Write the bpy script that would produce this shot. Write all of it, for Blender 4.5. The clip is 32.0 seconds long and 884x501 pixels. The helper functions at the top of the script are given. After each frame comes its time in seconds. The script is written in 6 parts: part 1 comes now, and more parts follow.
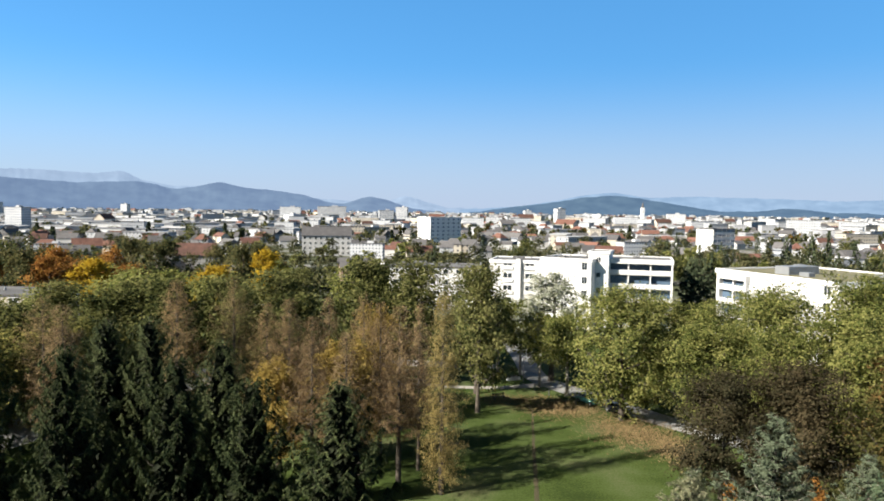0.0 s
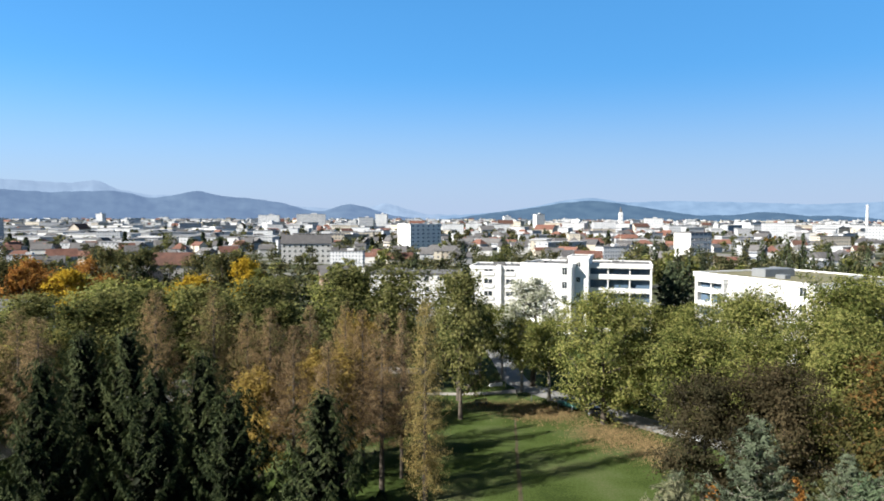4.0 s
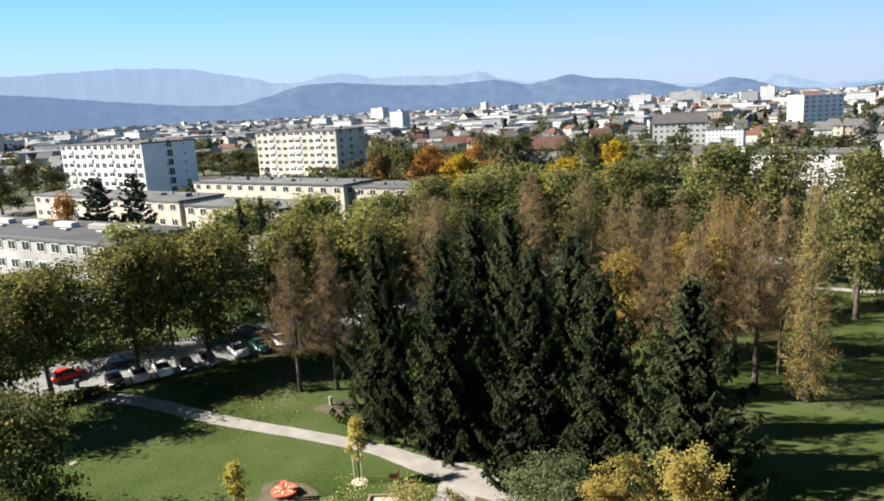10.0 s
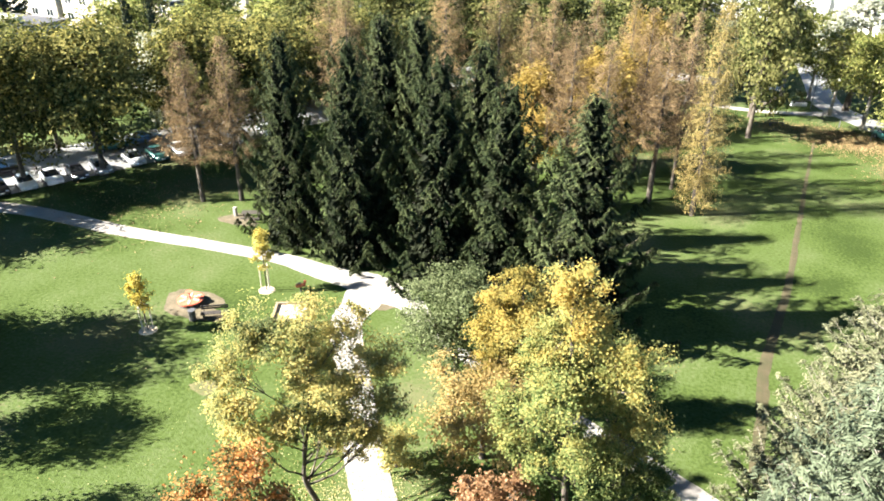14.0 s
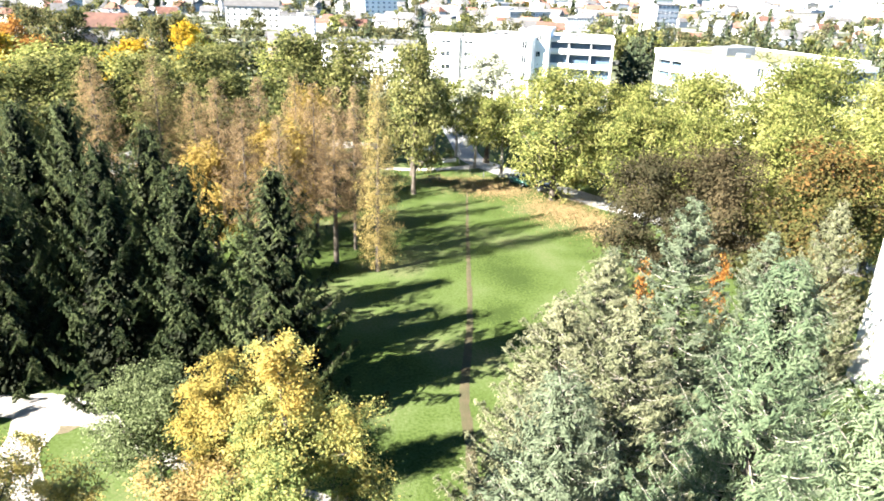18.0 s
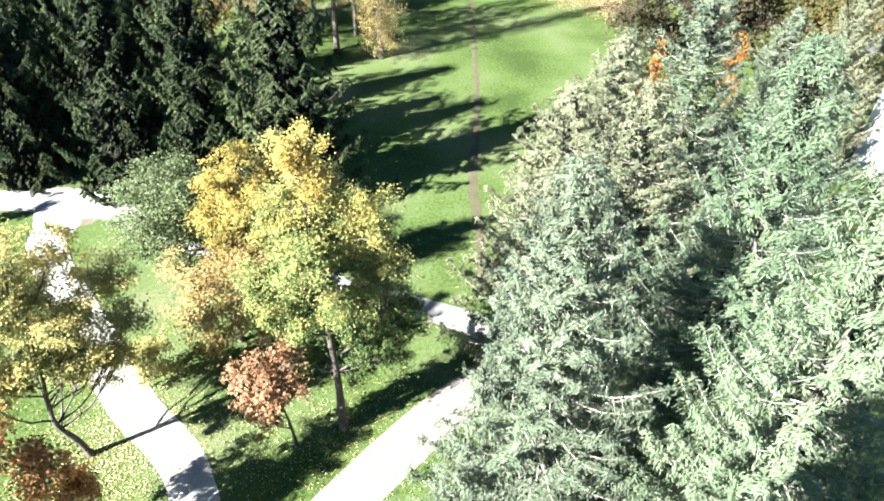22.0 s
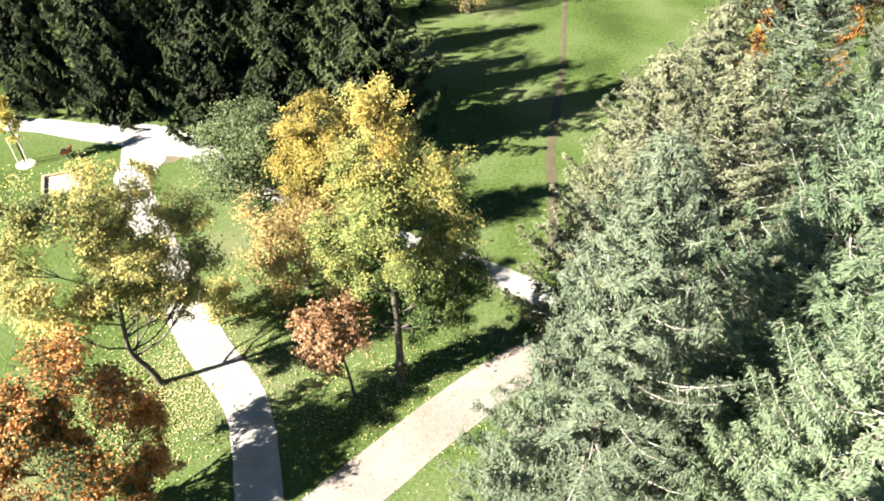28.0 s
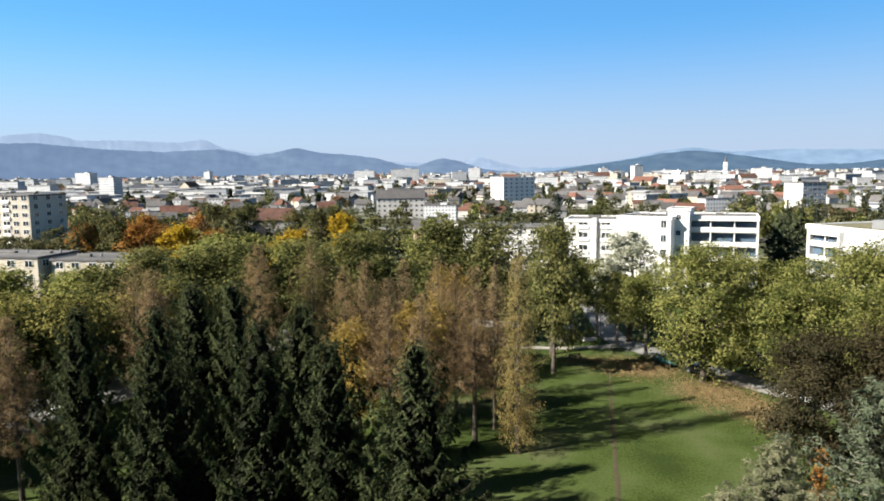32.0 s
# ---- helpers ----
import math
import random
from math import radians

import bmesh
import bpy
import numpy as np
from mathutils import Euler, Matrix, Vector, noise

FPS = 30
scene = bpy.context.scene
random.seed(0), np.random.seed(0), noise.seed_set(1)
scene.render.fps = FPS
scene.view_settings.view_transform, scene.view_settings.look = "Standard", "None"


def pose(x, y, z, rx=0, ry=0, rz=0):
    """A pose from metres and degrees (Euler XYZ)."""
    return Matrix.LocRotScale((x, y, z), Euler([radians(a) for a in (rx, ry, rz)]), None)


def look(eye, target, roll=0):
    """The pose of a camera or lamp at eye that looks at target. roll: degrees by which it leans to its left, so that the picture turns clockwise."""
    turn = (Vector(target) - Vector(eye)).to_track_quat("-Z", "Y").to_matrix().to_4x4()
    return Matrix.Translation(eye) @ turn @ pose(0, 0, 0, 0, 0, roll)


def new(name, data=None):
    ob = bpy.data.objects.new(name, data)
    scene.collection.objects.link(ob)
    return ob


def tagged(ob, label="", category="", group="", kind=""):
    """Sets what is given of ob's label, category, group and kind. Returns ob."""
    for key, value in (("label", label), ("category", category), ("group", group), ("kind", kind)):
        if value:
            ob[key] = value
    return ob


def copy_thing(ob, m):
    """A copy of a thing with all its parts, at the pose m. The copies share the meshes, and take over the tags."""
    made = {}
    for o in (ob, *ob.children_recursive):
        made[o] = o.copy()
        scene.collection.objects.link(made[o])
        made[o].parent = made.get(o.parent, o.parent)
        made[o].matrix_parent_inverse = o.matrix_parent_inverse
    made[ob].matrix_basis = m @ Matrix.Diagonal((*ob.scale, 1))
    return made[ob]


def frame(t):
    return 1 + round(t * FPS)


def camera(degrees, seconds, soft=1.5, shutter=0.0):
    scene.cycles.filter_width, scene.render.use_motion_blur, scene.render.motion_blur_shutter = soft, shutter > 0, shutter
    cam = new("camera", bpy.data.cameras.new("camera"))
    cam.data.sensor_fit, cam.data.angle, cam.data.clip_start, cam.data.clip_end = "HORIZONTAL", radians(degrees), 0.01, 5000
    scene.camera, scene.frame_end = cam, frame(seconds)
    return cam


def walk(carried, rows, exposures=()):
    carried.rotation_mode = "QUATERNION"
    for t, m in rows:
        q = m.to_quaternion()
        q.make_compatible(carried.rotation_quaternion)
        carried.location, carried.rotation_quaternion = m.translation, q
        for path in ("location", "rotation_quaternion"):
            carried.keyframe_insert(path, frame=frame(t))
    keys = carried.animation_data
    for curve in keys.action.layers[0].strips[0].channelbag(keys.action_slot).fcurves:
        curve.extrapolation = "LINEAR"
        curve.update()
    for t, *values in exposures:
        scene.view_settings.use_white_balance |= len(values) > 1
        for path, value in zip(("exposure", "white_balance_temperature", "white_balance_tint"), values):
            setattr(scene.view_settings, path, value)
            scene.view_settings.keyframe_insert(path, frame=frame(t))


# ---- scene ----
# Camera: held out from an upper balcony, it turns and tips but hardly moves.
# seconds, x, y, z, turn to the left, tip downwards, lean to the right
ROWS = [
    (0.0, 0.03, -0.46, 26.93, -0.04, 3.39, -0.76),
    (0.5, 0.01, -0.42, 26.99, -5.70, 3.57, -0.54),
    (1.0, 0.01, -0.40, 26.99, -8.40, 3.06, -0.75),
    (1.5, -0.02, -0.40, 26.99, -11.60, 2.04, -1.33),
    (2.0, -0.09, -0.42, 26.99, -12.13, 1.69, -1.18),
    (2.5, -0.10, -0.43, 27.00, -11.78, 1.15, -1.34),
    (3.0, -0.07, -0.43, 26.97, -9.24, 1.65, -0.85),
    (3.5, -0.09, -0.44, 26.96, -5.18, 2.74, -0.65),
    (4.0, -0.08, -0.45, 26.95, -1.68, 2.84, -0.18),
    (4.5, -0.06, -0.46, 26.94, 1.72, 3.42, 0.44),
    (6.5, 0.05, -0.41, 26.92, 10.04, 2.97, 2.40),
    (7.0, 0.09, -0.39, 26.92, 11.37, 2.97, 2.38),
    (7.5, 0.12, -0.37, 26.92, 12.92, 2.63, 2.73),
    (8.0, 0.13, -0.34, 26.92, 13.91, 2.48, 2.46),
    (8.5, 0.09, -0.36, 26.91, 14.19, 2.90, 2.78),
    (9.0, 0.03, -0.40, 26.88, 15.14, 3.60, 3.30),
    (9.5, 0.07, -0.44, 26.96, 23.45, 6.33, 3.08),
    (10.0, 0.03, -0.52, 27.01, 28.58, 11.76, 3.15),
    (10.5, 0.03, -0.38, 27.06, 30.39, 17.80, 3.24),
    (11.0, 0.08, -0.10, 27.12, 30.68, 22.11, 2.65),
    (11.5, 0.08, 0.05, 27.03, 30.14, 25.80, 1.94),
    (12.0, 0.02, 0.14, 27.08, 29.70, 28.25, 1.64),
    (12.5, 0.04, 0.20, 27.08, 29.31, 28.27, 1.38),
    (13.0, 0.07, 0.21, 27.09, 28.58, 28.58, 1.21),
    (13.5, 0.13, 0.28, 27.09, 25.32, 28.50, 0.61),
    (14.0, 0.13, 0.24, 27.09, 21.40, 27.59, -0.26),
    (14.5, 0.13, 0.24, 27.09, 18.13, 27.50, -0.03),
    (16.5, 0.37, 0.19, 27.20, 3.99, 24.13, -1.95),
    (17.0, 0.39, 0.17, 27.21, -0.21, 22.92, -2.13),
    (17.5, 0.35, 0.11, 27.16, -3.05, 22.18, -2.30),
    (18.0, 0.28, 0.08, 27.16, -5.66, 21.30, -1.91),
    (18.5, 0.20, 0.09, 27.10, -7.74, 20.10, -1.82),
    (19.0, 0.13, 0.11, 27.04, -10.15, 19.67, -1.58),
    (19.5, 0.10, 0.11, 26.98, -11.04, 19.62, -1.92),
    (20.0, 0.06, 0.13, 26.99, -10.76, 22.66, -2.30),
    (20.5, -0.03, 0.12, 27.03, -9.28, 27.22, -2.00),
    (21.0, -0.09, 0.16, 27.04, -9.62, 31.28, -2.71),
    (21.5, -0.14, 0.12, 27.03, -7.80, 35.20, -2.09),
    (22.0, -0.18, 0.10, 27.00, -6.03, 38.45, -1.13),
    (22.5, -0.15, 0.18, 26.90, -3.76, 43.37, -0.24),
    (23.0, -0.16, 0.22, 26.81, -1.17, 48.63, 1.84),
    (23.5, -0.17, 0.33, 26.77, -2.52, 51.75, 0.56),
    (24.0, -0.20, 0.39, 26.76, -1.95, 55.22, 0.25),
    (24.5, -0.23, 0.45, 26.76, -0.31, 59.78, 0.49),
    (26.5, -0.18, 0.75, 26.80, -0.21, 60.07, -1.61),
    (27.0, -0.21, 0.74, 26.90, 1.19, 52.37, -0.65),
    (27.5, -0.24, 0.67, 26.93, 1.09, 47.34, -0.90),
    (28.0, -0.20, 0.53, 26.94, 1.27, 42.00, -1.22),
    (28.5, -0.15, 0.38, 26.99, 1.81, 37.50, -0.24),
    (29.0, -0.11, 0.21, 27.02, 1.37, 31.31, -0.37),
    (29.5, -0.10, 0.09, 27.08, 1.40, 26.11, -0.47),
    (30.0, -0.10, 0.03, 27.13, 0.76, 20.61, -0.43),
    (30.5, -0.12, 0.02, 27.14, 2.13, 15.41, 0.02),
    (31.0, -0.03, 0.04, 27.02, 4.85, 11.10, 1.23),
    (31.5, 0.01, 0.03, 26.90, 5.52, 7.73, 0.43),
    (32.0, 0.03, 0.03, 26.86, 6.06, 6.60, 0.70),
]


def aim(x, y, z, turn, tip, lean):
    a, b = radians(turn), radians(tip)
    return look((x, y, z), (x - math.sin(a) * math.cos(b), y + math.cos(a) * math.cos(b), z - math.sin(b)), -lean)


cam = camera(65.0, 32.0, 1.85)
walk(cam, [(r[0], aim(*r[1:])) for r in ROWS],
     [(0.0, 1.65, 6700, 10), (1.0, 1.65, 6550, 10), (2.0, 1.65, 6250, 10), (3.0, 1.6, 6150, 10), (4.0, 1.62, 6400, 10), (6.5, 1.65, 6700, 10),
      (9.0, 1.65, 6750, 10), (9.6, 1.7, 6700, 10), (10.4, 2.2, 6550, 10), (11.0, 2.85, 6500, 10), (11.5, 3.17, 6500, 10), (14.5, 3.3, 6500, 10),
      (17.0, 3.6, 6500, 10), (18.2, 3.45, 6500, 10), (19.0, 3.03, 6500, 10), (20.0, 2.85, 6500, 10), (20.5, 3.15, 6500, 10), (21.0, 3.6, 6350, 10),
      (21.5, 3.7, 6050, 10), (22.3, 3.55, 5750, 10), (23.2, 3.26, 6250, 10), (24.5, 2.98, 6500, 10), (27.0, 2.94, 6500, 10), (28.0, 3.22, 6500, 10),
      (28.9, 3.56, 5650, 10), (29.4, 3.72, 5600, 12), (30.2, 3.78, 5600, 16), (31.0, 2.45, 6450, 10), (31.5, 1.95, 6600, 10), (32.0, 1.7, 6700, 10)])

# Daylight: clear autumn sky, sun from behind on the left
SUN_UP, SUN_DIR = 33.5, Vector((-0.893, -0.45, 0)).normalized()
world = bpy.data.worlds.new("sky")
scene.world = world
world.use_nodes = True
wn, wl = world.node_tree.nodes, world.node_tree.links
sky = wn.new("ShaderNodeTexSky")
sky.sky_type, sky.sun_disc = "NISHITA", False
sky.sun_elevation = radians(SUN_UP)
sky.sun_rotation = math.atan2(-SUN_DIR.x, SUN_DIR.y)
sky.air_density, sky.dust_density, sky.ozone_density, sky.altitude = 1.0, 0.15, 3.0, 450
wn["Background"].inputs["Strength"].default_value = 0.05
tint = wn.new("ShaderNodeMix")
tint.data_type, tint.blend_type = "RGBA", "MULTIPLY"
tint.inputs["Factor"].default_value = 1.0
tint.inputs["B"].default_value = (0.96, 1.12, 1.26, 1)
wl.new(sky.outputs["Color"], tint.inputs["A"])
deep = wn.new("ShaderNodeHueSaturation")
deep.inputs["Hue"].default_value, deep.inputs["Saturation"].default_value = 0.5, 1.19
wl.new(tint.outputs["Result"], deep.inputs["Color"])
# thin high haze that evens the blue round the compass
even = wn.new("ShaderNodeMix")
even.data_type = "RGBA"
even.inputs["Factor"].default_value = 0.5
even.inputs["B"].default_value = (0.9, 3.4, 7.1, 1)
wl.new(deep.outputs["Color"], even.inputs["A"])
# bright autumn haze low over the horizon, all round
place, height, low, veil = (wn.new("ShaderNode" + k) for k in ("TexCoord", "SeparateXYZ", "MapRange", "Mix"))
wl.new(place.outputs["Generated"], height.inputs[0])
low.interpolation_type = "SMOOTHSTEP"
low.inputs["From Min"].default_value, low.inputs["From Max"].default_value = -0.02, 0.21
low.inputs["To Min"].default_value, low.inputs["To Max"].default_value = 0.94, 0.0
wl.new(height.outputs["Z"], low.inputs["Value"])
veil.data_type = "RGBA"
veil.inputs["B"].default_value = (3.6, 4.45, 6.0, 1)
wl.new(low.outputs["Result"], veil.inputs["Factor"])
wl.new(even.outputs["Result"], veil.inputs["A"])
# dim the unseen sky overhead, so that less fill reaches the shade
zenith, dome = wn.new("ShaderNodeMapRange"), wn.new("ShaderNodeVectorMath")
zenith.interpolation_type = "SMOOTHSTEP"
zenith.inputs["From Min"].default_value, zenith.inputs["From Max"].default_value = 0.27, 0.6
zenith.inputs["To Min"].default_value, zenith.inputs["To Max"].default_value = 0.88, 0.13
wl.new(height.outputs["Z"], zenith.inputs["Value"])
dome.operation = "SCALE"
wl.new(veil.outputs["Result"], dome.inputs[0])
wl.new(zenith.outputs["Result"], dome.inputs["Scale"])
wl.new(dome.outputs["Vector"], wn["Background"].inputs["Color"])
sun = new("sun", bpy.data.lights.new("sun", "SUN"))
sun.data.energy, sun.data.angle, sun.data.color = 5.0, radians(0.55), (1.0, 0.95, 0.86)
sun.matrix_basis = look((0, 0, 0), -(SUN_DIR * math.cos(radians(SUN_UP)) + Vector((0, 0, math.sin(radians(SUN_UP))))))


# ---------------------------------------------------------------- materials
def material(name, colours, scale=4.0, rough=0.8, bump=0.0, bump_scale=None, metal=0.0, island=0.0, thing=0.0, through_light=0.0,
             fine=None, spec=0.3, coords="Object", rise=0.0, gain=1.0):
    """A surface of a few colours mixed by two sizes of noise, with wear, relief and a chance shade for each piece or thing."""
    m = bpy.data.materials.new(name)
    m.use_nodes = True
    n, l = m.node_tree.nodes, m.node_tree.links
    b = n["Principled BSDF"]
    b.inputs["Roughness"].default_value, b.inputs["Metallic"].default_value = rough, metal
    b.inputs["Specular IOR Level"].default_value = spec
    tc = n.new("ShaderNodeTexCoord")
    big, small = n.new("ShaderNodeTexNoise"), n.new("ShaderNodeTexNoise")
    for tex, s in ((big, scale), (small, fine or scale * 9)):
        tex.inputs["Scale"].default_value, tex.inputs["Detail"].default_value = s, 4
        l.new(tc.outputs[coords], tex.inputs["Vector"])
    mix = n.new("ShaderNodeMath")
    mix.operation, mix.use_clamp = "MULTIPLY_ADD", True
    l.new(small.outputs["Fac"], mix.inputs[0])
    mix.inputs[1].default_value = 0.6
    l.new(big.outputs["Fac"], mix.inputs[2])
    fac = mix.outputs[0]
    shift = n.new("ShaderNodeMath")
    shift.operation, shift.inputs[1].default_value = "SUBTRACT", 0.3
    l.new(fac, shift.inputs[0])
    fac = shift.outputs[0]
    if gain != 1.0:
        more = n.new("ShaderNodeMath")
        more.operation, more.inputs[1].default_value, more.inputs[2].default_value = "MULTIPLY_ADD", gain, 0.5 - 0.5 * gain
        l.new(fac, more.inputs[0])
        fac = more.outputs[0]
    for amount, node, socket in ((island, "ShaderNodeNewGeometry", "Random Per Island"), (thing, "ShaderNodeObjectInfo", "Random")):
        if amount:
            src = n.new(node)
            cen = n.new("ShaderNodeMath")
            cen.operation, cen.inputs[1].default_value, cen.inputs[2].default_value = "MULTIPLY_ADD", amount, -amount / 2
            l.new(src.outputs[socket], cen.inputs[0])
            add = n.new("ShaderNodeMath")
            l.new(fac, add.inputs[0])
            l.new(cen.outputs[0], add.inputs[1])
            fac = add.outputs[0]
    if rise:  # leaves that turn first at the top of the crown
        sep, up = n.new("ShaderNodeSeparateXYZ"), n.new("ShaderNodeMath")
        up.operation, up.inputs[1].default_value = "MULTIPLY_ADD", rise
        l.new(tc.outputs["Object"], sep.inputs[0])
        l.new(sep.outputs["Z"], up.inputs[0])
        low = n.new("ShaderNodeMath")
        low.operation, low.inputs[1].default_value = "SUBTRACT", rise * 11.5
        l.new(fac, up.inputs[2])
        l.new(up.outputs[0], low.inputs[0])
        fac = low.outputs[0]
    ramp = n.new("ShaderNodeValToRGB")
    e = ramp.color_ramp.elements
    while len(e) < len(colours):
        e.new(0.5)
    for i, c in enumerate(colours):
        e[i].position = 0.2 + 0.6 * i / max(1, len(colours) - 1)
        e[i].color = (*c, 1)
    l.new(fac, ramp.inputs["Fac"])
    l.new(ramp.outputs["Color"], b.inputs["Base Color"])
    if bump:
        bt, bn = n.new("ShaderNodeTexNoise"), n.new("ShaderNodeBump")
        bt.inputs["Scale"].default_value, bt.inputs["Detail"].default_value = bump_scale or scale * 8, 5
        bn.inputs["Strength"].default_value, bn.inputs["Distance"].default_value = bump, 0.05
        l.new(tc.outputs[coords], bt.inputs["Vector"])
        l.new(bt.outputs["Fac"], bn.inputs["Height"])
        l.new(bn.outputs["Normal"], b.inputs["Normal"])
    if through_light:
        tr, ms = n.new("ShaderNodeBsdfTranslucent"), n.new("ShaderNodeMixShader")
        l.new(ramp.outputs["Color"], tr.inputs["Color"])
        ms.inputs["Fac"].default_value = through_light
        l.new(b.outputs[0], ms.inputs[1])
        l.new(tr.outputs[0], ms.inputs[2])
        l.new(ms.outputs[0], n["Material Output"].inputs["Surface"])
    return m


def leaf_material(name, colours, island=0.9, through_light=0.48, rough=0.75, rise=0.0, gain=1.0, thing=0.25):
    colours = [tuple(0.66 * v for v in c) for c in colours]
    return material(name, colours, 0.25, rough, island=island, thing=thing, through_light=through_light, fine=1.2, spec=0.08, rise=rise, gain=gain)


def lawn_material():
    """Mown grass in the park, gardens and streets of the town farther off."""
    m = material("lawn", [(0.0224, 0.0352, 0.0088), (0.0416, 0.0616, 0.0152), (0.0544, 0.0744, 0.0256), (0.08, 0.0848, 0.04)], 0.12, 0.95, 0.9, 9, fine=4.5, spec=0.05, gain=1.6)
    n, l = m.node_tree.nodes, m.node_tree.links
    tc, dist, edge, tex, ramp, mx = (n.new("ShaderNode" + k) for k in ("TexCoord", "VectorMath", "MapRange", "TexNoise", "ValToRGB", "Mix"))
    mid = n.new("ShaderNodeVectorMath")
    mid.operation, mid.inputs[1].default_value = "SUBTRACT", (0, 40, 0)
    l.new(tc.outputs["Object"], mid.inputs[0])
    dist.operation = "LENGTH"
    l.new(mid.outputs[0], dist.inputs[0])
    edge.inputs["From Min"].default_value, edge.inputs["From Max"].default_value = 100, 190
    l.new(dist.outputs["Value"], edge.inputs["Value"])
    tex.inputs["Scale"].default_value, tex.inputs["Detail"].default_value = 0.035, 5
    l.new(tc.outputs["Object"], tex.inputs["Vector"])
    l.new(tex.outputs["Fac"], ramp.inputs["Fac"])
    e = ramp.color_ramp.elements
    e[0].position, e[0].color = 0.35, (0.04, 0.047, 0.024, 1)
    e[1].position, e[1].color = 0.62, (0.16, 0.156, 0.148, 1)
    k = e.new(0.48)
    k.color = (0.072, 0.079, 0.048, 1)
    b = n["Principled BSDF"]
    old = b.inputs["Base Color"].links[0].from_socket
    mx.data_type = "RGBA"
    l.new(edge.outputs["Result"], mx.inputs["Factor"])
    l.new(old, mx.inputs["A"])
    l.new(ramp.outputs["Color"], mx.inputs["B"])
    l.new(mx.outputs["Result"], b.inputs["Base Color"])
    return m


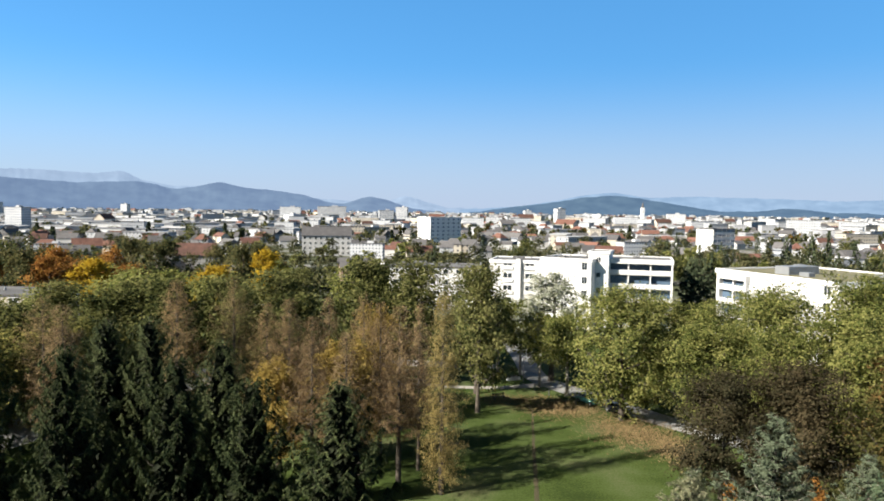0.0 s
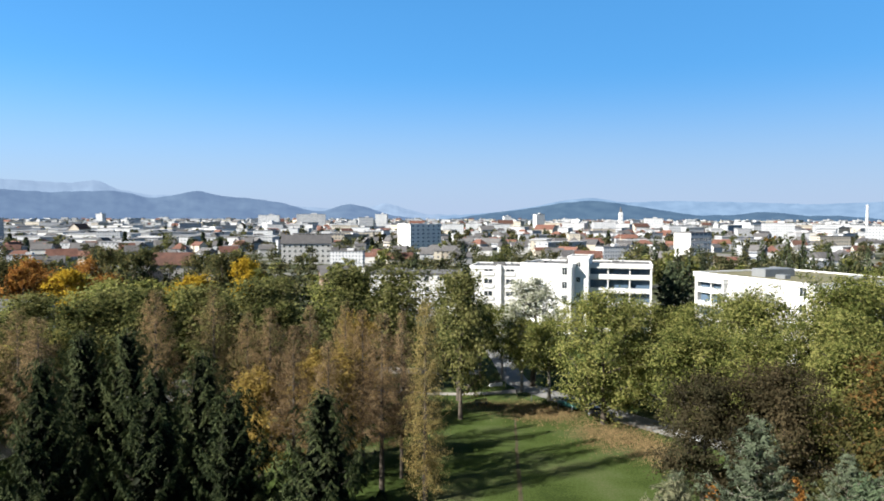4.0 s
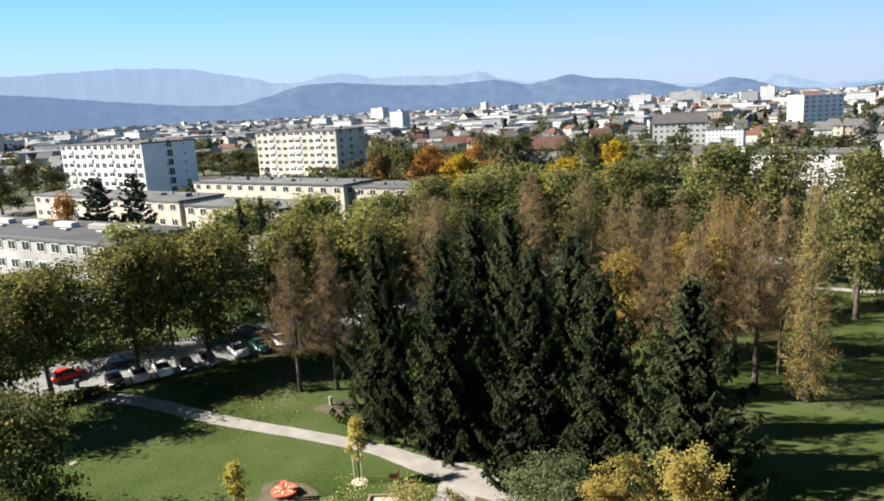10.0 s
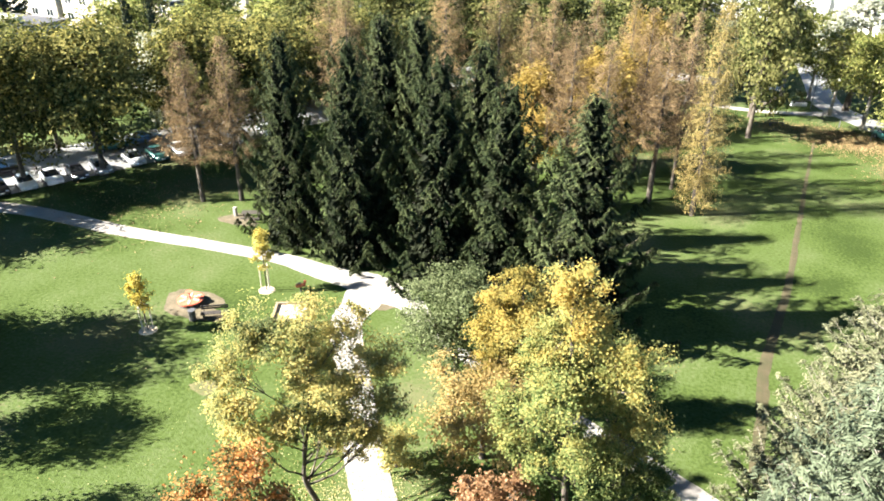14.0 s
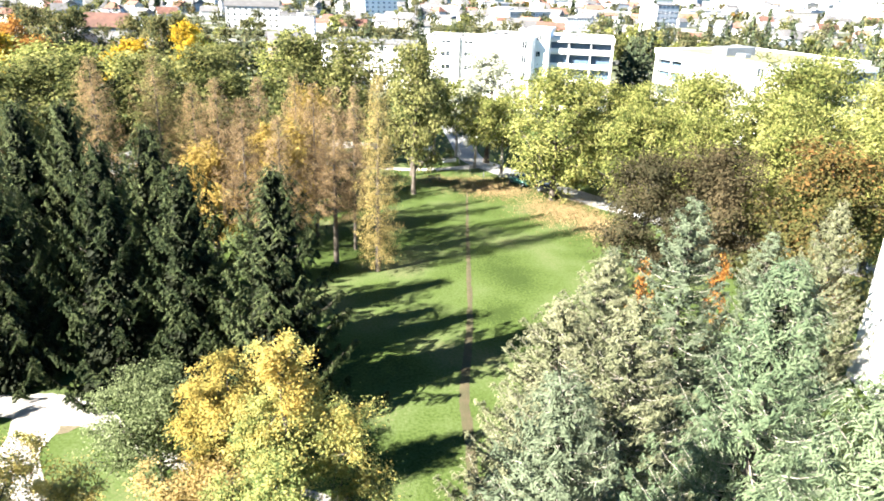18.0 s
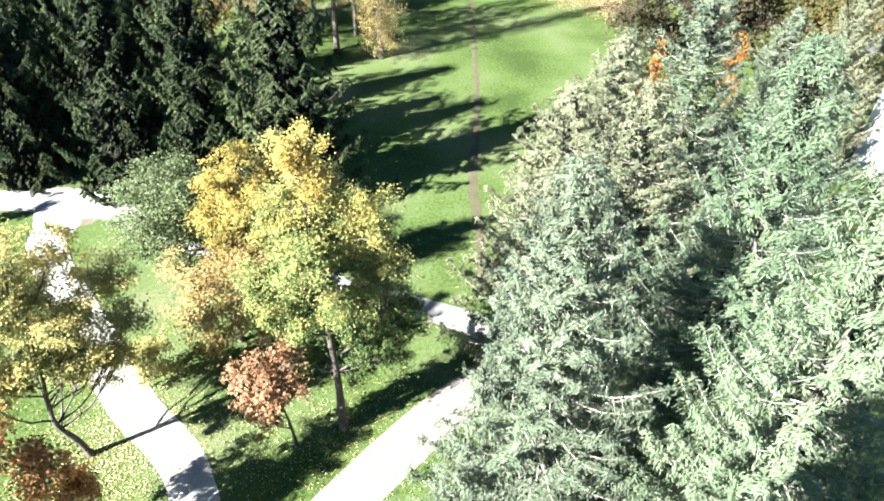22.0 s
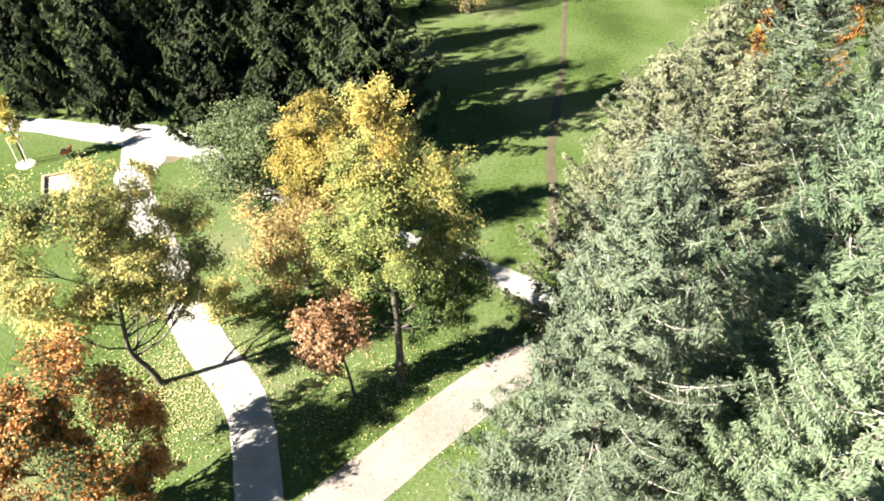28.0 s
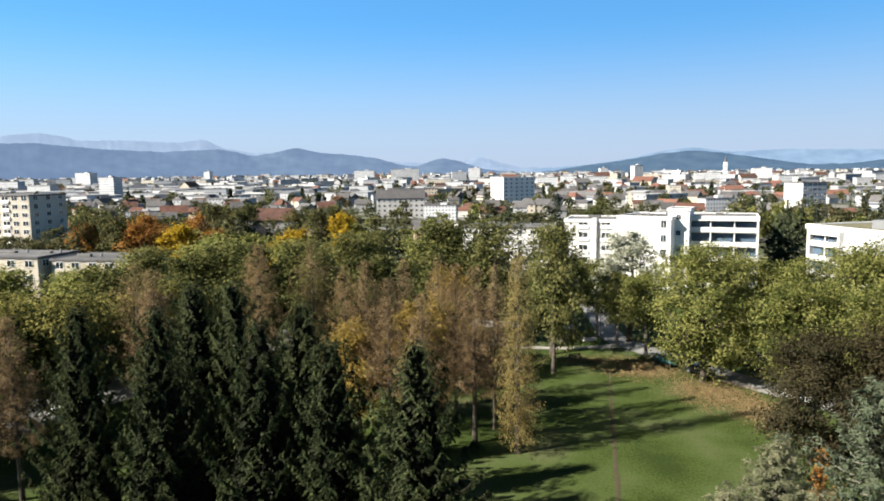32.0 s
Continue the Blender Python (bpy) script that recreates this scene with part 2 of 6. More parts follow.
LAWN = lawn_material()
M = {
    "spruce": leaf_material("spruce_needles", [(0.0147, 0.0248, 0.0092), (0.0515, 0.0699, 0.0258), (0.12, 0.138, 0.057)], 0.6, 0.1),
    "blue": leaf_material("blue_spruce_needles", [(0.088, 0.115, 0.07), (0.152, 0.186, 0.116), (0.21, 0.245, 0.158)], 0.4, 0.38),
    "bluegreen": leaf_material("green_spruce_needles", [(0.0881, 0.13, 0.0726), (0.148, 0.197, 0.109), (0.207, 0.25, 0.145)], 0.4, 0.36),
    "cone": leaf_material("spruce_needles_with_cones", [(0.11, 0.123, 0.066), (0.209, 0.218, 0.127), (0.33, 0.319, 0.193)], 0.5, 0.36),
    "larch": leaf_material("larch_needles", [(0.142, 0.0945, 0.048), (0.276, 0.19, 0.1), (0.415, 0.303, 0.168)], 0.7, 0.35),
    "larch_green": leaf_material("half_green_larch_needles", [(0.13, 0.115, 0.0473), (0.27, 0.21, 0.0945), (0.42, 0.28, 0.149)], 0.7, 0.35, gain=1.6),
    "birch": leaf_material("birch_leaves", [(0.2, 0.155, 0.055), (0.36, 0.285, 0.105), (0.5, 0.4, 0.165)], 0.7, 0.5),
    "plane": leaf_material("plane_leaves", [(0.083, 0.107, 0.0285), (0.245, 0.268, 0.074), (0.43, 0.418, 0.143)], 0.8, 0.52, gain=1.5),
    "green": leaf_material("green_leaves", [(0.0485, 0.062, 0.0188), (0.145, 0.155, 0.0497), (0.281, 0.27, 0.102)], 0.7, 0.5, gain=1.5),
    "darkgreen": leaf_material("dark_leaves", [(0.0455, 0.0585, 0.0155), (0.163, 0.163, 0.0464), (0.377, 0.332, 0.1)], 0.7, gain=1.5),
    "willow": leaf_material("willow_leaves", [(0.0605, 0.0825, 0.0308), (0.143, 0.176, 0.077), (0.253, 0.292, 0.149)], 0.8),
    "yellow": leaf_material("yellow_leaves", [(0.112, 0.168, 0.056), (0.258, 0.302, 0.103), (0.45, 0.42, 0.14), (0.58, 0.42, 0.115)], 0.35, 0.52, rise=0.042, gain=1.2, thing=0),
    "yellowgreen": leaf_material("yellow_green_leaves", [(0.13, 0.17, 0.075), (0.39, 0.39, 0.15), (0.68, 0.57, 0.2), (0.82, 0.65, 0.25)], 0.35, 0.58, gain=1.3, thing=0),
    "gold": leaf_material("golden_leaves", [(0.345, 0.218, 0.023), (0.575, 0.391, 0.0345), (0.667, 0.483, 0.0575)], 0.7),
    "orange": leaf_material("orange_leaves", [(0.3, 0.165, 0.08), (0.46, 0.265, 0.14), (0.58, 0.38, 0.22)], 0.9, 0.55, thing=0),
    "amber": leaf_material("amber_leaves", [(0.299, 0.23, 0.092), (0.529, 0.385, 0.149), (0.69, 0.517, 0.241)], 0.6, 0.55, thing=0),
    "red": leaf_material("red_leaves", [(0.12, 0.16, 0.07), (0.45, 0.21, 0.07), (0.75, 0.34, 0.11), (0.86, 0.55, 0.28)], 0.65, 0.58, gain=1.8, thing=0),
    "copper": leaf_material("copper_beech_leaves", [(0.04, 0.04, 0.0192), (0.0624, 0.0528, 0.0272), (0.092, 0.0704, 0.0368)], 0.4, 0.3),
    "rust": leaf_material("rust_leaves", [(0.075, 0.08, 0.026), (0.13, 0.11, 0.038), (0.24, 0.125, 0.042)], 0.4, gain=1.7, rise=0.03),
    "redorange": leaf_material("red_orange_leaves", [(0.22, 0.1, 0.03), (0.38, 0.17, 0.045), (0.5, 0.26, 0.06)], 0.7),
    "paleamber": leaf_material("pale_amber_leaves", [(0.2, 0.15, 0.035), (0.37, 0.265, 0.065), (0.5, 0.36, 0.11)], 0.6, 0.5, gain=1.5),
    "amberyellow": leaf_material("amber_yellow_leaves", [(0.21, 0.19, 0.055), (0.41, 0.34, 0.095), (0.54, 0.4, 0.11)], 0.5, 0.52, gain=1.6, thing=0),
    "lemon": leaf_material("lemon_yellow_leaves", [(0.42, 0.33, 0.05), (0.56, 0.46, 0.1), (0.66, 0.57, 0.18)], 0.7),
    "pale": leaf_material("pale_poplar_leaves", [(0.3, 0.33, 0.2), (0.5, 0.52, 0.38), (0.7, 0.7, 0.6)], 0.9),
    "belt": leaf_material("olive_leaves", [(0.045, 0.056, 0.024), (0.105, 0.115, 0.045), (0.215, 0.19, 0.075)], 0.7, 0.45, gain=1.5),
    "street": leaf_material("street_tree_leaves", [(0.065, 0.083, 0.025), (0.19, 0.205, 0.063), (0.345, 0.335, 0.125)], 0.75, 0.5, gain=1.5),
    # near-black base colour stands in for shade inside the crowns
    "heart": leaf_material("painted_shade_needles", [(0.012, 0.016, 0.008), (0.022, 0.027, 0.013)], 0.5, 0.0),
    # town tree colours lightened as a stand-in for distance haze
    "farspruce": leaf_material("garden_spruce_needles", [(0.026, 0.038, 0.02), (0.06, 0.078, 0.04), (0.11, 0.13, 0.07)], 0.7, 0.1),
    "townleaf": leaf_material("garden_tree_leaves", [(0.045, 0.055, 0.026), (0.1, 0.108, 0.05), (0.2, 0.185, 0.09)], 0.7, 0.4, gain=1.5),
    "bark": material("bark", [(0.028, 0.0232, 0.0184), (0.064, 0.0528, 0.0416), (0.112, 0.0944, 0.0752)], 2.0, 0.9, 0.9, 12),
    "twig": material("pale_twigs", [(0.128, 0.112, 0.092), (0.224, 0.2, 0.168), (0.336, 0.312, 0.272)], 1.0, 0.85, 0.4, 20),
    "birchbark": material("birch_bark", [(0.096, 0.088, 0.08), (0.4, 0.376, 0.336), (0.528, 0.504, 0.464)], 3.0, 0.8, 0.5, 9),
    "grass": LAWN,
    "soil": material("refilled_soil", [(0.032, 0.0352, 0.0128), (0.044, 0.0376, 0.0176), (0.064, 0.0496, 0.0272)], 0.9, 0.95, 0.6, 14, fine=6),
    "dirt": material("bare_soil", [(0.048, 0.0416, 0.0224), (0.08, 0.0656, 0.04), (0.128, 0.106, 0.072)], 1.2, 0.95, 0.5, 18),
    "path": material("pale_gravel", [(0.175, 0.163, 0.146), (0.23, 0.215, 0.197), (0.285, 0.27, 0.248)], 0.7, 0.9, 0.35, 40, fine=14),
    "pinkpath": material("pinkish_asphalt", [(0.108, 0.0864, 0.072), (0.148, 0.124, 0.107), (0.192, 0.168, 0.15)], 0.3, 0.9, 0.3, 40, fine=12),
    "asphalt": material("worn_asphalt", [(0.12, 0.12, 0.12), (0.176, 0.176, 0.172), (0.224, 0.224, 0.216)], 0.25, 0.88, 0.3, 30, fine=5),
    "iron": material("cast_iron", [(0.072, 0.068, 0.064), (0.112, 0.104, 0.096)], 6, 0.6, 0.3, 40, metal=0.5),
    "sand": material("sandbox_sand", [(0.336, 0.28, 0.208), (0.448, 0.384, 0.296)], 2, 0.95, 0.4, 30),
    "wood": material("weathered_wood", [(0.128, 0.092, 0.06), (0.24, 0.184, 0.128)], 3, 0.8, 0.4, 25),
    "darkwood": material("dark_bench_wood", [(0.02, 0.0176, 0.016), (0.048, 0.04, 0.0336)], 3, 0.7, 0.3, 25),
    "stake": material("tree_stakes", [(0.4, 0.352, 0.28), (0.528, 0.48, 0.4)], 3, 0.8, 0.2, 25),
    "redpaint": material("red_paint", [(0.416, 0.072, 0.04), (0.528, 0.136, 0.08)], 3, 0.45, 0.05, spec=0.5),
    "whitepaint": material("white_paint", [(0.7, 0.68, 0.65), (0.82, 0.81, 0.79)], 2, 0.5, 0.05),
    "plaster": material("white_plaster", [(0.45, 0.446, 0.432), (0.54, 0.535, 0.522), (0.612, 0.608, 0.594)], 0.12, 0.9, 0.15, 20, fine=2.5, thing=0.5),
    # plaster dulled in base colour, for haze and shade on town walls
    "townplaster": material("muted_pale_plaster", [(0.234, 0.23, 0.221), (0.342, 0.338, 0.324), (0.432, 0.427, 0.414)], 0.1, 0.9, 0.1, 20, fine=2, thing=0.8),
    "drygrass": material("dry_grass", [(0.048, 0.0576, 0.0176), (0.072, 0.0704, 0.0272), (0.112, 0.0944, 0.048)], 1.6, 0.95, 0.6, 20, fine=7),
    "thingrass": material("thin_grass", [(0.032, 0.0448, 0.0128), (0.056, 0.064, 0.0224), (0.084, 0.08, 0.036)], 2.6, 0.95, 0.7, 20, fine=11, gain=1.6),
    "greyplaster": material("grey_plaster", [(0.378, 0.378, 0.378), (0.504, 0.504, 0.504)], 0.15, 0.9, 0.15, 20),
    "cream": material("cream_plaster", [(0.33, 0.292, 0.236), (0.4, 0.358, 0.294), (0.45, 0.407, 0.342)], 0.1, 0.9, 0.15, 20, fine=2),
    "ochre": material("ochre_plaster", [(0.288, 0.232, 0.128), (0.352, 0.288, 0.16)], 0.1, 0.9, 0.15, 20, fine=2),
    "rose": material("rose_plaster", [(0.36, 0.24, 0.192), (0.464, 0.336, 0.272)], 0.1, 0.9, 0.15, 20, fine=2),
    "tile": material("red_roof_tiles", [(0.056, 0.0288, 0.0216), (0.096, 0.0448, 0.0328), (0.14, 0.068, 0.0496)], 0.5, 0.85, 0.5, 9, thing=0.6, fine=6, island=0.5),
    "slate": material("dark_roof", [(0.056, 0.0544, 0.056), (0.104, 0.1, 0.1)], 0.5, 0.8, 0.4, 9, thing=0.6, fine=6, island=0.5),
    "bitumen": material("dark_felt_roof", [(0.032, 0.033, 0.037), (0.048, 0.049, 0.054), (0.066, 0.066, 0.07)], 0.12, 0.9, 0.2, 12, fine=2),
    "felt": material("grey_flat_roof", [(0.066, 0.066, 0.067), (0.096, 0.096, 0.097), (0.132, 0.132, 0.13)], 0.12, 0.9, 0.2, 12, thing=0.4, fine=2),
    "flatroof": material("pale_flat_roofs", [(0.128, 0.132, 0.14), (0.224, 0.228, 0.236), (0.336, 0.34, 0.344)], 0.05, 0.8, 0.1, 10, fine=0.8, island=1.0),
    "hallmetal": material("pale_sheet_metal_walls", [(0.224, 0.232, 0.24), (0.336, 0.344, 0.352), (0.464, 0.464, 0.456)], 0.05, 0.7, 0.1, 10, fine=0.8, island=1.0),
    "greenroof": material("planted_flat_roof", [(0.085, 0.084, 0.048), (0.125, 0.118, 0.068), (0.16, 0.146, 0.098)], 0.3, 0.95, 0.5, 14, fine=3),
    "zinc": material("grey_metal_cladding", [(0.16, 0.168, 0.172), (0.224, 0.232, 0.236)], 0.5, 0.5, 0.1, 10, metal=0.3),
    "glass": material("window_glass", [(0.016, 0.0208, 0.0256), (0.04, 0.048, 0.056)], 0.4, 0.08, thing=0.5, spec=0.6),
    "blueglass": material("blue_window_glass", [(0.048, 0.08, 0.12), (0.096, 0.136, 0.184)], 0.4, 0.15, spec=0.6),
    "mintglass": material("pale_balcony_glass", [(0.128, 0.184, 0.184), (0.208, 0.272, 0.272)], 0.6, 0.3, spec=0.4),
    "frame": material("window_frames", [(0.55, 0.54, 0.52), (0.7, 0.69, 0.67)], 3, 0.5),
    "blind": material("roller_blinds", [(0.4, 0.4, 0.384), (0.512, 0.512, 0.488)], 3, 0.7, 0.3, 30),
    "brown": material("brown_awning", [(0.104, 0.06, 0.0416), (0.152, 0.088, 0.0624)], 3, 0.8),
    "rail": material("railing_steel", [(0.104, 0.104, 0.112), (0.176, 0.176, 0.184)], 3, 0.5, metal=0.6),
    "tyre": material("tyre_rubber", [(0.016, 0.016, 0.016), (0.032, 0.032, 0.032)], 8, 0.9),
    "carglass": material("car_glass", [(0.012, 0.0144, 0.016), (0.024, 0.0272, 0.0304)], 1, 0.06, spec=0.6),
    "lamp": material("lamp_glass", [(0.6, 0.6, 0.58), (0.8, 0.8, 0.78)], 5, 0.2, spec=0.6),
    "fallen": material("fallen_leaves", [(0.16, 0.12, 0.04), (0.256, 0.216, 0.08), (0.336, 0.304, 0.16)], 2, 0.8, island=1.0),
    "litter": material("brown_fallen_leaves", [(0.096, 0.064, 0.028), (0.152, 0.104, 0.0464), (0.208, 0.152, 0.072)], 2, 0.9, island=1.0),
}
PAINTS = {c: material(c + "_car_paint", [tuple(0.85 * v for v in rgb), rgb], 0.5, 0.28, metal=0.35 if c != "red" else 0.0, spec=0.6) for c, rgb in
          {"red": (0.6, 0.025, 0.02), "silver": (0.5, 0.51, 0.52), "black": (0.02, 0.02, 0.024), "white": (0.78, 0.78, 0.77), "green": (0.03, 0.11, 0.1), "blue": (0.06, 0.13, 0.25), "grey": (0.2, 0.21, 0.22)}.items()}


# ---------------------------------------------------------------- mesh tools
def raw_mesh(name, verts, faces, flat=False):
    """A mesh from arrays: verts (n, 3), faces (m, 3 or 4)."""
    verts, faces = np.asarray(verts, np.float32), np.asarray(faces, np.int32)
    me = bpy.data.meshes.new(name)
    me.vertices.add(len(verts))
    me.vertices.foreach_set("co", verts.ravel())
    k = faces.shape[1]
    me.loops.add(faces.size)
    me.loops.foreach_set("vertex_index", faces.ravel())
    me.polygons.add(len(faces))
    me.polygons.foreach_set("loop_start", np.arange(0, faces.size, k, dtype=np.int32))
    if flat:
        me.polygons.foreach_set("use_smooth", np.zeros(len(faces), bool))
    me.update(calc_edges=True)
    return me


def put_mesh(name, me, mat, parent=None, label="", smooth=False):
    me.materials.append(mat)
    if smooth:
        me.polygons.foreach_set("use_smooth", np.ones(len(me.polygons), bool))
    ob = new(name, me)
    ob.parent = parent
    if label:
        tagged(ob, label)
    return ob


def part(name, bm, mat, parent=None, label="", smooth=False):
    me = bpy.data.meshes.new(name)
    bm.to_mesh(me)
    bm.free()
    return put_mesh(name, me, mat, parent, label, smooth)


def empty(name, label, category, m=None, group="", kind=""):
    e = tagged(new(name), label, category, group, kind)
    e.empty_display_size = 0.5
    if m is not None:
        e.matrix_basis = m
    return e


def box_bm(sx, sy, sz, at=(0, 0, 0), bevel=0.0, bm=None):
    """A box that stands on at, its middle, with bevelled edges."""
    bm = bm or bmesh.new()
    made = bmesh.ops.create_cube(bm, size=1, matrix=Matrix.Translation((at[0], at[1], at[2] + sz / 2)) @ Matrix.Diagonal((sx, sy, sz, 1)))
    if bevel:
        edges = {e for v in made["verts"] for e in v.link_edges}
        bmesh.ops.bevel(bm, geom=list(edges), offset=bevel, segments=1, affect="EDGES")
    return bm


def tube_arrays(paths, sides=5):
    """Tapered tubes along paths of (points, radii)."""
    vs, fs, at = [], [], 0
    ang = np.linspace(0, 2 * np.pi, sides, endpoint=False)
    ring = np.stack([np.cos(ang), np.sin(ang)], 1)
    for pts, rad in paths:
        pts = np.asarray(pts, float)
        d = np.gradient(pts, axis=0)
        d /= np.linalg.norm(d, axis=1)[:, None] + 1e-9
        up = np.where(np.abs(d[:, 2:3]) > 0.9, [[1.0, 0, 0]], [[0, 0, 1.0]])
        a = np.cross(d, up)
        a /= np.linalg.norm(a, axis=1)[:, None] + 1e-9
        b = np.cross(d, a)
        r = np.asarray(rad)[:, None, None]
        v = pts[:, None] + r * (ring[None, :, :1] * a[:, None] + ring[None, :, 1:] * b[:, None])
        vs.append(v.reshape(-1, 3))
        n = len(pts)
        i, j = np.meshgrid(np.arange(n - 1), np.arange(sides), indexing="ij")
        j2 = (j + 1) % sides
        fs.append((at + np.stack([i * sides + j, i * sides + j2, (i + 1) * sides + j2, (i + 1) * sides + j], -1)).reshape(-1, 4))
        at += n * sides
    return np.concatenate(vs), np.concatenate(fs)


def card_arrays(c, along, across, fold=0.25):
    """Leaf-shaped cards with a folded middle: c centre, along half length, across half width, each (n, 3)."""
    nrm = np.cross(along, across)
    nrm /= np.linalg.norm(nrm, axis=1)[:, None] + 1e-9
    lift = nrm * np.linalg.norm(across, axis=1)[:, None] * fold * 2
    v = np.stack([c - along, c + across + lift, c + along, c - across + lift], 1).reshape(-1, 3)
    k = np.arange(len(c))[:, None] * 4
    f = np.concatenate([k + [[0, 1, 2]], k + [[0, 2, 3]]], 1).reshape(-1, 3)
    return v, f


def unit(v):
    return v / (np.linalg.norm(v, axis=-1, keepdims=True) + 1e-9)


# ---------------------------------------------------------------- trees (each built at its true height, standing at the origin)
def broadleaf(rng, height, radius, clear, leaves, leaf, lean=(0, 0), limbs=12, flat=0.0, loose=0.6, upright=0.5, clump=0.13):
    """Trunk and limbs as tapered tubes, leaf cards in clumps round the twig ends."""
    r0 = 0.018 * height + 0.05
    n = 9
    s = np.linspace(0, 1, n)
    top = height * 0.86
    trunk = np.stack([lean[0] * s ** 1.5 + 0.02 * height * np.cumsum(rng.normal(0, 0.35, n)) * s, lean[1] * s ** 1.5 + 0.02 * height * np.cumsum(rng.normal(0, 0.35, n)) * s, top * s], 1)
    tubes_main = [(trunk, r0 * (1 - 0.88 * s) * np.where(s < 0.05, 1.25, 1))]
    tubes_limb, ends = [], []
    mid = clear + (height - clear) * 0.46
    for k in range(limbs):
        h = clear * 0.9 + (top - clear) * (k + rng.uniform(0, 0.8)) / limbs
        i = min(n - 2, h / top * (n - 1))
        base = trunk[int(i)] + (trunk[int(i) + 1] - trunk[int(i)]) * (i % 1)
        a = k * 2.4 + rng.uniform(-0.4, 0.4)
        rel = (h + 0.25 * (height - clear) - mid) / ((height - clear) * 0.54)
        reach = radius * max(0.28, 1 - max(0, abs(rel)) ** 2.2) ** 0.5 * rng.uniform(0.72, 1.12)
        rise = (upright * (0.25 + 0.75 * h / top)) * reach * rng.uniform(0.8, 1.5) + (height - clear) * 0.06
        t = np.linspace(0, 1, 6)
        limb = base + np.stack([np.cos(a) * reach * t, np.sin(a) * reach * t, rise * t ** (1 - flat * 0.4)], 1) + rng.normal(0, 0.03 * reach, (6, 3)) * t[:, None]
        rl = r0 * (1 - 0.8 * h / top) * 0.55
        tubes_limb.append((limb, rl * (1 - 0.85 * t) + 0.006))
        for j in range(5):
            u = rng.uniform(0.3, 1.0)
            q = limb[min(5, int(u * 5))]
            d = unit(np.array([np.cos(a) + rng.normal(0, 0.75), np.sin(a) + rng.normal(0, 0.75), rng.normal(0.35, 0.5)]))
            ln = reach * rng.uniform(0.22, 0.5)
            t4 = np.linspace(0, 1, 4)
            sub = q + d * ln * t4[:, None] + rng.normal(0, 0.04 * ln, (4, 3)) * t4[:, None]
            tubes_limb.append((sub, rl * 0.42 * (1 - 0.8 * t4) + 0.004))
            for w in (0.35, 0.7, 1.0):
                ends.append(sub[0] + (sub[-1] - sub[0]) * w + rng.normal(0, 0.12 * radius, 3))
        ends.append(limb[-1])
        ends.append(limb[-1] + rng.normal(0, 0.1 * radius, 3))
    for _ in range(limbs // 2):
        ends.append(trunk[-1] + np.array([rng.normal(0, 0.14 * radius), rng.normal(0, 0.14 * radius), rng.uniform(-0.1, 0.12) * (height - clear)]))
    ends = np.array(ends)
    ends[:, 2] = np.clip(ends[:, 2], clear * 0.8, height - 0.1)
    weight = rng.uniform(0.25, 1.6, len(ends))
    pick = rng.choice(len(ends), leaves, p=weight / weight.sum())
    spread = radius * clump * rng.uniform(0.6, 1.3, len(ends))[pick][:, None]
    c = ends[pick] + rng.normal(0, 1, (leaves, 3)) * spread * [1, 1, loose]
    c[:, 2] = np.maximum(c[:, 2], 0.2)
    out = unit(c - np.array([lean[0] * 0.5, lean[1] * 0.5, clear + (height - clear) * 0.4]))
    nrm = unit(out * 0.7 + np.array([0, 0, 0.7]) + rng.normal(0, 0.55, (leaves, 3)))
    a = unit(np.cross(nrm, rng.normal(0, 1, (leaves, 3))))
    b = np.cross(nrm, a)
    size = leaf * rng.uniform(0.6, 1.35, (leaves, 1))
    return tubes_main, tubes_limb, card_arrays(c, a * size * 0.5, b * size * 0.36)


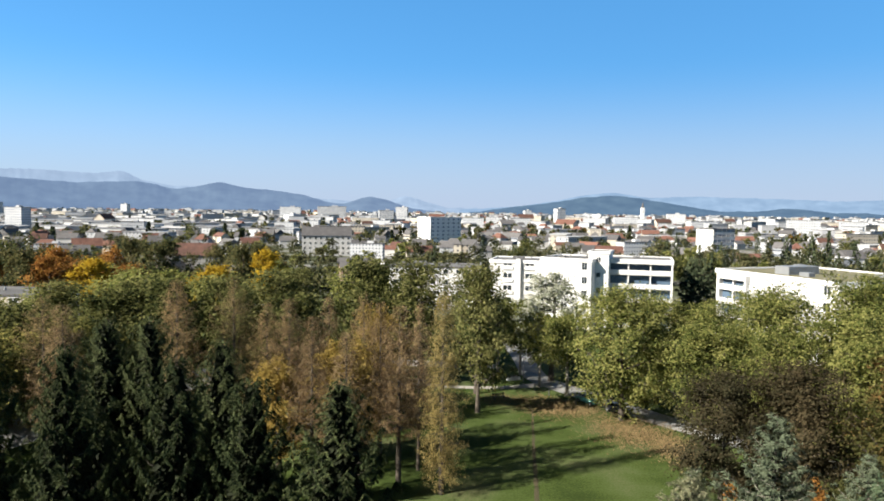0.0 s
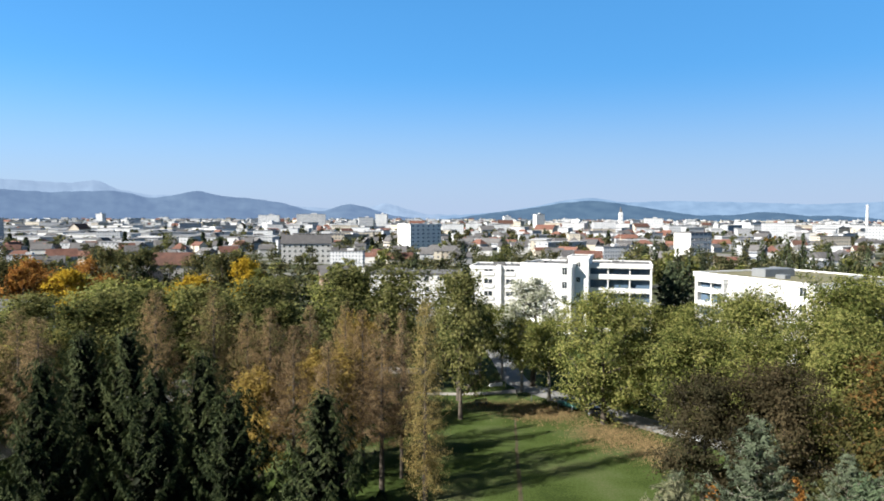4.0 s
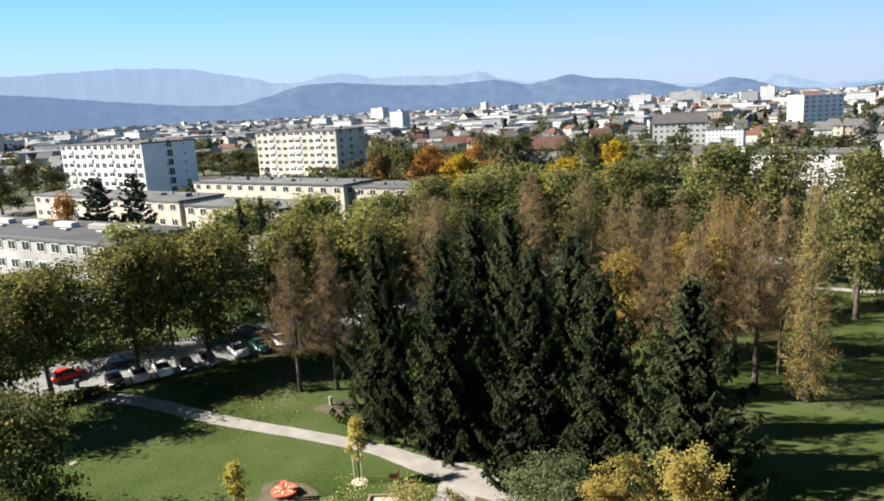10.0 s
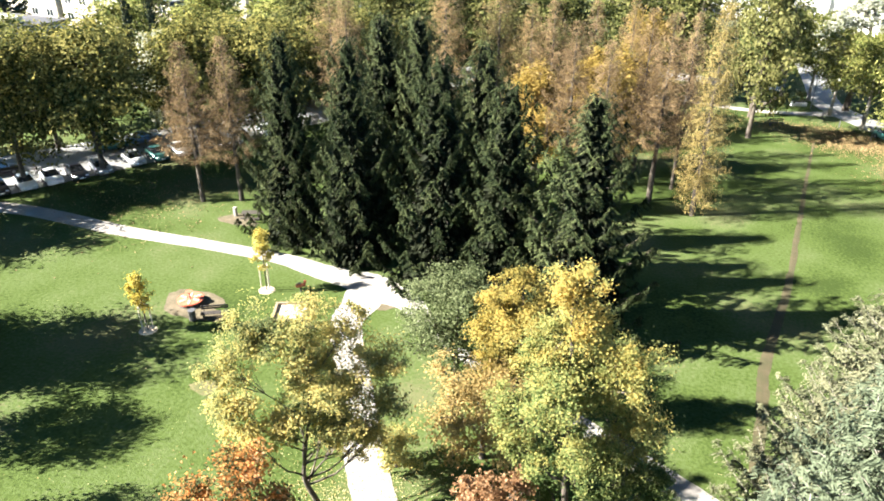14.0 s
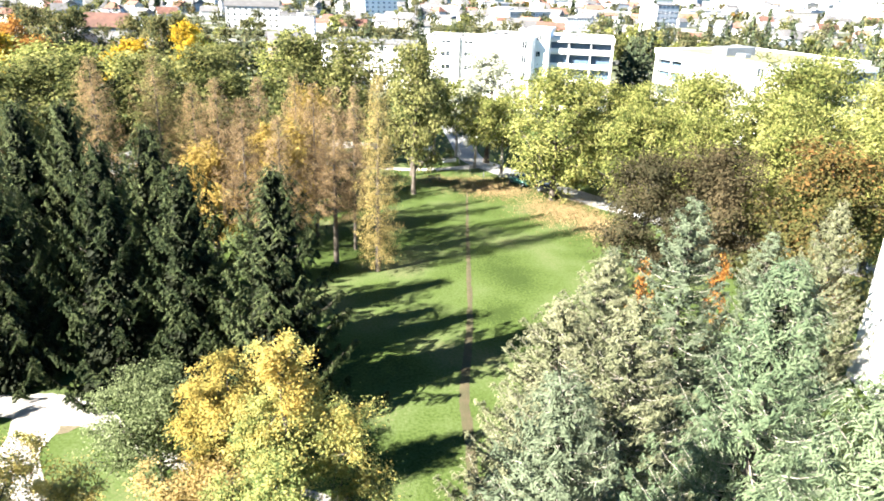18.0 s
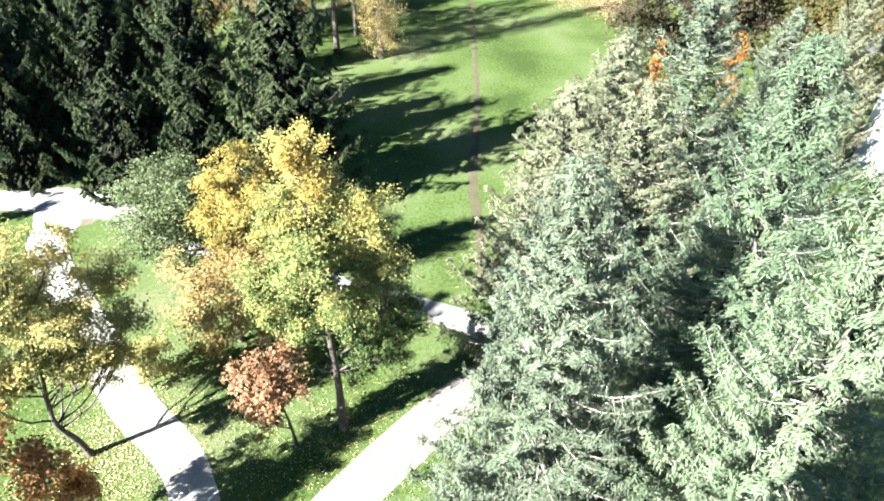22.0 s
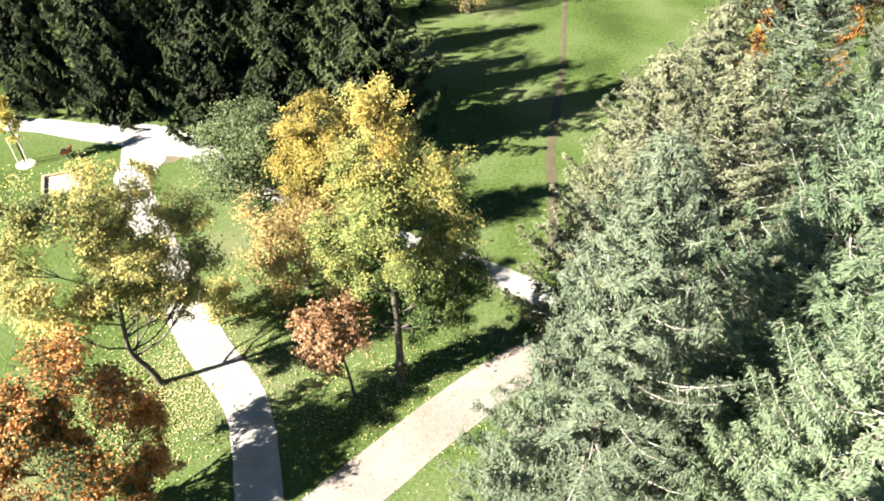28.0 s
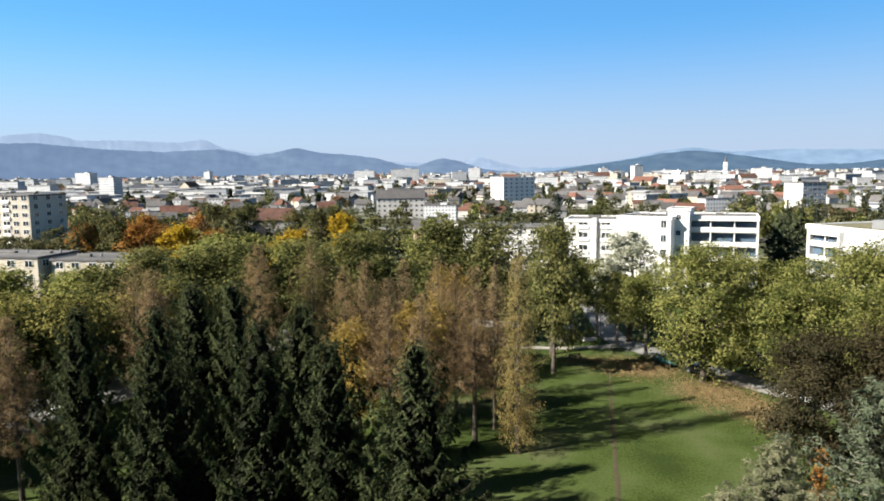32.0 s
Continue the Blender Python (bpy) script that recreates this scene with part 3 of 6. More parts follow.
def conifer(rng, height, radius, cards, droop=0.5, hang=0.6, blade=0.3, step=0.34, per=8, low=0.03, power=0.8, ragged=0.2, thin=0.3, upturn=0.25, puff=0.06, twigs=False, stray=0.42, outer=False):
    """A straight trunk with whorls of bending branches, each carrying sprays of needles."""
    s = np.linspace(0, 1, 8)
    trunk = np.stack([0 * s, 0 * s, height * 0.985 * s], 1)
    main = [(trunk, (0.014 * height + 0.03) * (1 - 0.97 * s))]
    limbs, spots, dirs, outs, wts = [], [], [], [], []
    z, k = height * low + 0.15, 0
    while z < height * 0.985:
        f = z / height
        ln0 = radius * (1 - f) ** power + 0.12
        m = max(3, int(per * (0.6 + 0.5 * (1 - f))))
        tier = rng.uniform(1 - ragged, 1 + ragged * 0.6)
        for j in range(m):
            a = 2.4 * k + j * 2 * np.pi / m + rng.uniform(-0.35, 0.35)
            ln = ln0 * rng.uniform(0.72, 1.1) * tier
            t = np.linspace(0, 1, 6)
            rise = (0.45 * f - droop * (1 - f)) * t * ln + upturn * ln * t ** 3 * (1 - f * 0.5) - 0.12 * ln * np.sin(np.pi * t)
            spine = np.stack([np.cos(a) * ln * t, np.sin(a) * ln * t, z + rng.uniform(-0.12, 0.12) + rise], 1)
            spine[:, 2] = np.maximum(spine[:, 2], 0.12)
            limbs.append((spine, (0.006 + 0.011 * ln) * (1 - 0.8 * t)))
            cnt = max(4, int(4 + ln * 10))
            u = rng.uniform(0.12, 1.05, cnt) ** (0.6 if outer else 0.75)
            q = np.stack([np.interp(u, t, spine[:, i]) for i in range(3)], 1)
            side = np.array([-np.sin(a), np.cos(a), 0.0]) * rng.choice([-1, 1], (cnt, 1))
            fwd = np.array([np.cos(a), np.sin(a), 0.0])
            w = (0.38 + 0.13 * ln * (1.06 - u) if outer else 0.24 + 0.2 * ln * (1.06 - u))[:, None] * rng.uniform(0.45, 1.1, (cnt, 1))
            tipv = side * w + fwd * w * 0.55 + np.array([0, 0, -1.0]) * w * hang * 0.6
            spots.append(q)
            dirs.append(tipv)
            outs.append(np.repeat(fwd[None], cnt, 0))
            wts.append(w[:, 0] * (0.45 + u) if not outer else (0.3 + ln) * (0.12 + u ** 1.6))
            if twigs:
                for q1, v1 in zip(q[::8], tipv[::8]):
                    limbs.append((np.array([q1, q1 + v1 * 0.55 + [0, 0, 0.02], q1 + v1 * 0.95]), np.array([0.012, 0.009, 0.004])))
        z += step * (1.15 - 0.55 * f) * rng.uniform(0.8, 1.2) * height / 17
        k += 1
    spots, dirs, outs, wts = map(np.concatenate, (spots, dirs, outs, wts))
    pick = rng.choice(len(spots), cards, p=wts / wts.sum())
    along = rng.uniform(0.0, 1.1, (cards, 1))
    c = spots[pick] + dirs[pick] * along + np.array([0, 0, -1.0]) * hang * 0.12 * along ** 2 + rng.normal(0, puff, (cards, 3))
    c[:, 2] = np.maximum(c[:, 2], 0.08)
    d = unit(unit(dirs[pick] + np.array([0, 0, -1.0]) * hang * 0.12) + rng.normal(0, stray, (cards, 3)))
    nrm = unit(np.array([0, 0, 0.8]) + outs[pick] * 0.5 + rng.normal(0, 0.4, (cards, 3)))
    b = unit(np.cross(nrm, d))
    size = blade * rng.uniform(0.55, 1.3, (cards, 1))
    return main, limbs, card_arrays(c, d * size * 0.5, b * size * 0.5 * thin, 0.4)


def spline(points, n=10):
    """Points along a smooth line through the given ones."""
    p = [Vector(q) for q in points]
    p = [p[0] * 2 - p[1]] + p + [p[-1] * 2 - p[-2]]
    out = []
    for a, b, c, d in zip(p, p[1:], p[2:], p[3:]):
        for k in range(n):
            t = k / n
            out.append(0.5 * (2 * b + (c - a) * t + (2 * a - 5 * b + 4 * c - d) * t * t + (3 * b - a - 3 * c + d) * t ** 3))
    return out + [p[-2]]


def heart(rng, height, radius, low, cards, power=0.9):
    """Dark needle cards round a dense conifer's trunk, coloured as its inner shade."""
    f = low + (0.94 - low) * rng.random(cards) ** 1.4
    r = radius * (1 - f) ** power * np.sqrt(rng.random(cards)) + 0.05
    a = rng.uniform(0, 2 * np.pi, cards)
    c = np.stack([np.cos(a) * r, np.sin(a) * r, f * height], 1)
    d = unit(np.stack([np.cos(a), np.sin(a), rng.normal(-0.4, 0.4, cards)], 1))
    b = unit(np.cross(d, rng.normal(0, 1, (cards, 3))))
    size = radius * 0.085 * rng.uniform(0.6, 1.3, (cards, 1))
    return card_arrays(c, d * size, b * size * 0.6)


def lobed(rng, trunk, lobes, leaves, leaf, thick=0.17, subs=26, squash=0.95):
    """A crown of rounded lobes (x, y, z, radius), each on a limb of its own with twigs that end in leaf clumps."""
    trunk = np.array([spot for spot in spline(trunk, 4)]) if len(trunk) > 2 else np.array(trunk, float)
    s = np.linspace(0, 1, len(trunk))
    main = [(trunk, thick * (1 - 0.8 * s) * np.where(s < 0.04, 1.3, 1))]
    limbs, ends, spread, share = [], [], [], []
    for x, y, z, r in lobes:
        mid = np.array([x, y, z], float)
        k = int(np.argmin(np.abs(trunk[:, 2] - max(trunk[len(trunk) // 3, 2], z - 0.7 * np.hypot(x, y) - 0.6))))
        t = np.linspace(0, 1, 6)[:, None]
        bend = np.array([0, 0, -0.12]) * np.linalg.norm(mid - trunk[k]) * np.sin(np.pi * t)
        limb = trunk[k] + (mid - trunk[k]) * t + bend + rng.normal(0, 0.06 * r, (6, 3)) * np.sin(np.pi * t)
        rl = thick * 0.5 * (1 - 0.7 * s[k])
        limbs.append((limb, rl * (1 - 0.75 * t[:, 0]) + 0.008))
        for _ in range(subs):
            d = unit(rng.normal(0, 1, 3) + np.array([0.35 * x / (r + 1), 0.35 * y / (r + 1), 0.25]))
            q = mid + d * r * rng.uniform(0.2, 1.12) * np.array([1, 1, squash])
            root = limb[rng.integers(3, 6)]
            limbs.append((np.array([root, (root + q) / 2 + rng.normal(0, 0.08 * r, 3), q]), np.array([rl * 0.3, rl * 0.2, 0.006]) + 0.004))
            ends.append(q)
            spread.append(r * rng.uniform(0.09, 0.26))
            share.append(r * r * rng.uniform(0.3, 1.6))
    ends, spread, share = np.array(ends), np.array(spread), np.array(share)
    pick = rng.choice(len(ends), leaves, p=share / share.sum())
    c = ends[pick] + rng.normal(0, 1, (leaves, 3)) * spread[pick][:, None] * [1, 1, 0.7]
    c[:, 2] = np.maximum(c[:, 2], 0.2)
    out = unit(c - np.array(lobes)[:, :3].mean(0))
    nrm = unit(out * 0.6 + np.array([0, 0, 0.7]) + rng.normal(0, 0.55, (leaves, 3)))
    a = unit(np.cross(nrm, rng.normal(0, 1, (leaves, 3))))
    b = np.cross(nrm, a)
    size = leaf * rng.uniform(0.6, 1.35, (leaves, 1))
    return main, limbs, card_arrays(c, a * size * 0.5, b * size * 0.4)


def make_tree(name, label, category, arrays, leaf_mat, bark="bark", limb_mat=None, sides=(7, 3), group="", inner=None):
    main, limbs, (cv, cf) = arrays
    e = empty(name, label, category, group=group)
    put_mesh("trunk", raw_mesh("trunk", *tube_arrays(main, sides[0])), M[bark], e, smooth=True)
    if limbs:
        tagged(put_mesh("branchwork", raw_mesh("branchwork", *tube_arrays(limbs, sides[1])), M[limb_mat or bark], e, smooth=True), kind="stuff")
    put_mesh("crown", raw_mesh("crown", cv, cf), M[leaf_mat], e)
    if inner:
        put_mesh("inner_crown", raw_mesh("inner_crown", *inner), M["heart"], e, "dark filler needles round the trunk, coloured as shade")
    return e


def stand(kind, first, rest=()):
    """Stand a built tree at its first place and copies of it at the rest: x, y, width and height factors, turn."""
    def m(x, y, w, h, turn):
        return pose(x, y, 0, 0, 0, turn) @ Matrix.Diagonal((w, w, h, 1))
    for spot in rest:
        copy_thing(kind, m(*spot))
    kind.matrix_basis = m(*first)
    return kind


# ---------------------------------------------------------------- ground, paths and roads
def ground_sheet():
    """One sheet to the horizon, fine near the park and coarse far off."""
    line = np.concatenate([-np.geomspace(4990, 90, 26), np.arange(-84, 85, 4.0), np.geomspace(90, 4990, 26)])
    x, y = np.meshgrid(line, line + 30, indexing="ij")
    z = np.zeros_like(x)
    n = len(line)
    i, j = np.meshgrid(np.arange(n - 1), np.arange(n - 1), indexing="ij")
    f = np.stack([i * n + j, (i + 1) * n + j, (i + 1) * n + j + 1, i * n + j + 1], -1).reshape(-1, 4)
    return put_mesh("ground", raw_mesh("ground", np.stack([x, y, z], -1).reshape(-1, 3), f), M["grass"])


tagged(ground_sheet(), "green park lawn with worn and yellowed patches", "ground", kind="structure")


def graded_path():
    """Pinkish asphalt that grows paler towards the junction."""
    m = M["pinkpath"]
    n, l = m.node_tree.nodes, m.node_tree.links
    tc, sep, far, ramp, mx, tex, add = (n.new("ShaderNode" + k) for k in ("TexCoord", "SeparateXYZ", "MapRange", "ValToRGB", "Mix", "TexNoise", "Math"))
    tex.inputs["Scale"].default_value, tex.inputs["Detail"].default_value = 0.9, 5
    l.new(tc.outputs["Object"], tex.inputs["Vector"])
    l.new(tc.outputs["Object"], sep.inputs[0])
    add.operation, add.inputs[1].default_value = "MULTIPLY_ADD", 5.0
    l.new(tex.outputs["Fac"], add.inputs[0])
    l.new(sep.outputs["Y"], add.inputs[2])
    far.inputs["From Min"].default_value, far.inputs["From Max"].default_value = 12.8, 19.0
    l.new(add.outputs[0], far.inputs["Value"])
    l.new(tex.outputs["Fac"], ramp.inputs["Fac"])
    ramp.color_ramp.elements[0].position, ramp.color_ramp.elements[1].position = 0.3, 0.7
    ramp.color_ramp.elements[0].color, ramp.color_ramp.elements[1].color = (0.155, 0.142, 0.13, 1), (0.205, 0.191, 0.179, 1)
    b = n["Principled BSDF"]
    old = b.inputs["Base Color"].links[0].from_socket
    mx.data_type = "RGBA"
    l.new(far.outputs["Result"], mx.inputs["Factor"])
    l.new(ramp.outputs["Color"], mx.inputs["A"])
    l.new(old, mx.inputs["B"])
    l.new(mx.outputs["Result"], b.inputs["Base Color"])
    return m


def strip(name, points, widths, z, mat, label, category="path", wobble=0.035, thick=0.0):
    """A path that follows a line, with slightly frayed edges."""
    rng = np.random.default_rng(len(name) + len(points))
    line = spline(points)
    w = np.interp(np.linspace(0, 1, len(line)), np.linspace(0, 1, len(widths)), widths)
    v, f = [], []
    for i, p in enumerate(line):
        d = (line[min(i + 1, len(line) - 1)] - line[max(i - 1, 0)]).normalized()
        s = Vector((-d.y, d.x))
        for k in (-0.5, -0.2, 0.2, 0.5):
            q = p + s * (w[i] * k + (rng.normal(0, wobble * 0.5) if abs(k) == 0.5 else 0))
            v.append((q.x, q.y, z + (0.025 if abs(k) < 0.5 else 0)))
    for i in range(len(line) - 1):
        for k in range(3):
            f.append((i * 4 + k, i * 4 + k + 4, i * 4 + k + 5, i * 4 + k + 1))
    return tagged(put_mesh(name, raw_mesh(name, v, f), mat), label, category, kind="structure")


strip("path_1", [(-30, -6), (-20.5, 0.2), (-13.1, 5.8), (-8.9, 10.0), (-4.9, 14.3), (1.6, 20.8), (8, 25.5)], [2.4, 2.4, 2.35, 2.5, 2.4, 2.4, 2.2], 0.012, graded_path(), "asphalt footpath, pale at the junction and pinkish beyond")
strip("path_2", [(-8.35, 10.9), (-7.75, 13.0), (-7.95, 15.0), (-9.6, 19.4), (-12.8, 23.2), (-17, 29.5), (-20.8, 35.4), (-21.2, 38.2), (-21.3, 40.6)], [2.3, 2.6, 1.95, 2.0, 2.2, 2.2, 2.2, 2.8, 4.2], 0.02, M["path"], "pale gravel footpath curving through the park")
strip("path_3", [(-20.2, 40.6), (-22.6, 41.3), (-26.4, 41.6), (-30.5, 42.2), (-37.5, 42.0), (-46.4, 41.4), (-57.7, 41.5), (-66, 40)], [3.4, 3.0, 2.1, 1.7, 1.6, 1.8, 2.0, 2.4], 0.028, M["path"], "pale gravel footpath across the lawn to the car park")
strip("path_4", [(-21.0, 40.6), (-18.2, 39.9), (-15.4, 37.6), (-11.6, 35.0), (-5.5, 32.3), (0.2, 29.5), (3.9, 27.6), (6.5, 25.6)], [3.4, 2.2, 1.3, 1.1, 1.4, 1.7, 1.7, 1.7], 0.036, M["path"], "gravel footpath behind the yellow trees")
strip("road_1", [(-84, 18), (-76, 34), (-66.5, 50), (-56, 69), (-44, 92), (-36, 112)], [13, 13, 12.5, 11, 9, 8], 0.016, M["asphalt"], "sunlit grey asphalt street with parking bays", "road", 0.02)
strip("road_2", [(14.5, 142), (15.2, 124), (15.6, 111), (18.4, 104.6), (22.3, 98.6), (26.8, 91.2), (31, 85.5), (46, 68), (62, 55)], [4.0, 4.0, 4.0, 4.4, 4.6, 4.6, 4.6, 4.6, 4.6], 0.016, M["asphalt"], "narrow asphalt lane along the row of plane trees", "road", 0.02)
strip("path_5", [(-24, 110), (-8, 106), (4, 103.5), (11, 104), (15.5, 105.5)], [1.6, 1.6, 1.6, 1.6, 2.4], 0.024, M["path"], "pale footpath beyond the lawn")
strip("path_6", [(-14, 121), (-4, 119.5), (5, 118), (10, 118)], [5.5, 5, 4, 3], 0.03, M["path"], "pale gravel square behind the larches")
strip("trench", [(5.6, 30.5), (6.1, 37), (6.3, 41.5), (8.0, 52), (9.6, 66), (11, 78.5), (12.6, 92)], [0.8, 0.9, 0.85, 0.7, 0.55, 0.45, 0.4], -0.008, M["soil"], "narrow strip of refilled bare soil across the lawn", "soil strip", 0.1)


def patch(name, x, y, rx, ry, mat, label, z=0.012, seed=0, category="bare patch"):
    """A flat patch with an uneven outline."""
    rng = np.random.default_rng(seed)
    a = np.linspace(0, 2 * np.pi, 28, endpoint=False)
    k = 1 + 0.12 * np.sin(3 * a + seed) + rng.normal(0, 0.05, 28)
    ring = np.stack([x + rx * k * np.cos(a), y + ry * k * np.sin(a), np.full(28, z)], 1)
    v = np.concatenate([[[x, y, z + 0.02]], ring])
    f = [(0, 1 + i, 1 + (i + 1) % 28) for i in range(28)]
    return tagged(put_mesh(name, raw_mesh(name, v, f), mat), label, category, kind="structure")


patch("bare_patch_1", -32.9, 34.0, 2.3, 1.7, M["dirt"], "bare sandy soil round the merry-go-round")
patch("bare_patch_2", -31.2, 33.0, 1.9, 0.9, M["dirt"], "bare sandy soil before the park bench", 0.02, 2)
patch("bare_patch_3", -38.3, 47.2, 2.0, 1.1, M["dirt"], "bare soil under the picnic table", seed=3)
patch("bare_patch_4", -25.6, 26.3, 0.9, 0.7, M["drygrass"], "worn bare patch in the lawn", seed=4)
patch("bare_patch_5", -20.2, 39.4, 2.3, 1.2, M["dirt"], "trodden soil beside the path junction", 0.013, seed=6)
patch("bare_patch_6", -28, 48.5, 4.2, 1.6, M["dirt"], "needle litter under the spruces", seed=7)


for k, (x, y, rx, ry) in enumerate(((-0.6, 9.5, 1.1, 0.9), (-3.2, 7.2, 0.8, 0.6), (1.9, 6.9, 0.9, 0.6), (-15.7, 8.4, 0.9, 0.7), (-26.4, 28.7, 0.45, 0.3))):
    patch("worn_patch_%d" % (k + 1), x, y, rx, ry, M["thingrass"], "thin yellowed grass worn into the lawn", 0.006, 11 + k, "worn patch")


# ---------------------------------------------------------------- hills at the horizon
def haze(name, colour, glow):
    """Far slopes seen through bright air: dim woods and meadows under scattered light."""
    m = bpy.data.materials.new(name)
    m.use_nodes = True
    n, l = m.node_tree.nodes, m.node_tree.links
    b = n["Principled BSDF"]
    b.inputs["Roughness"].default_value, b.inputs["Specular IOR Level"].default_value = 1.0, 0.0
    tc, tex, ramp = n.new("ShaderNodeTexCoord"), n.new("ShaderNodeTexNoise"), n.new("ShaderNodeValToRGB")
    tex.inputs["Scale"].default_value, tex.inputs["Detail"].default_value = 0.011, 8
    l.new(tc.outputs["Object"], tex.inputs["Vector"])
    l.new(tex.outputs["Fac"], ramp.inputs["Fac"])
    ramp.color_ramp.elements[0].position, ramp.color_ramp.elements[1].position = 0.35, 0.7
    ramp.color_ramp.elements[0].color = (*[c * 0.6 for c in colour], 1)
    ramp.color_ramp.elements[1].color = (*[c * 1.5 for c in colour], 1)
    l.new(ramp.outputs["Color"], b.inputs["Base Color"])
    # scattered blue air light is added as an even glow of the slopes
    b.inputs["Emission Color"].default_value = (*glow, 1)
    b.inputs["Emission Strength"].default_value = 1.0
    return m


def ridge(name, crest, dist, mat, label, seed, rough=0.05):
    """A range of hills: a crest line in bearing and angle of height, with slopes, spurs and gullies down to the plain."""
    az = np.arange(crest[0][0], crest[-1][0], -0.12)
    el = np.interp(-az, [-c[0] for c in crest], [c[1] for c in crest])
    el = np.convolve(np.pad(el, 4, mode="edge"), np.ones(9) / 9, "valid")
    v, f = [], []
    m = 12
    for i, (a, e) in enumerate(zip(az, el)):
        e += rough * (noise.noise(Vector((a * 1.1, seed, 0))) + 0.5 * noise.noise(Vector((a * 3.7, seed, 2))))
        top = 27 + dist * math.tan(radians(e))
        for k in range(m):
            t = k / (m - 1)
            d = dist - 260 * (1 - t)
            z = -4 + (top + 4) * t ** 0.9 + 0.02 * (top + 4) * math.sin(math.pi * t) * (noise.noise(Vector((a * 0.9, t * 2.2, seed + 9))) + 0.5 * noise.noise(Vector((a * 2.6, t * 4, seed + 5))))
            z = min(z, 27 + (d / dist) * (top - 27)) if k < m - 1 else top
            v.append((-math.sin(radians(a)) * d, math.cos(radians(a)) * d, z))
    for i in range(len(az) - 1):
        for k in range(m - 1):
            f.append((i * m + k, (i + 1) * m + k, (i + 1) * m + k + 1, i * m + k + 1))
    return tagged(put_mesh(name, raw_mesh(name, v, f), mat, smooth=True), label, "hills", kind="structure")


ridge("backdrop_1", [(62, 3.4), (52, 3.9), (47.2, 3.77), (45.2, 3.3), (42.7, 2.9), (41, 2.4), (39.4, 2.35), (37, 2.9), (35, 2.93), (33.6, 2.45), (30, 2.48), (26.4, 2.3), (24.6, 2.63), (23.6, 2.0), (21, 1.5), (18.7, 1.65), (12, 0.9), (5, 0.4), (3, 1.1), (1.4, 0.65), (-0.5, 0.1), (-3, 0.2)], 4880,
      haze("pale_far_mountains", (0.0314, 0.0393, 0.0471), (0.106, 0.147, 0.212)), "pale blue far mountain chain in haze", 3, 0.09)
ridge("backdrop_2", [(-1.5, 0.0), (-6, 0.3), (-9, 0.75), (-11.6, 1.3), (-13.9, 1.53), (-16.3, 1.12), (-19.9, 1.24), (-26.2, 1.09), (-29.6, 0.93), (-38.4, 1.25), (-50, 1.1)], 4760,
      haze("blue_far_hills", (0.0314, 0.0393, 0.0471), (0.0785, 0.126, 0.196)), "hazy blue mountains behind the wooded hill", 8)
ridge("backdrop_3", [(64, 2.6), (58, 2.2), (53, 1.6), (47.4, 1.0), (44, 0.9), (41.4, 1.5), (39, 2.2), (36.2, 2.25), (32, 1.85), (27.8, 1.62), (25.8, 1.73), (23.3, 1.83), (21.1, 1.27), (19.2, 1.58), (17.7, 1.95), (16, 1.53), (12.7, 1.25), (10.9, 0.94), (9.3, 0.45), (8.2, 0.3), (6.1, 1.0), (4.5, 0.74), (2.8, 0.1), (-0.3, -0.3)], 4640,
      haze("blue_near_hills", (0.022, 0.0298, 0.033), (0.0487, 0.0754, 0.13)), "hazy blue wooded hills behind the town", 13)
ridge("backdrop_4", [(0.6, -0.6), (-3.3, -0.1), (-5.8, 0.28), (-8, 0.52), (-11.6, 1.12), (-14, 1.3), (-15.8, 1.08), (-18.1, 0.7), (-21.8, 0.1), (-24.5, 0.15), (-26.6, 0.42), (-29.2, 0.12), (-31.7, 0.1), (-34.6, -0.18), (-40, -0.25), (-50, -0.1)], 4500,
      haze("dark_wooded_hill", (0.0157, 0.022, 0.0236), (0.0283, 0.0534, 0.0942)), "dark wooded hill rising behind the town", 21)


# ---------------------------------------------------------------- buildings
WINDOWS = {}


def window_meshes(w, h, glass="glass"):
    key = (round(w, 2), round(h, 2), glass)
    if key not in WINDOWS:
        fr = bmesh.new()
        b = max(0.06, 0.05 * w)
        for sx, sz, x, z in ((b, h, -w / 2 + b / 2, 0), (b, h, w / 2 - b / 2, 0), (w - 2 * b, b, 0, 0), (w - 2 * b, b, 0, h - b), (b * 0.8, h - 2 * b, 0, b)):
            box_bm(sx, 0.1, sz, (x, 0, z), bm=fr)
        me = bpy.data.meshes.new("window")
        fr.to_mesh(me)
        fr.free()
        me.materials.append(M["frame"])
        pn = box_bm(w - 0.02, 0.03, h - 0.02, (0, 0.02, 0.01))
        mp = bpy.data.meshes.new("pane")
        pn.to_mesh(mp)
        pn.free()
        mp.materials.append(M[glass])
        WINDOWS[key] = (me, mp)
    return WINDOWS[key]


def add_window(parent, w, h, x, y, z, turn=0.0, glass="glass", name="window"):
    me, mp = window_meshes(w, h, glass)
    ob = new(name, me)
    ob.parent = parent
    ob.matrix_basis = pose(x, y, z, 0, 0, turn)
    p = new("pane", mp)
    p.parent = ob
    return ob


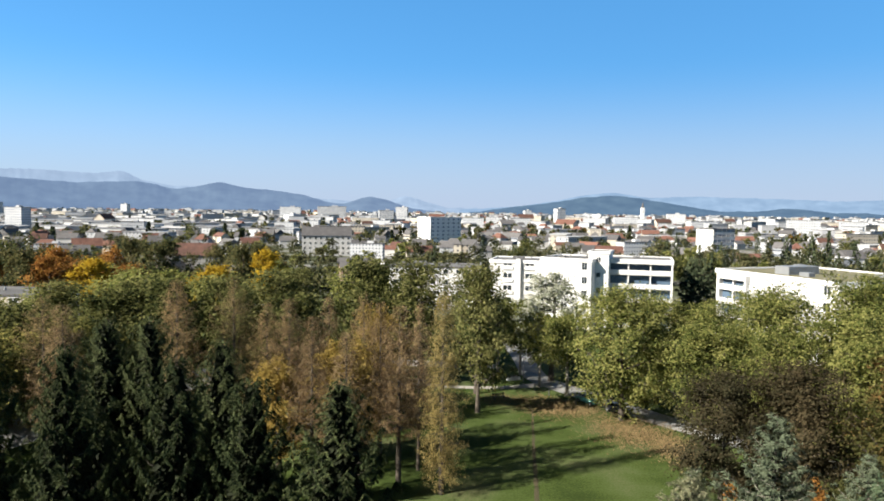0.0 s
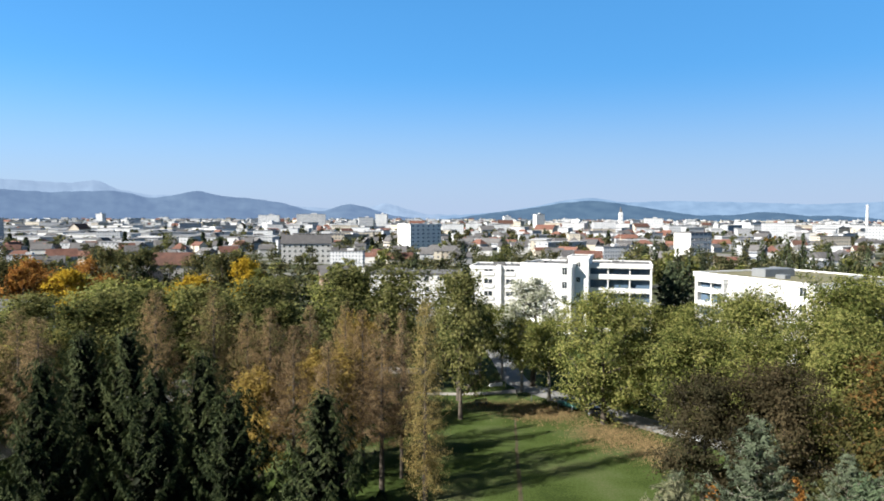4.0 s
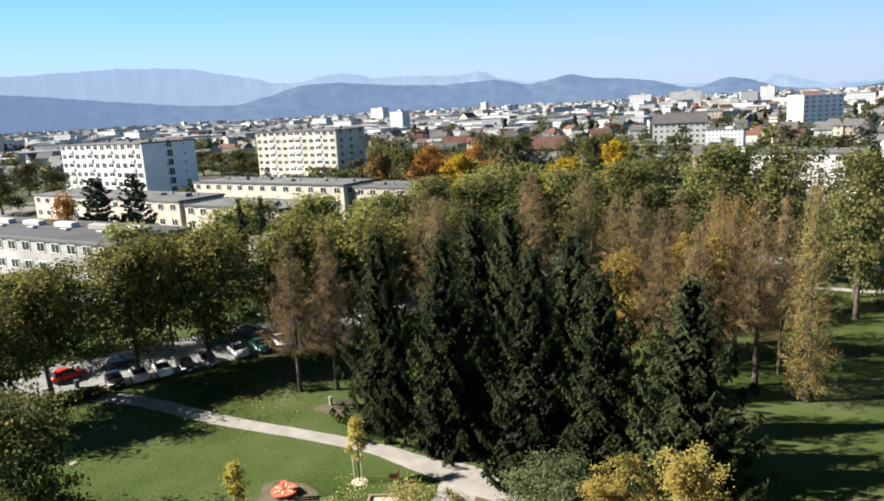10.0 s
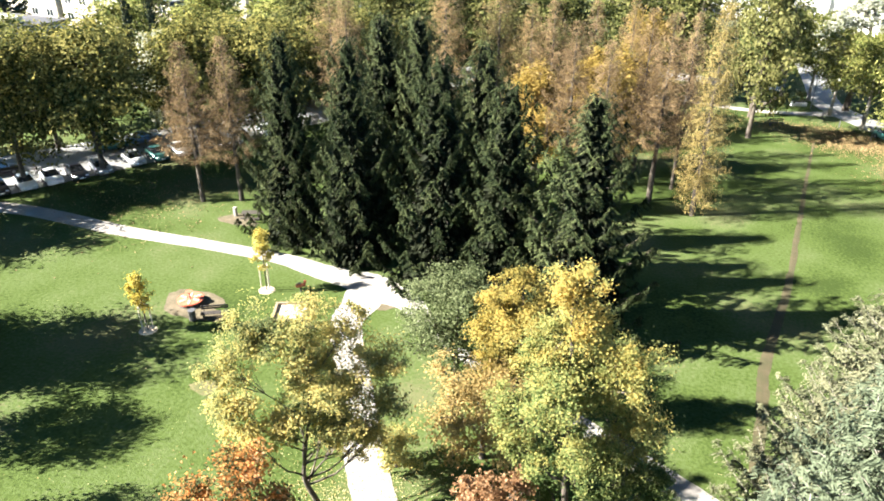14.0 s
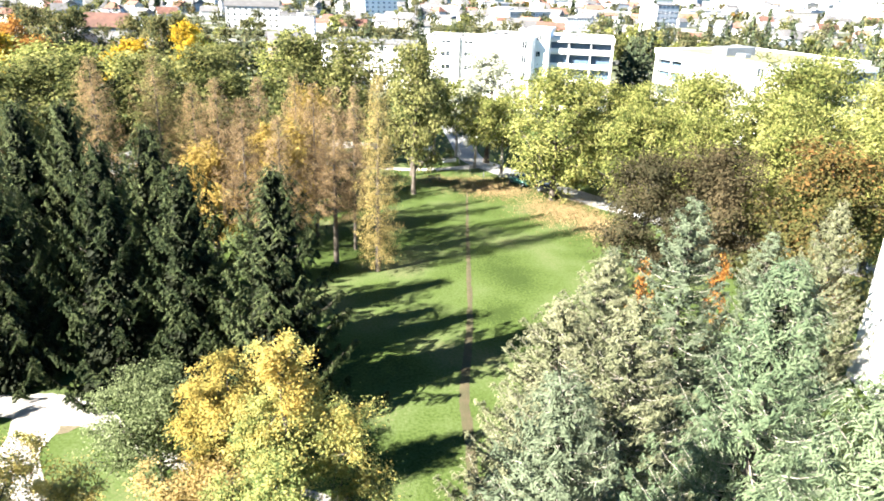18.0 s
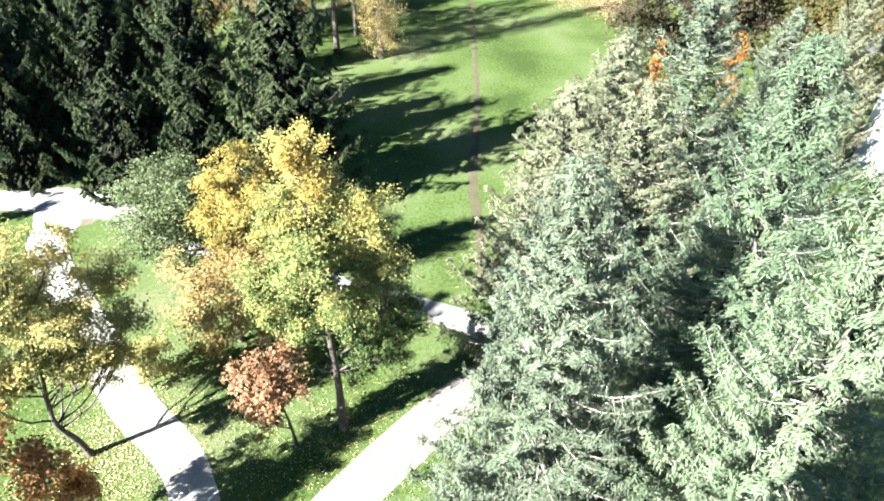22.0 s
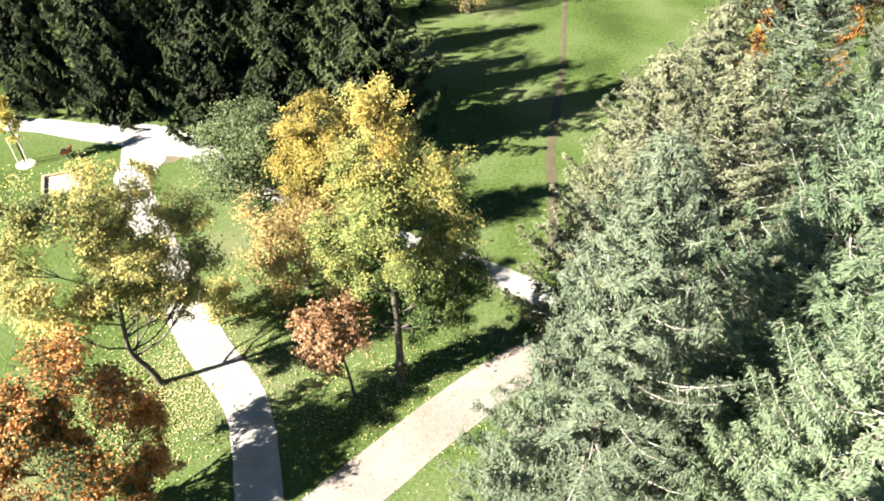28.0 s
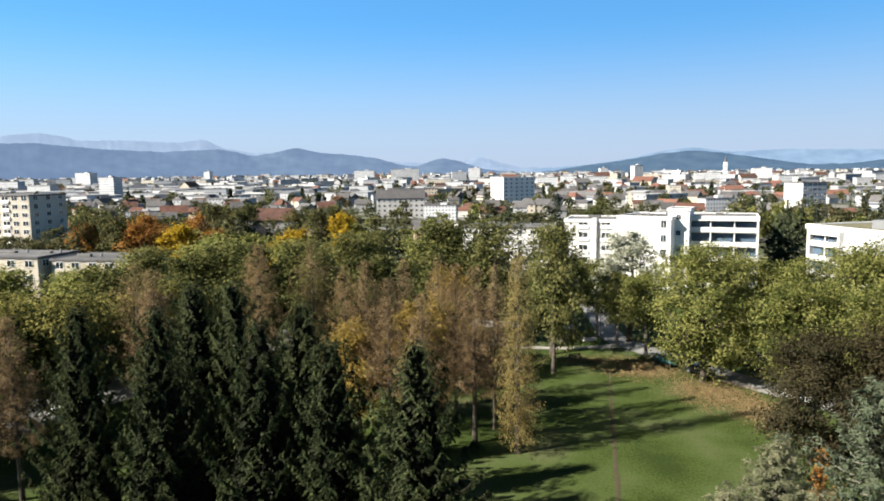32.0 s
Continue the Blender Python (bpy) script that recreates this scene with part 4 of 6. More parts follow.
def block(name, label, corner, turn, length, depth, height, wall, roof, storeys, bays, side_bays=0, win=(1.2, 1.3), glass="glass", loggias=(), parapet=0.5,
          roof_boxes=0, category="apartment block", seed=0, side_wall=None, right=False, strip=False):
    """A flat-roofed block. corner: the near corner of its front; the front runs along +x of its own frame, turned by turn."""
    rng = random.Random(seed)
    e = empty(name, label, category, pose(corner[0], corner[1], 0, 0, 0, turn))
    part("wall", box_bm(length, depth, height, (length / 2, depth / 2, 0), 0.06), wall, e)
    if side_wall:
        part("gable_wall", box_bm(0.16, depth - 0.1, height - 0.05, (length + 0.02 if right else -0.06, depth / 2, 0)), side_wall, e)
    bm = bmesh.new()
    for sx, sy, x, y in ((length + 0.5, 0.45, length / 2, 0), (length + 0.5, 0.45, length / 2, depth), (0.45, depth - 0.45, 0, depth / 2), (0.45, depth - 0.45, length, depth / 2)):
        box_bm(sx, sy, parapet, (x, y, height - parapet * 0.55), 0.03, bm)
    part("parapet", bm, M["slate"] if parapet < 0.6 else wall, e)
    part("roof", box_bm(length - 0.5, depth - 0.5, 0.12, (length / 2, depth / 2, height)), roof, e)
    for k in range(roof_boxes):
        x, y = (k + 0.5) / roof_boxes * length + rng.uniform(-1.5, 1.5), depth * rng.uniform(0.35, 0.65)
        sx, sy, sz = rng.uniform(1.2, 4.5), rng.uniform(0.8, 1.8), rng.uniform(0.4, 0.9)
        part("roof_hatch", box_bm(sx, sy, sz, (x, y, height + 0.1), 0.08), M["felt"], e)
        part("vent_pipe", box_bm(0.4, 0.4, 0.8, (x + sx, y + 1, height + 0.1), 0.08), M["zinc"], e)
    sh = height / storeys
    for s in range(storeys):
        for b in range(bays):
            x = (b + 0.5) * length / bays
            if b in loggias:
                lg = part("loggia", box_bm(length / bays * 0.82, 0.5, sh * 0.32, (x, -0.2, s * sh + 0.25), 0.04), M["whitepaint"], e)
                add_window(e, length / bays * 0.8, sh * 0.52, x, -0.06, s * sh + sh * 0.42, 0, glass)
            else:
                add_window(e, win[0], win[1], x + rng.uniform(-0.1, 0.1), -0.05, s * sh + sh * 0.36, 0, glass)
        for b in range(side_bays):
            y = (b + 0.5) * depth / side_bays
            if strip and b != 1:
                add_window(e, 0.8, 0.9, length + 0.14, depth * (0.44 if b == 0 else 0.78), s * sh + sh * 0.45, 90, glass)
                continue
            add_window(e, 2.1 if strip else win[0] * 0.9, sh * 0.78 if strip else win[1], length + 0.14 if right else -0.17, y, s * sh + sh * 0.36, 90 if right else -90, glass)
    return e


def polar(az, d):
    return (-math.sin(radians(az)) * d, math.cos(radians(az)) * d)


rng0 = np.random.default_rng


# near trees on the lawn
stand(make_tree("maple", "autumn maple with orange and red leaves on the lawn", "tree",
                lobed(rng0(1), [(0, 0, 0), (0.1, 0, 1.4), (0.3, 0, 3.4), (0.6, 0, 6.0)],
                      [(-2.3, 0, 3.0, 1.2), (-2.0, 0.3, 4.8, 1.3), (-0.4, 0.6, 6.2, 1.3), (1.5, 0.8, 6.9, 1.2), (2.4, 0, 5.3, 1.3), (3.2, 0, 3.5, 1.2), (0.3, -1.6, 4.2, 1.3), (-1.0, -2.1, 2.6, 1.2),
                       (1.3, -2.2, 2.5, 1.2), (2.6, -1.2, 1.9, 1.0), (0.4, 2.0, 4.4, 1.4), (-1.9, -1.0, 1.8, 0.9), (0.2, 0, 5.0, 1.3)], 40000, 0.13, 0.17), "red"), (-14.1, 13.6, 0.93, 1.13, 46))
stand(make_tree("leaning_tree", "yellowing tree with a bent dark trunk beside the gravel path", "tree",
                lobed(rng0(2), [(0, 0, 0), (-0.25, 0, 1.2), (-0.75, 0, 2.7), (-0.65, 0, 4.0), (-0.3, 0, 6.0), (0, 0, 8.6)],
                      [(-3.3, 0, 7.4, 1.4), (-3.5, 0.3, 9.4, 1.4), (-2.0, 0.4, 10.7, 1.5), (-0.2, 0.3, 10.9, 1.3), (1.7, 0.3, 10.5, 1.4), (3.1, 0, 8.7, 1.4), (3.2, -0.2, 6.6, 1.2), (-1.4, -0.7, 6.6, 1.3),
                       (1.2, -0.7, 6.2, 1.3), (-2.8, -0.4, 5.6, 1.1), (2.3, 0, 4.8, 1.0), (0.2, 1.8, 8.6, 1.4), (1.0, -1.4, 8.2, 1.2), (0.1, 0, 9.0, 1.4), (1.5, 0.2, 7.6, 1.2), (-0.6, 2.4, 5.5, 1.2), (1.6, 2.2, 6.2, 1.2), (1.3, 0.9, 4.3, 1.2), (2.8, 0.6, 4.0, 1.0), (0.4, 2.2, 4.4, 1.1), (0.9, 0.3, 5.4, 1.2)], 70000, 0.11, 0.19), "yellowgreen"), (-13.8, 20.3, 0.9, 1, 34))
stand(make_tree("tall_maple", "tall yellow and green maple with an orange tip on the lawn", "tree",
                lobed(rng0(3), [(0, 0, 0), (0, 0, 3), (-0.2, 0, 7), (-0.4, 0, 11), (-0.7, 0, 14.6)],
                      [(-0.7, 0, 15.0, 1.1), (-0.5, 0.3, 13.4, 1.6), (-1.9, 0.3, 12.2, 1.4), (1.5, 0, 12.0, 1.4), (-0.2, 0, 10.6, 1.7), (-2.4, -0.3, 9.8, 1.4), (2.2, 0, 9.6, 1.4),
                       (0.2, -0.5, 8.0, 1.6), (2.8, 0, 7.2, 1.2), (-1.7, 0, 7.6, 1.2), (1.4, -0.5, 5.7, 1.2), (-0.9, 0.8, 5.5, 1.0), (0.6, 1.8, 10.8, 1.5), (-1.0, -1.6, 11.2, 1.4), (2.7, -0.4, 5.2, 1.2), (3.5, 0, 6.2, 1.0), (1.0, 0.2, 3.6, 0.9), (-1.5, 0.4, 4.6, 0.9), (1.6, 0.6, 7.4, 1.3)], 98000, 0.095, 0.24), "yellow"), (-2.5, 20.9, 0.88, 1, 7))
stand(make_tree("yellow_maple", "bright yellow maple behind the tall maple beside the path", "tree",
                lobed(rng0(7), [(0, 0, 0), (0, 0, 3), (0.1, 0, 6), (0, 0, 9)],
                      [(0, 0, 9.7, 0.9), (-1.2, 0, 8.3, 1.2), (1.1, 0.2, 8.0, 1.2), (0, -0.8, 7.2, 1.4), (-1.6, 0, 6.3, 1.4), (1.6, 0, 6.0, 1.4), (0, 0.9, 6.4, 1.4), (0, -0.6, 5.0, 1.3), (-1.4, 0.2, 4.4, 1.1), (1.3, 0, 4.2, 1.1)],
                      32000, 0.115, 0.16), "amberyellow"), (-7.1, 30.1, 0.92, 1, 14))
stand(make_tree("small_maple", "slender small tree with reddish amber leaves", "tree",
                lobed(rng0(4), [(0, 0, 0), (-0.1, 0, 1.4), (-0.3, 0, 3), (-0.6, 0, 5)], [(-1.2, 0, 2.6, 0.75), (-1.3, 0, 3.9, 0.9), (-0.6, 0.2, 5.0, 0.9), (0.3, 0, 4.4, 0.75), (-0.8, -0.4, 3.2, 0.7), (0.3, 0.2, 5.7, 0.8), (-1.7, 0.2, 4.9, 0.7)], 6400, 0.13, 0.09, squash=1.2), "orange"), (-4.6, 20.0, 1, 1, 13))
stand(make_tree("amber_tree", "low tree with amber yellow leaves beside the tall maple", "tree", broadleaf(rng0(5), 5.9, 2.8, 0.8, 11000, 0.15, limbs=14, clump=0.11), "amber"), (-8.0, 27.0, 1, 0.96, 0))
stand(make_tree("low_bush", "small yellow-green bush at the gravel path's edge", "bush", broadleaf(rng0(8), 2.2, 1.25, 0.2, 2600, 0.13, limbs=12, clump=0.12), "yellowgreen"), (-12.0, 24.7, 1, 1, 0))
stand(make_tree("willow_bush", "grey-green willow with fine feathery leaves beside the path", "tree", broadleaf(rng0(6), 8.4, 3.3, 0.9, 30000, 0.13, limbs=24, clump=0.1), "willow"), (-11.4, 32.0, 1, 1, 0))

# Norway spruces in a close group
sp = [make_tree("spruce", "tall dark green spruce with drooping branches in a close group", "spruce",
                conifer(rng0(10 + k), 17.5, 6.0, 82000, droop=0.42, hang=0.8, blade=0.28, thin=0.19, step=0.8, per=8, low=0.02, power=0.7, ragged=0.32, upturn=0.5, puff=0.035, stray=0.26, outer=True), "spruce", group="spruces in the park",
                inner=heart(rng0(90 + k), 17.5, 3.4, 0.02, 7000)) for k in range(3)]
stand(sp[0], (-5.9, 40.6, 0.93, 0.98, 10), [(-31.5, 46.3, 0.72, 1.02, 70), (-15.9, 49.9, 0.85, 1.01, 200), (-28.5, 58, 0.85, 1.0, 30)])
stand(sp[1], (-12.0, 43.6, 0.83, 0.93, 0), [(-24.8, 45.0, 0.8, 1.03, 120), (-22.8, 53.5, 0.85, 1.06, 40)])
stand(sp[2], (-17.1, 44.0, 0.84, 1.0, 45), [(-26.0, 53.5, 0.85, 1.05, 160)])
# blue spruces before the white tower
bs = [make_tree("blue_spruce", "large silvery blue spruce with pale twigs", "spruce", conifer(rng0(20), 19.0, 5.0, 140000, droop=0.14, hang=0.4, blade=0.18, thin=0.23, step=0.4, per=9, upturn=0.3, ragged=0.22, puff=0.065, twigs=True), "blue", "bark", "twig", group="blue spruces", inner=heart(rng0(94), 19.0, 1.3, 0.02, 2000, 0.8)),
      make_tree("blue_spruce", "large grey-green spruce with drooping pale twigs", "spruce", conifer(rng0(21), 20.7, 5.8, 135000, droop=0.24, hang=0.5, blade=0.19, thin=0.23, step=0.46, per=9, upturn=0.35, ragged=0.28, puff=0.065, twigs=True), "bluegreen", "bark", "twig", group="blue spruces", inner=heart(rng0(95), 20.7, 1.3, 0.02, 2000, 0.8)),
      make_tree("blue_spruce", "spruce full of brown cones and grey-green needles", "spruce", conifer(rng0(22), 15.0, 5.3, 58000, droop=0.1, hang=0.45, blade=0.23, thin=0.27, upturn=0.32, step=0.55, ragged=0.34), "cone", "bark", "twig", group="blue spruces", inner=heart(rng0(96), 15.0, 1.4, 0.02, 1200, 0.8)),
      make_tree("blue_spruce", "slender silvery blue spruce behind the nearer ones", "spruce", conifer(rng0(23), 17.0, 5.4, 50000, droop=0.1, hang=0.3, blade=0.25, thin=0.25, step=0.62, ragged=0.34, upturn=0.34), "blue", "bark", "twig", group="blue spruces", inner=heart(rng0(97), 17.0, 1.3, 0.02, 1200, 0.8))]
stand(bs[0], (4.7, 13.7, 1, 1, 0))
stand(bs[1], (11.6, 16.6, 1, 1, 0), [(10.3, 10.4, 0.92, 1.05, 140)])
stand(bs[2], (9.7, 31.4, 1, 0.83, 0), [(13.4, 35.6, 1, 0.88, 80), (7.4, 24.5, 0.98, 0.8, 200), (12.0, 27.5, 1.0, 0.95, 300), (31.0, 41.6, 0.72, 0.96, 40)])
stand(bs[3], (17.2, 34.2, 1.05, 1.0, 90), [(21.6, 31.0, 0.95, 0.87, 30), (25.4, 39.6, 0.85, 0.77, 200), (15.0, 39.2, 0.7, 0.72, 310)])
# larches and birch
la = [make_tree("larch", ["bare-looking brown larch with thin autumn needles", "half green larch with thin golden brown needles"][k], "larch",
                conifer(rng0(30 + k), 17.5, 4.3, 17000, droop=0.12, hang=0.7, blade=0.22, thin=0.2, low=0.28, puff=0.13, power=0.7, ragged=0.4, per=6, step=0.5), ["larch", "larch_green"][k], group="larches") for k in range(2)]
stand(la[0], (-3.9, 66.0, 1.1, 1.02, 0), [(-2.1, 69.8, 0.75, 1.0, 60), (-44.1, 49.5, 0.95, 0.88, 20), (-40.8, 51.1, 0.95, 0.9, 140), (-17.2, 78, 1.1, 0.96, 70), (-13, 80, 1.0, 0.96, 110), (-36.3, 65.7, 1.2, 1.0, 200), (-8.6, 62.8, 0.9, 0.9, 250), (-12.4, 66.2, 0.95, 0.95, 310), (-6.4, 73.5, 0.9, 0.98, 30)])
stand(la[1], (-30.5, 79.3, 1.25, 1.06, 0), [(-25, 83, 1.2, 1.05, 50), (-43, 74, 1.2, 0.98, 100), (-8.5, 76, 0.9, 1.0, 150), (-20.5, 81, 1.0, 0.9, 10)])
stand(make_tree("birch", "slender birch with hanging yellow-brown foliage at the lawn's edge", "birch", conifer(rng0(33), 19.2, 2.5, 15000, droop=0.6, hang=1.8, blade=0.22, thin=0.26, puff=0.14, low=0.12, power=0.45, ragged=0.3), "birch"), (0.3, 63.9, 1, 1, 0))

# row of plane trees along the lane and round the park
pl = [make_tree("plane_tree", "broad plane tree with yellow-green leaves along the lane", "plane tree", broadleaf(rng0(40 + k), 17.0, 5.9, 1.7, 21000, 0.3, limbs=30, clump=0.115), "plane", group="row of plane trees") for k in range(2)]
stand(pl[0], (23.6, 88.0, 1.04, 1.07, 0), [(32.2, 82.6, 0.85, 0.86, 70), (41.5, 84, 0.9, 1.1, 160), (47.5, 78, 1.0, 0.99, 20), (57, 72, 1.05, 1.18, 90), (37, 93, 0.95, 0.92, 10), (55, 88, 1.05, 1.16, 250), (63, 95, 1.05, 1.2, 40)])
stand(pl[1], (30.5, 96, 0.85, 0.95, 60), [(37.4, 75, 0.8, 0.86, 300), (50, 62, 0.85, 1.0, 130), (44, 70, 0.8, 0.9, 220), (46, 98, 1.0, 1.0, 150)])
stand(make_tree("plane_tree", "small plane tree with a pale bare trunk along the lane", "plane tree", broadleaf(rng0(43), 13.0, 3.7, 4.3, 9000, 0.27, limbs=22, clump=0.125), "plane", "twig", "bark", group="row of plane trees"),
      (18.6, 99.4, 1.0, 1.0, 30), [(15.3, 104.6, 0.9, 0.95, 240), (13.2, 112, 0.95, 1.02, 110), (9.6, 113.5, 1.0, 1.06, 200)])
stand(make_tree("copper_beech", "dark copper-leaved beech beside the lawn", "beech", broadleaf(rng0(44), 12.0, 5.4, 0.6, 22000, 0.26, limbs=22, clump=0.12), "copper"), (26.6, 63.4, 0.82, 1.02, 0), [(33.8, 62.6, 0.95, 1.08, 120)])
stand(make_tree("rust_maple", "rust-brown and green maple before the white tower", "maple", broadleaf(rng0(45), 15.5, 5.0, 0.9, 22000, 0.26, limbs=22, clump=0.12), "rust"), (37.2, 52, 1.05, 1.06, 0))
stand(make_tree("orange_shrub", "small bright orange shrub between the spruces", "shrub", broadleaf(rng0(46), 8.5, 2.0, 0.4, 3000, 0.3, limbs=8), "redorange"), (18.9, 43.4, 0.6, 1.12, 0), [(25.6, 45.6, 0.5, 1.06, 90), (32.0, 42.4, 0.55, 1.1, 30)])
dk = [make_tree("lime_tree", "dense dark green and yellow-tinged tree beside the car park", "tree", broadleaf(rng0(47 + k), 15.0, 6.0, 4.0, 15000, 0.36, limbs=20, clump=0.125), "darkgreen", group="trees along the street") for k in range(2)]
stand(dk[0], (-58.2, 51.2, 1, 1.06, 0), [(-66.8, 38.3, 0.9, 0.9, 60), (-47, 66, 1.0, 0.95, 100), (-52, 72, 1.0, 0.9, 140), (-70, 56, 0.9, 0.82, 10), (-64.5, 31.0, 0.85, 0.8, 30), (-54, 88, 1.0, 0.85, 200)])
stand(dk[1], (-62.8, 45.5, 0.9, 1.02, 20), [(-52.5, 60, 0.95, 1.0, 80), (-80, 46, 0.9, 0.75, 30), (-44, 80, 1, 0.9, 300), (-62, 78, 1, 0.8, 220), (-73, 66, 1, 0.75, 330)])
stand(make_tree("street_tree", "yellowing broad tree at the lawn's western edge", "tree", broadleaf(rng0(60), 10.2, 5.6, 1.4, 20000, 0.27, limbs=20, clump=0.11), "street"), (-44.9, 21.3, 0.86, 1.05, 120), [(-50.2, 19.6, 0.95, 1.0, 200), (-37.6, 16.2, 0.52, 0.78, 10), (-29.4, 11.9, 0.5, 0.7, 60)])
gr = [make_tree("poplar", "tall grey-green poplar at the park's far edge", "tree", broadleaf(rng0(50 + k), 19.5, 5.2, 3.5, 7000, 0.46, limbs=20, upright=0.8), "green", group="tall park trees") for k in range(2)]
stand(gr[0], (5.1, 90.5, 0.74, 1.06, 0), [(-11.4, 109.4, 1.1, 1.02, 40), (-32, 100, 1.0, 0.9, 80), (-46, 104, 1.2, 0.85, 130), (-60, 108, 1.1, 0.8, 10), (-18, 88, 0.8, 0.86, 200), (-44, 92, 1.0, 0.85, 250)])
stand(gr[1], (-2.8, 105, 1.1, 1.01, 20), [(5.3, 100, 0.75, 0.97, 60), (-22, 96, 1.0, 0.95, 120), (-36, 92, 1.0, 0.92, 170), (-26, 118, 1.1, 0.88, 220), (-52, 82, 1.0, 0.8, 30), (-6, 118, 0.9, 0.85, 300), (-27, 92, 0.9, 0.85, 350)])
yg = [make_tree("park_tree", "yellow-green broadleaf tree at the park's edge", "tree", broadleaf(rng0(54), 15.0, 5.2, 2.5, 5000, 0.52, limbs=18), "plane", group="tall park trees"),
      make_tree("park_tree", "amber yellow broadleaf tree behind the larches", "tree", broadleaf(rng0(55), 13.5, 3.6, 1.5, 10000, 0.27, limbs=18, upright=0.8), "paleamber", group="tall park trees")]
stand(yg[0], (-57.5, 127.7, 1.3, 1.05, 0), [(-70, 122, 1.1, 0.82, 50), (-84, 124, 1.1, 0.58, 100), (-52, 118, 1.2, 1.0, 150), (-40, 122, 1.2, 1.0, 200), (-76, 112, 1.1, 0.7, 250), (-88, 110, 1.1, 0.72, 290), (-64, 98, 1.1, 0.88, 20), (-78, 96, 1.1, 0.9, 60), (-92, 96, 1.1, 0.82, 80), (-84, 82, 1.1, 0.85, 110), (-94, 70, 1, 0.8, 140), (-16, 128, 1.2, 1.0, 170)])
stand(yg[1], (-9.8, 71, 0.95, 1.0, 0), [(-8, 88, 1, 1.1, 130), (-16.5, 70, 1.0, 0.85, 60)])
stand(make_tree("silver_poplar", "pale silvery poplar beside the white apartments", "tree", broadleaf(rng0(57), 17.5, 4.2, 2.6, 12000, 0.36, limbs=20), "pale"), (17.6, 108, 1.2, 1.06, 0), [(-58, 62, 0.7, 0.8, 40)])
stand(make_tree("golden_tree", "glowing golden yellow tree among the houses", "tree", broadleaf(rng0(58), 13.0, 3.6, 1.0, 3600, 0.55, limbs=16, upright=0.9), "gold"), (-43.1, 172, 1, 1.28, 0), [(-80.7, 160.3, 1.2, 1.13, 60), (-54.3, 165.8, 1.2, 1.0, 110), (-56.8, 164, 0.9, 0.85, 30)])
stand(make_tree("rust_tree", "rusty orange tree among the houses", "tree", broadleaf(rng0(59), 13.0, 4.4, 1.0, 3600, 0.55, limbs=16), "redorange"), (-91.4, 160.3, 1.0, 1.22, 0), [(-86.5, 163, 0.7, 1.05, 90), (-74.4, 163.4, 1.15, 1.02, 130), (-125.6, 81.2, 0.65, 1.15, 20), (-112, 170, 1.0, 1.1, 50), (-94.6, 170.1, 0.9, 1.31, 0), (-94.6, 181.5, 0.9, 1.04, 97), (-92.2, 193.8, 0.9, 1.19, 194)])
stand(make_tree("olive_tree", "olive green autumn tree in the belt before the houses", "tree", broadleaf(rng0(64), 13.0, 4.6, 0.8, 3600, 0.55, limbs=16), "belt", group="belt of autumn trees"), (-232.5, 129.2, 1.3, 1.2, 25), [(-222, 141, 1.2, 1.1, 70), (-284, 170, 1.5, 1.1, 200), (-262, 243, 1.4, 1.0, 140), (-246, 239, 1.3, 0.95, 320), (-231, 236, 1.3, 1.0, 50), (-257, 264, 1.4, 0.9, 10), (-112.7, 170.8, 0.85, 1.3, 0), (-114.5, 181.6, 1.0, 1.28, 67), (-97.9, 162.4, 1.15, 1.38, 134), (-105.7, 183.4, 0.85, 1.22, 201), (-106.2, 198.0, 1.0, 1.15, 268), (-89.9, 178.2, 1.15, 1.13, 335), (-98.4, 218.5, 0.85, 1.4, 42), (-97.1, 230.0, 1.0, 1.25, 109), (-90.6, 227.2, 1.15, 1.32, 176), (-71.8, 223.4, 0.85, 1.22, 243), (-62.6, 218.9, 1.0, 1.28, 310), (-59.1, 224.0, 1.15, 1.28, 17)])
stand(make_tree("pine", "dark pine standing before the low apartment row", "pine", conifer(rng0(98), 19.5, 4.2, 9500, blade=0.85, thin=0.36, step=0.8, per=8, power=0.5, ragged=0.35, hang=0.3, outer=True), "farspruce", inner=heart(rng0(99), 19.5, 2.6, 0.05, 500, 0.6)), (-122.6, 85.8, 1.15, 0.9, 0), [(-118.6, 91.2, 1.0, 0.91, 100), (-78.9, 79, 0.28, 0.76, 30), (-76.5, 81.3, 0.28, 0.77, 200)])
# blocks to the west, in parallel rows
W_TURN = -5.7


def west(x, y, length):
    """The far left corner of a front that ends at x, y."""
    return (x - length * math.cos(radians(W_TURN)), y - length * math.sin(radians(W_TURN)))


block("apartment_block", "seven-storey cream apartment block with brown-framed windows", west(-164.5, 220.4, 45), W_TURN, 45, 17.3, 20.0, M["cream"], M["felt"], 7, 12, 3, (2.4, 1.75), loggias=(2, 5, 6, 9), roof_boxes=3, seed=1, side_wall=M["cream"], right=True)
block("apartment_block", "seven-storey white apartment block with a dark stair strip", west(-183.7, 146.6, 47), W_TURN, 47, 19.5, 20.7, M["plaster"], M["felt"], 7, 12, 3, (2.5, 1.8), loggias=(1, 4, 7, 10), roof_boxes=3, seed=2, side_wall=M["plaster"], right=True, strip=True)
near_row = block("row_house", "long low white apartment row with a dark grey felt roof", (-152, 66.6), -1.6, 61, 14.5, 9.5, M["townplaster"], M["bitumen"], 3, 15, 3, (2.2, 1.6), seed=3, category="apartment row", right=True)
